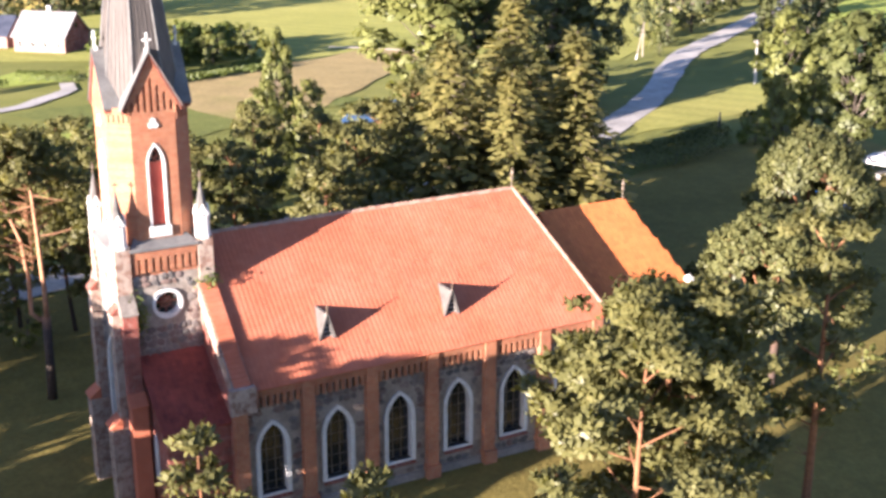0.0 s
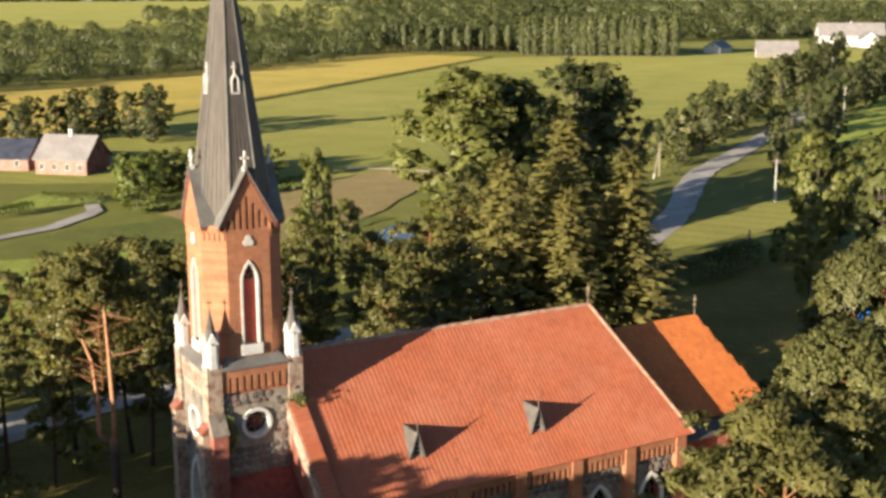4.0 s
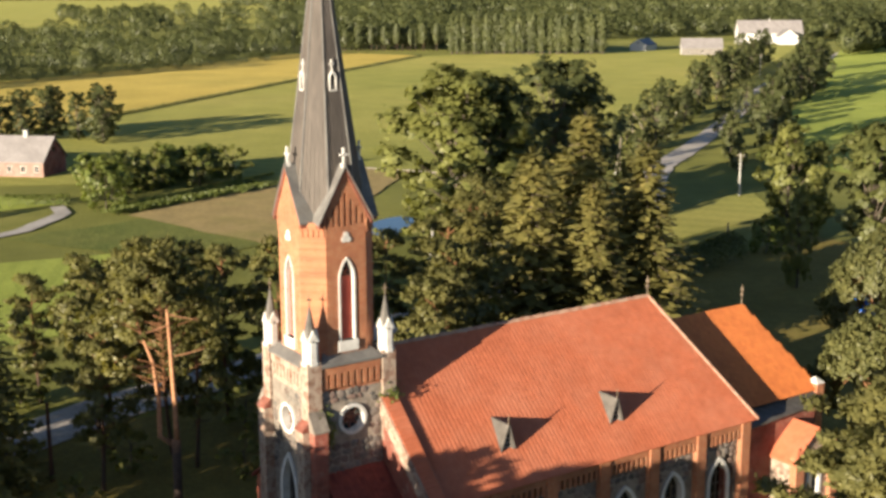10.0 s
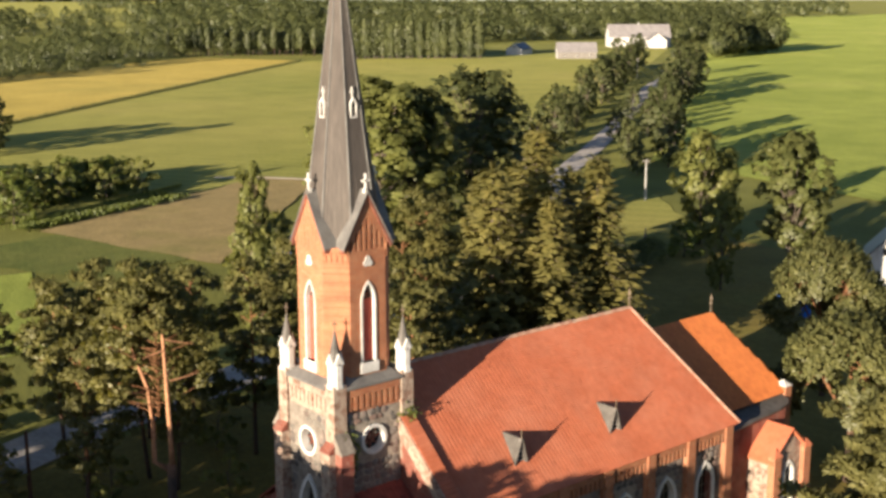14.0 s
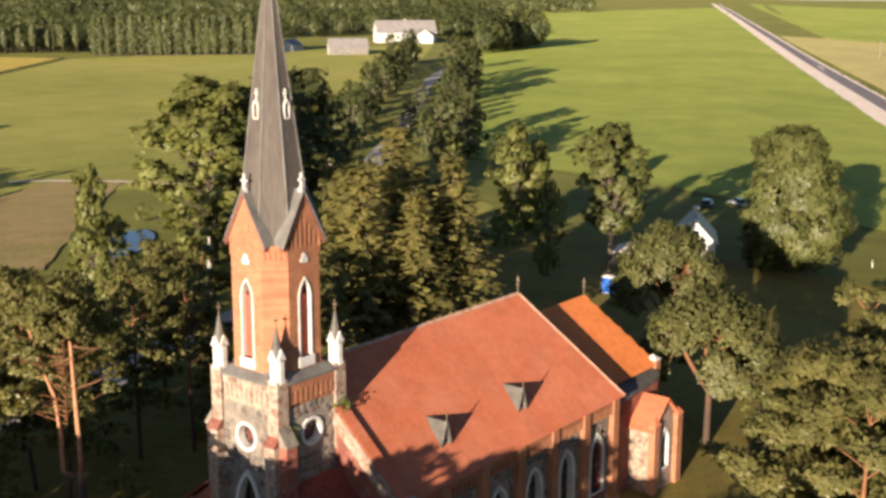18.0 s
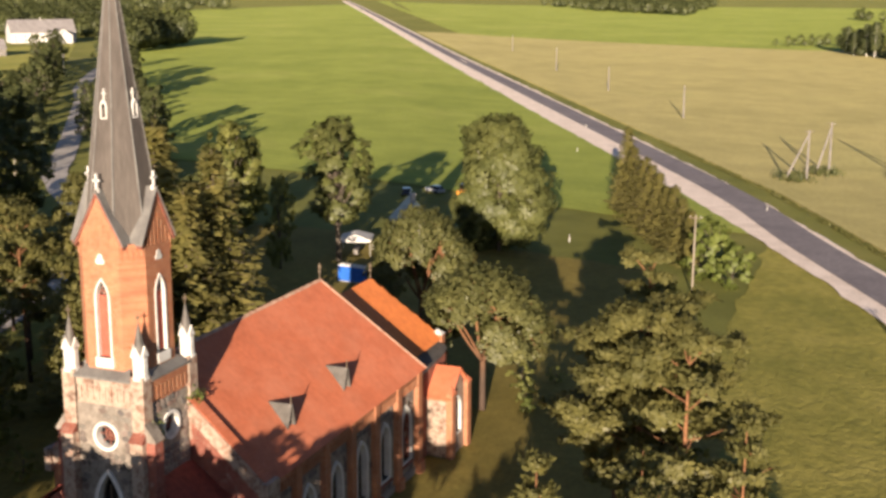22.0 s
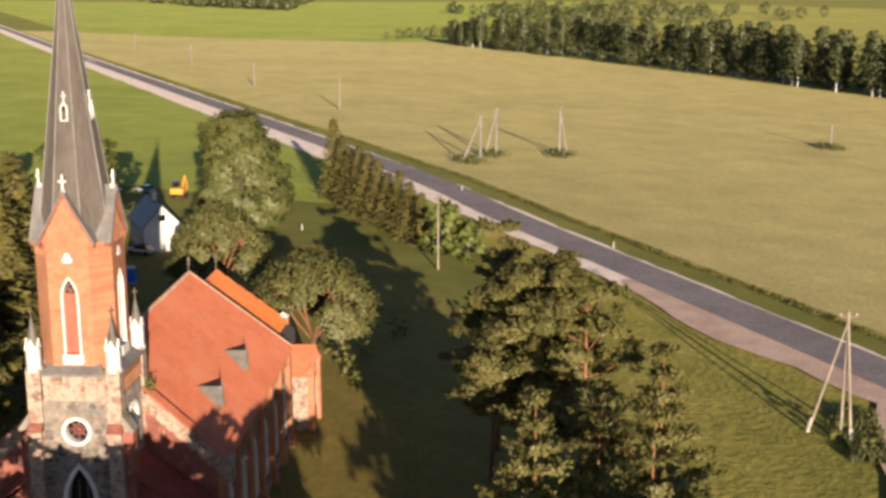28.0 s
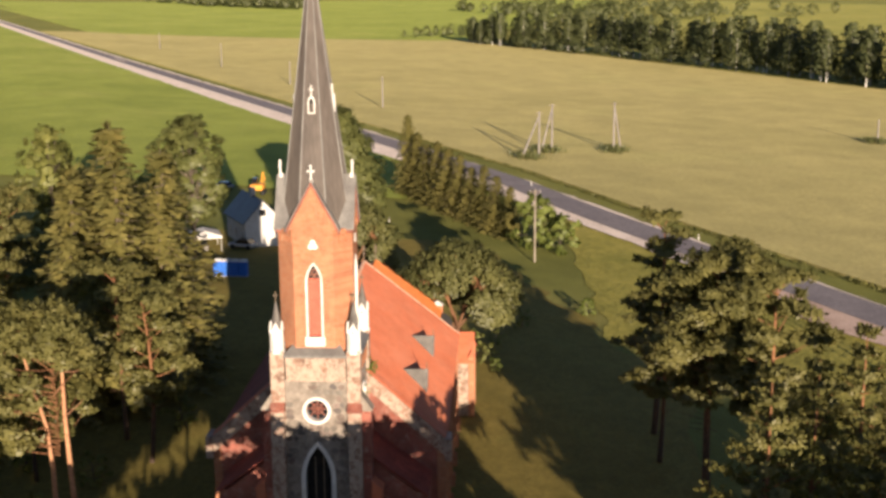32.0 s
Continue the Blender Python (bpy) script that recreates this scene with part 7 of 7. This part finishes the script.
wood("woods", [(430, 640), (700, 600), (1150, 900), (560, 1100)], 330, 14, 21, 304, "mixed woods behind the farm", 46, None, 0.36, 1.1)
wood("horizon_woods", [(900, 1400), (1500, 900), (2400, 1500), (1500, 2800)], 420, 16, 24, 305, "dark woods at the horizon", 26, None, 0.6, 1.9)
wood("horizon_woods", [(2000, 330), (2900, 420), (3000, 900), (2300, 560)], 200, 18, 26, 306, "dark woods beyond the far pasture", 30, None, 0.5, 1.9)
wood("horizon_woods", [(700, 1350), (1300, 1250), (1900, 2600), (1300, 3000)], 260, 17, 26, 312, "dark woods at the northern horizon", 30, None, 0.6, 1.9)
wood("farm_trees", [(640, 480), (760, 560), (800, 640), (660, 620)], 46, 12, 20, 307, "trees round the farm", 110)
wood("farm_trees", [(540, 378), (625, 392), (610, 425), (520, 372)], 34, 15, 26, 308, "trees between the lane and the farm", 140)
wood("farm_trees", [(700, 470), (960, 640), (930, 690), (720, 540)], 60, 10, 18, 309, "trees along the lane beyond the farm", 80)
wood("farm_trees", [(690, 500), (900, 640), (1400, 1050), (1000, 900)], 150, 13, 22, 316, "dark trees behind the farm and its lane", 80, None, 0.42, 1.0)
wood("field_bushes", [(985, 85), (1000, 20), (1040, 20), (1020, 90)], 14, 6, 12, 310, "bushes at the far end of the wheat", 90)
wood("birch_undergrowth", [(900, 18), (548, -157), (556, -176), (908, 2)], 80, 7, 15, 317, "undergrowth below the row of birches", 120, M_BIRCHLEAF, 0.45, 0.7)
wood("birch_undergrowth", [(548, -157), (300, -262), (310, -282), (556, -176)], 70, 7, 15, 318, "undergrowth below the row of birches", 150, M_BIRCHLEAF, 0.45, 0.6)
wood("south_woods", [(1300, -100), (1900, 60), (2300, -300), (1500, -500)], 160, 12, 20, 311, "scattered woods beyond the birches", 40, None, 0.45, 1.5)

# poplar row: each one a slender tree with a stem
M_BIRCHBARK = mottled("birch_bark", (0.42, 0.40, 0.36), (0.62, 0.59, 0.54), 1.0, 0.85, (0.12, 0.10, 0.09), 6)


def slender(name, seed, h, R, bare, mat, bark_mat, label):
    r = rng(seed)
    t = empty(name, label, "tree")
    bm = bmesh.new()
    add_tube(bm, [(0, 0, -0.3), (0, 0, h * 0.9)], [0.25, 0.05], 6)
    part("trunk", bm, bark_mat, t)
    n = 640
    f = r.uniform(bare, 1.0, n)
    a = r.uniform(0, math.tau, n)
    d = R * np.sin(np.pi * (0.12 + 0.80 * (f - bare) / (1 - bare))) ** 0.8 * r.uniform(0.35, 1.0, n) * (1 + 0.25 * np.sin(a * 3 + f * 14))
    p = np.stack([np.cos(a) * d, np.sin(a) * d, h * f], 1)
    q = leaves(r, p, 0.6, 0.3, p * np.array([1, 1, 0]) + np.array([0, 0, 0.4]))
    quads_object("crown", q, mat, t, normals=soften(q, p * np.array([0.3, 0.3, 1]), p * np.array([0, 0, 1])))
    return t


POP = [Kind(lambda: slender("poplar", 401, 22, 2.4, 0.08, M_FARLEAF, M_BARK, "slender poplar in a dense row"), 22)]
BIRCH = [Kind(lambda: slender("birch", 402, 22, 3.3, 0.20, M_BIRCHLEAF, M_BIRCHBARK, "tall birch with a pale stem"), 22), Kind(lambda: slender("birch", 403, 22, 3.9, 0.14, M_BIRCHLEAF, M_BIRCHBARK, "tall birch with a pale stem"), 22)]
r_ = rng(9)
PLANT = Kind(lambda: slender("plantation_pine", 404, 15, 2.6, 0.30, M_FARLEAF, M_PINEBARK, "straight pine with a bare pinkish stem in a dense row"), 15)
for k in range(34):
    t = k / 33
    q = 3.2 * (k % 3) + r_.normal(0, 0.6)
    PLANT.put(306 + 68 * t + 0.63 * q, 604 - 52 * t + 0.78 * q, r_.uniform(12, 17), k, r_.uniform(0.9, 1.3), group="plantation at the end of the yellow field")
for k in range(52):
    t = k / 51
    POP[0].put(362 + 68 * t + r_.normal(0, 0.8), 521 - 54 * t + r_.normal(0, 1.2), r_.uniform(18.5, 24), k, r_.uniform(1.2, 1.7), group="row of poplars")
LINE = [(900, 20), (859, 0), (755, -71), (640, -118), (548, -153), (452, -190), (380, -222), (300, -258)]
for k in range(150):
    t = k / 149 * (len(LINE) - 1)
    i = min(int(t), len(LINE) - 2)
    f = t - i
    x, y = LINE[i][0] * (1 - f) + LINE[i + 1][0] * f, LINE[i][1] * (1 - f) + LINE[i + 1][1] * f
    q = r_.uniform(2, 16)
    BIRCH[k % 2].put(x + 0.45 * q, y - 0.9 * q, r_.uniform(19, 29) * (0.7 if k < 16 else 1), k, r_.uniform(1.3, 1.9), group="birches along the wheat field")

grass_strip("field_margin", (-20, 195), (337, 511), 2.5, 6000, 1.1, 850, M_WEEDS, "dark grass margin between the yellow crop and the hay", 0.1)

# ---------------------------------------------------------------- roof tiles
def joined(name, mesh_v, mesh_f, mats, mat, parent, label):
    """Many copies of one small shape in a single mesh."""
    v = np.array(mesh_v)
    M = np.array([[list(row) for row in m] for m in mats])
    co = np.einsum("nij,kj->nki", M[:, :3, :3], v) + M[:, None, :3, 3]
    n, k = len(mats), len(v)
    fs = [tuple(i * k + q for q in f) for i in range(n) for f in mesh_f]
    ob = mesh_object(name, co.reshape(-1, 3), fs, mat, parent, label)
    return tagged(ob, kind="stuff")


TW, TLEN = 0.29, 0.353
tile_v, tile_f = [], []
for y, dz in ((TLEN + 0.04, 0.0), (0.0, 0.016), (0.0, 0.0)):
    for k in range(6):
        x = k / 5
        tile_v.append((x * (TW + 0.012), y, dz + 0.007 * math.sin(x * math.tau) + 0.025))
for r in range(2):
    for k in range(5):
        a = r * 6 + k
        tile_f.append((a, a + 6, a + 7, a + 1))
TILE_MESH = {}


def tile_mesh(mat):
    if mat.name not in TILE_MESH:
        me = bpy.data.meshes.new("roof_tile")
        me.from_pydata(tile_v, [], tile_f)
        me.update()
        me.materials.append(mat)
        TILE_MESH[mat.name] = me
    return TILE_MESH[mat.name]


def tiles(deck, mat, eave0, eave1, up, reach, inside, near, seed, label):
    """Courses of tiles over a slope: from eave0 along the eaves to eave1, and up the slope by the vector up."""
    r = rng(seed)
    e0 = Vector(eave0)
    ex = (Vector(eave1) - e0).normalized()
    ey = Vector(up).normalized()
    ez = ex.cross(ey).normalized()
    cols, rows = int((Vector(eave1) - e0).length / TW + 0.5), int(reach / TLEN + 0.5)
    far = []
    for j in range(rows):
        for i in range(cols):
            u, v = i * TW, j * TLEN
            if not inside(u + TW / 2, v + TLEN / 2):
                continue
            p = e0 + ex * u + ey * (v - 0.03) + ez * (0.004 * r.normal())
            m = Matrix((ex, ey, ez)).transposed().to_4x4()
            m.translation = p
            m = m @ Matrix.Rotation(r.normal(0, 0.012), 4, "Z") @ Matrix.Rotation(r.normal(0, 0.012), 4, "X")
            if near(u, v):
                ob = new("roof_tile", tile_mesh(mat))
                ob.parent = deck
                ob.matrix_basis = m
            else:
                far.append(m)
    if far:
        joined("roof_tiling", tile_v, tile_f, far, mat, deck, label)


def slope_up(w, rise):
    return Vector((0, w, rise))


LEN_N = math.hypot(RE, RD - EV)
tiles(WALLS["roof", 1], M_TILE, (3.0, -RE, EV), (27.4, -RE, EV), slope_up(RE, RD - EV), LEN_N, lambda u, v: 3.0 + u < 24.75 + 2.75 * (1 - v / LEN_N) - 0.05, lambda u, v: u < 6.3 and v < 4.9, 501, "courses of red pantiles")
LEN_C = math.hypot(5.95, CR - 8.3)
tiles(WALLS["chancel_roof", 1], M_TILE_NEW, (27.0, -5.95, 8.3), (36.0, -5.95, 8.3), slope_up(5.95, CR - 8.3), LEN_C, lambda u, v: 27.0 + u < 34.15 + 1.9 * (1 - v / LEN_C) - 0.05 and 27.0 + u > 24.75 + 2.75 * (1 - (v / LEN_C * (CR - 8.3)) / (RD - EV)) + 0.1, lambda u, v: v > 4.2, 502, "courses of orange pantiles")
half = (SX1 - SX0 + 0.5) / 2
tiles(WALLS["sacristy_roof", -1], M_TILE, (sc - half, -5.9, SZ - 0.1), (sc - half, SY - 0.25, SZ - 0.1), (half, 0, SR - SZ + 0.1), math.hypot(half, SR - SZ + 0.1), lambda u, v: True, lambda u, v: True, 503, "")
tiles(WALLS["sacristy_roof", 1], M_TILE, (sc + half, SY - 0.25, SZ - 0.1), (sc + half, -5.9, SZ - 0.1), (-half, 0, SR - SZ + 0.1), math.hypot(half, SR - SZ + 0.1), lambda u, v: True, lambda u, v: True, 504, "")
tiles(WALLS["annex_roof", 1], M_TILE_DARK, (-1.95, -6.85, 6.36), (2.0, -6.85, 6.36), (0, 4.25, 3.16), 5.28, lambda u, v: True, lambda u, v: True, 505, "")
# hip tiles down the east edge of the nave roof
a, b = Vector((24.75, 0, RD)), Vector((27.5, -RE, EV))
hx = (b - a).normalized()
hz = (Vector((0, -SLOPE, 1)).normalized() + Vector((0.6, 0, 0.35))).normalized()
hz = (hz - hx * hz.dot(hx)).normalized()
for k in range(28):
    m = Matrix((hx, hz.cross(hx), hz)).transposed().to_4x4()
    m.translation = a.lerp(b, k / 28) + hz * (0.03 + 0.008 * (k % 2))
    o = new("hip_tile", ridge.data)
    o.parent = church
    o.matrix_basis = m

# ---------------------------------------------------------------- fieldstones in the walls
STONES = []
r_ = rng(600)
for s in range(8):
    vs, fs = [], []
    n = 8
    rad = [r_.uniform(0.36, 0.58) for _ in range(n)]
    for ring, (k, z) in enumerate(((1.0, -0.3), (0.98, 0.35), (0.66, 1.0))):
        for i in range(n):
            a = i * math.tau / n + 0.39 + r_.normal(0, 0.1)
            q = rad[i] * k
            # squarish outline
            c, d = math.cos(a), math.sin(a)
            f = 1 / max(abs(c), abs(d)) ** 0.8
            vs.append((c * q * f, d * q * f, z * r_.uniform(0.85, 1.1)))
    for ring in range(2):
        for i in range(n):
            x, y = ring * n + i, ring * n + (i + 1) % n
            fs.append((x, y, y + n, x + n))
    fs.append(tuple(range(2 * n, 3 * n)))
    me = bpy.data.meshes.new("stone")
    me.from_pydata(vs, [], fs)
    me.update()
    me.materials.append(M_STONE)
    pale = me.copy()
    pale.materials[0] = M_STONE_PALE
    STONES.append((me, pale, vs, fs))


def masonry(wall, put, u0, u1, v0, v1, free, near, seed, bare=0.0, size=0.40, pale=0.0, deep=(0.03, 0.085)):
    """Rough courses of fieldstones, proud of the mortar; free() keeps openings clear, bare is the share under old plaster."""
    r = rng(seed)
    o = Vector(put(0, 0, 0))
    ex, ey, ez = Vector(put(1, 0, 0)) - o, Vector(put(0, 1, 0)) - o, Vector(put(0, 0, -1)) - o
    base = Matrix((ex, ey, ez)).transposed().to_4x4()
    far = [[] for _ in STONES]
    v = v0
    while v < v1 - 0.15:
        h = size * r.uniform(0.7, 1.15)
        u = u0 + r.uniform(-0.1, 0.1)
        while u < u1 - 0.12:
            w = size * r.uniform(0.75, 1.7)
            cu, cv = u + w / 2, v + h / 2 + r.normal(0, 0.03)
            u += w
            if cu + w / 2 > u1 + 0.1 or not free(cu, cv, w / 2, h / 2):
                continue
            plaster = math.sin(cu * 2.1 + cv * 0.7 + seed) + math.sin(cv * 1.3 - cu * 1.1 + 2 * seed) + r.normal(0, 0.5)
            if plaster > 2.2 - 4.0 * bare:
                continue
            m = base.copy()
            m.translation = Vector(put(cu, cv, 0))
            m = m @ Matrix.Rotation(r.normal(0, 0.1), 4, "Z") @ Matrix.Diagonal((w * 1.0, h * 1.0, r.uniform(*deep), 1))
            s = r.randint(len(STONES))
            if near(cu, cv):
                ob = new("stone", STONES[s][1 if r.uniform() < pale else 0])
                ob.parent = wall
                ob.matrix_basis = m
            else:
                far[s].append(m)
        v += h
    for (me, _, vs, fs), mats in zip(STONES, far):
        if mats:
            joined("rubble", vs, fs, mats, M_STONE, wall, "grey and brown fieldstones")


def clear_of(shapes):
    def free(u, v, w, h):
        for x0, x1, z0, z1 in shapes:
            if u + w > x0 and u - w < x1 and v + h > z0 and v - h < z1:
                return False
        return True
    return free


wall, put = WALLS["tower", 1]
masonry(wall, put, -1.95, 1.95, 0.2, 14.1, clear_of([(-1.0, 1.0, 11.3, 13.2), (-1.12, 1.12, 0, 9.3), (-0.7, 0.7, 9.2, 10.3)]), lambda u, v: True, 7, 0.40, 0.40, 0.90, (0.03, 0.075))
wall, put = WALLS["tower", 0]
masonry(wall, put, -1.95, 1.95, 8.4, 14.1, clear_of([(-1.0, 1.0, 11.5, 13.4)]), lambda u, v: True, 8, 0.10, 0.40)
wall, put = WALLS["nave", 1]
for i, (a, b) in enumerate(zip(BAYS, BAYS[1:])):
    x = WIN_X[i]
    masonry(wall, put, a + 0.4, b - 0.4, 0.56, EV - 1.15, clear_of([(x - 1.08, x + 1.08, 1.25, 5.1), (x - 0.75, x + 0.75, 5.0, 6.25)]), lambda u, v: v > 3.0, 20 + i, 0.12, 0.42)
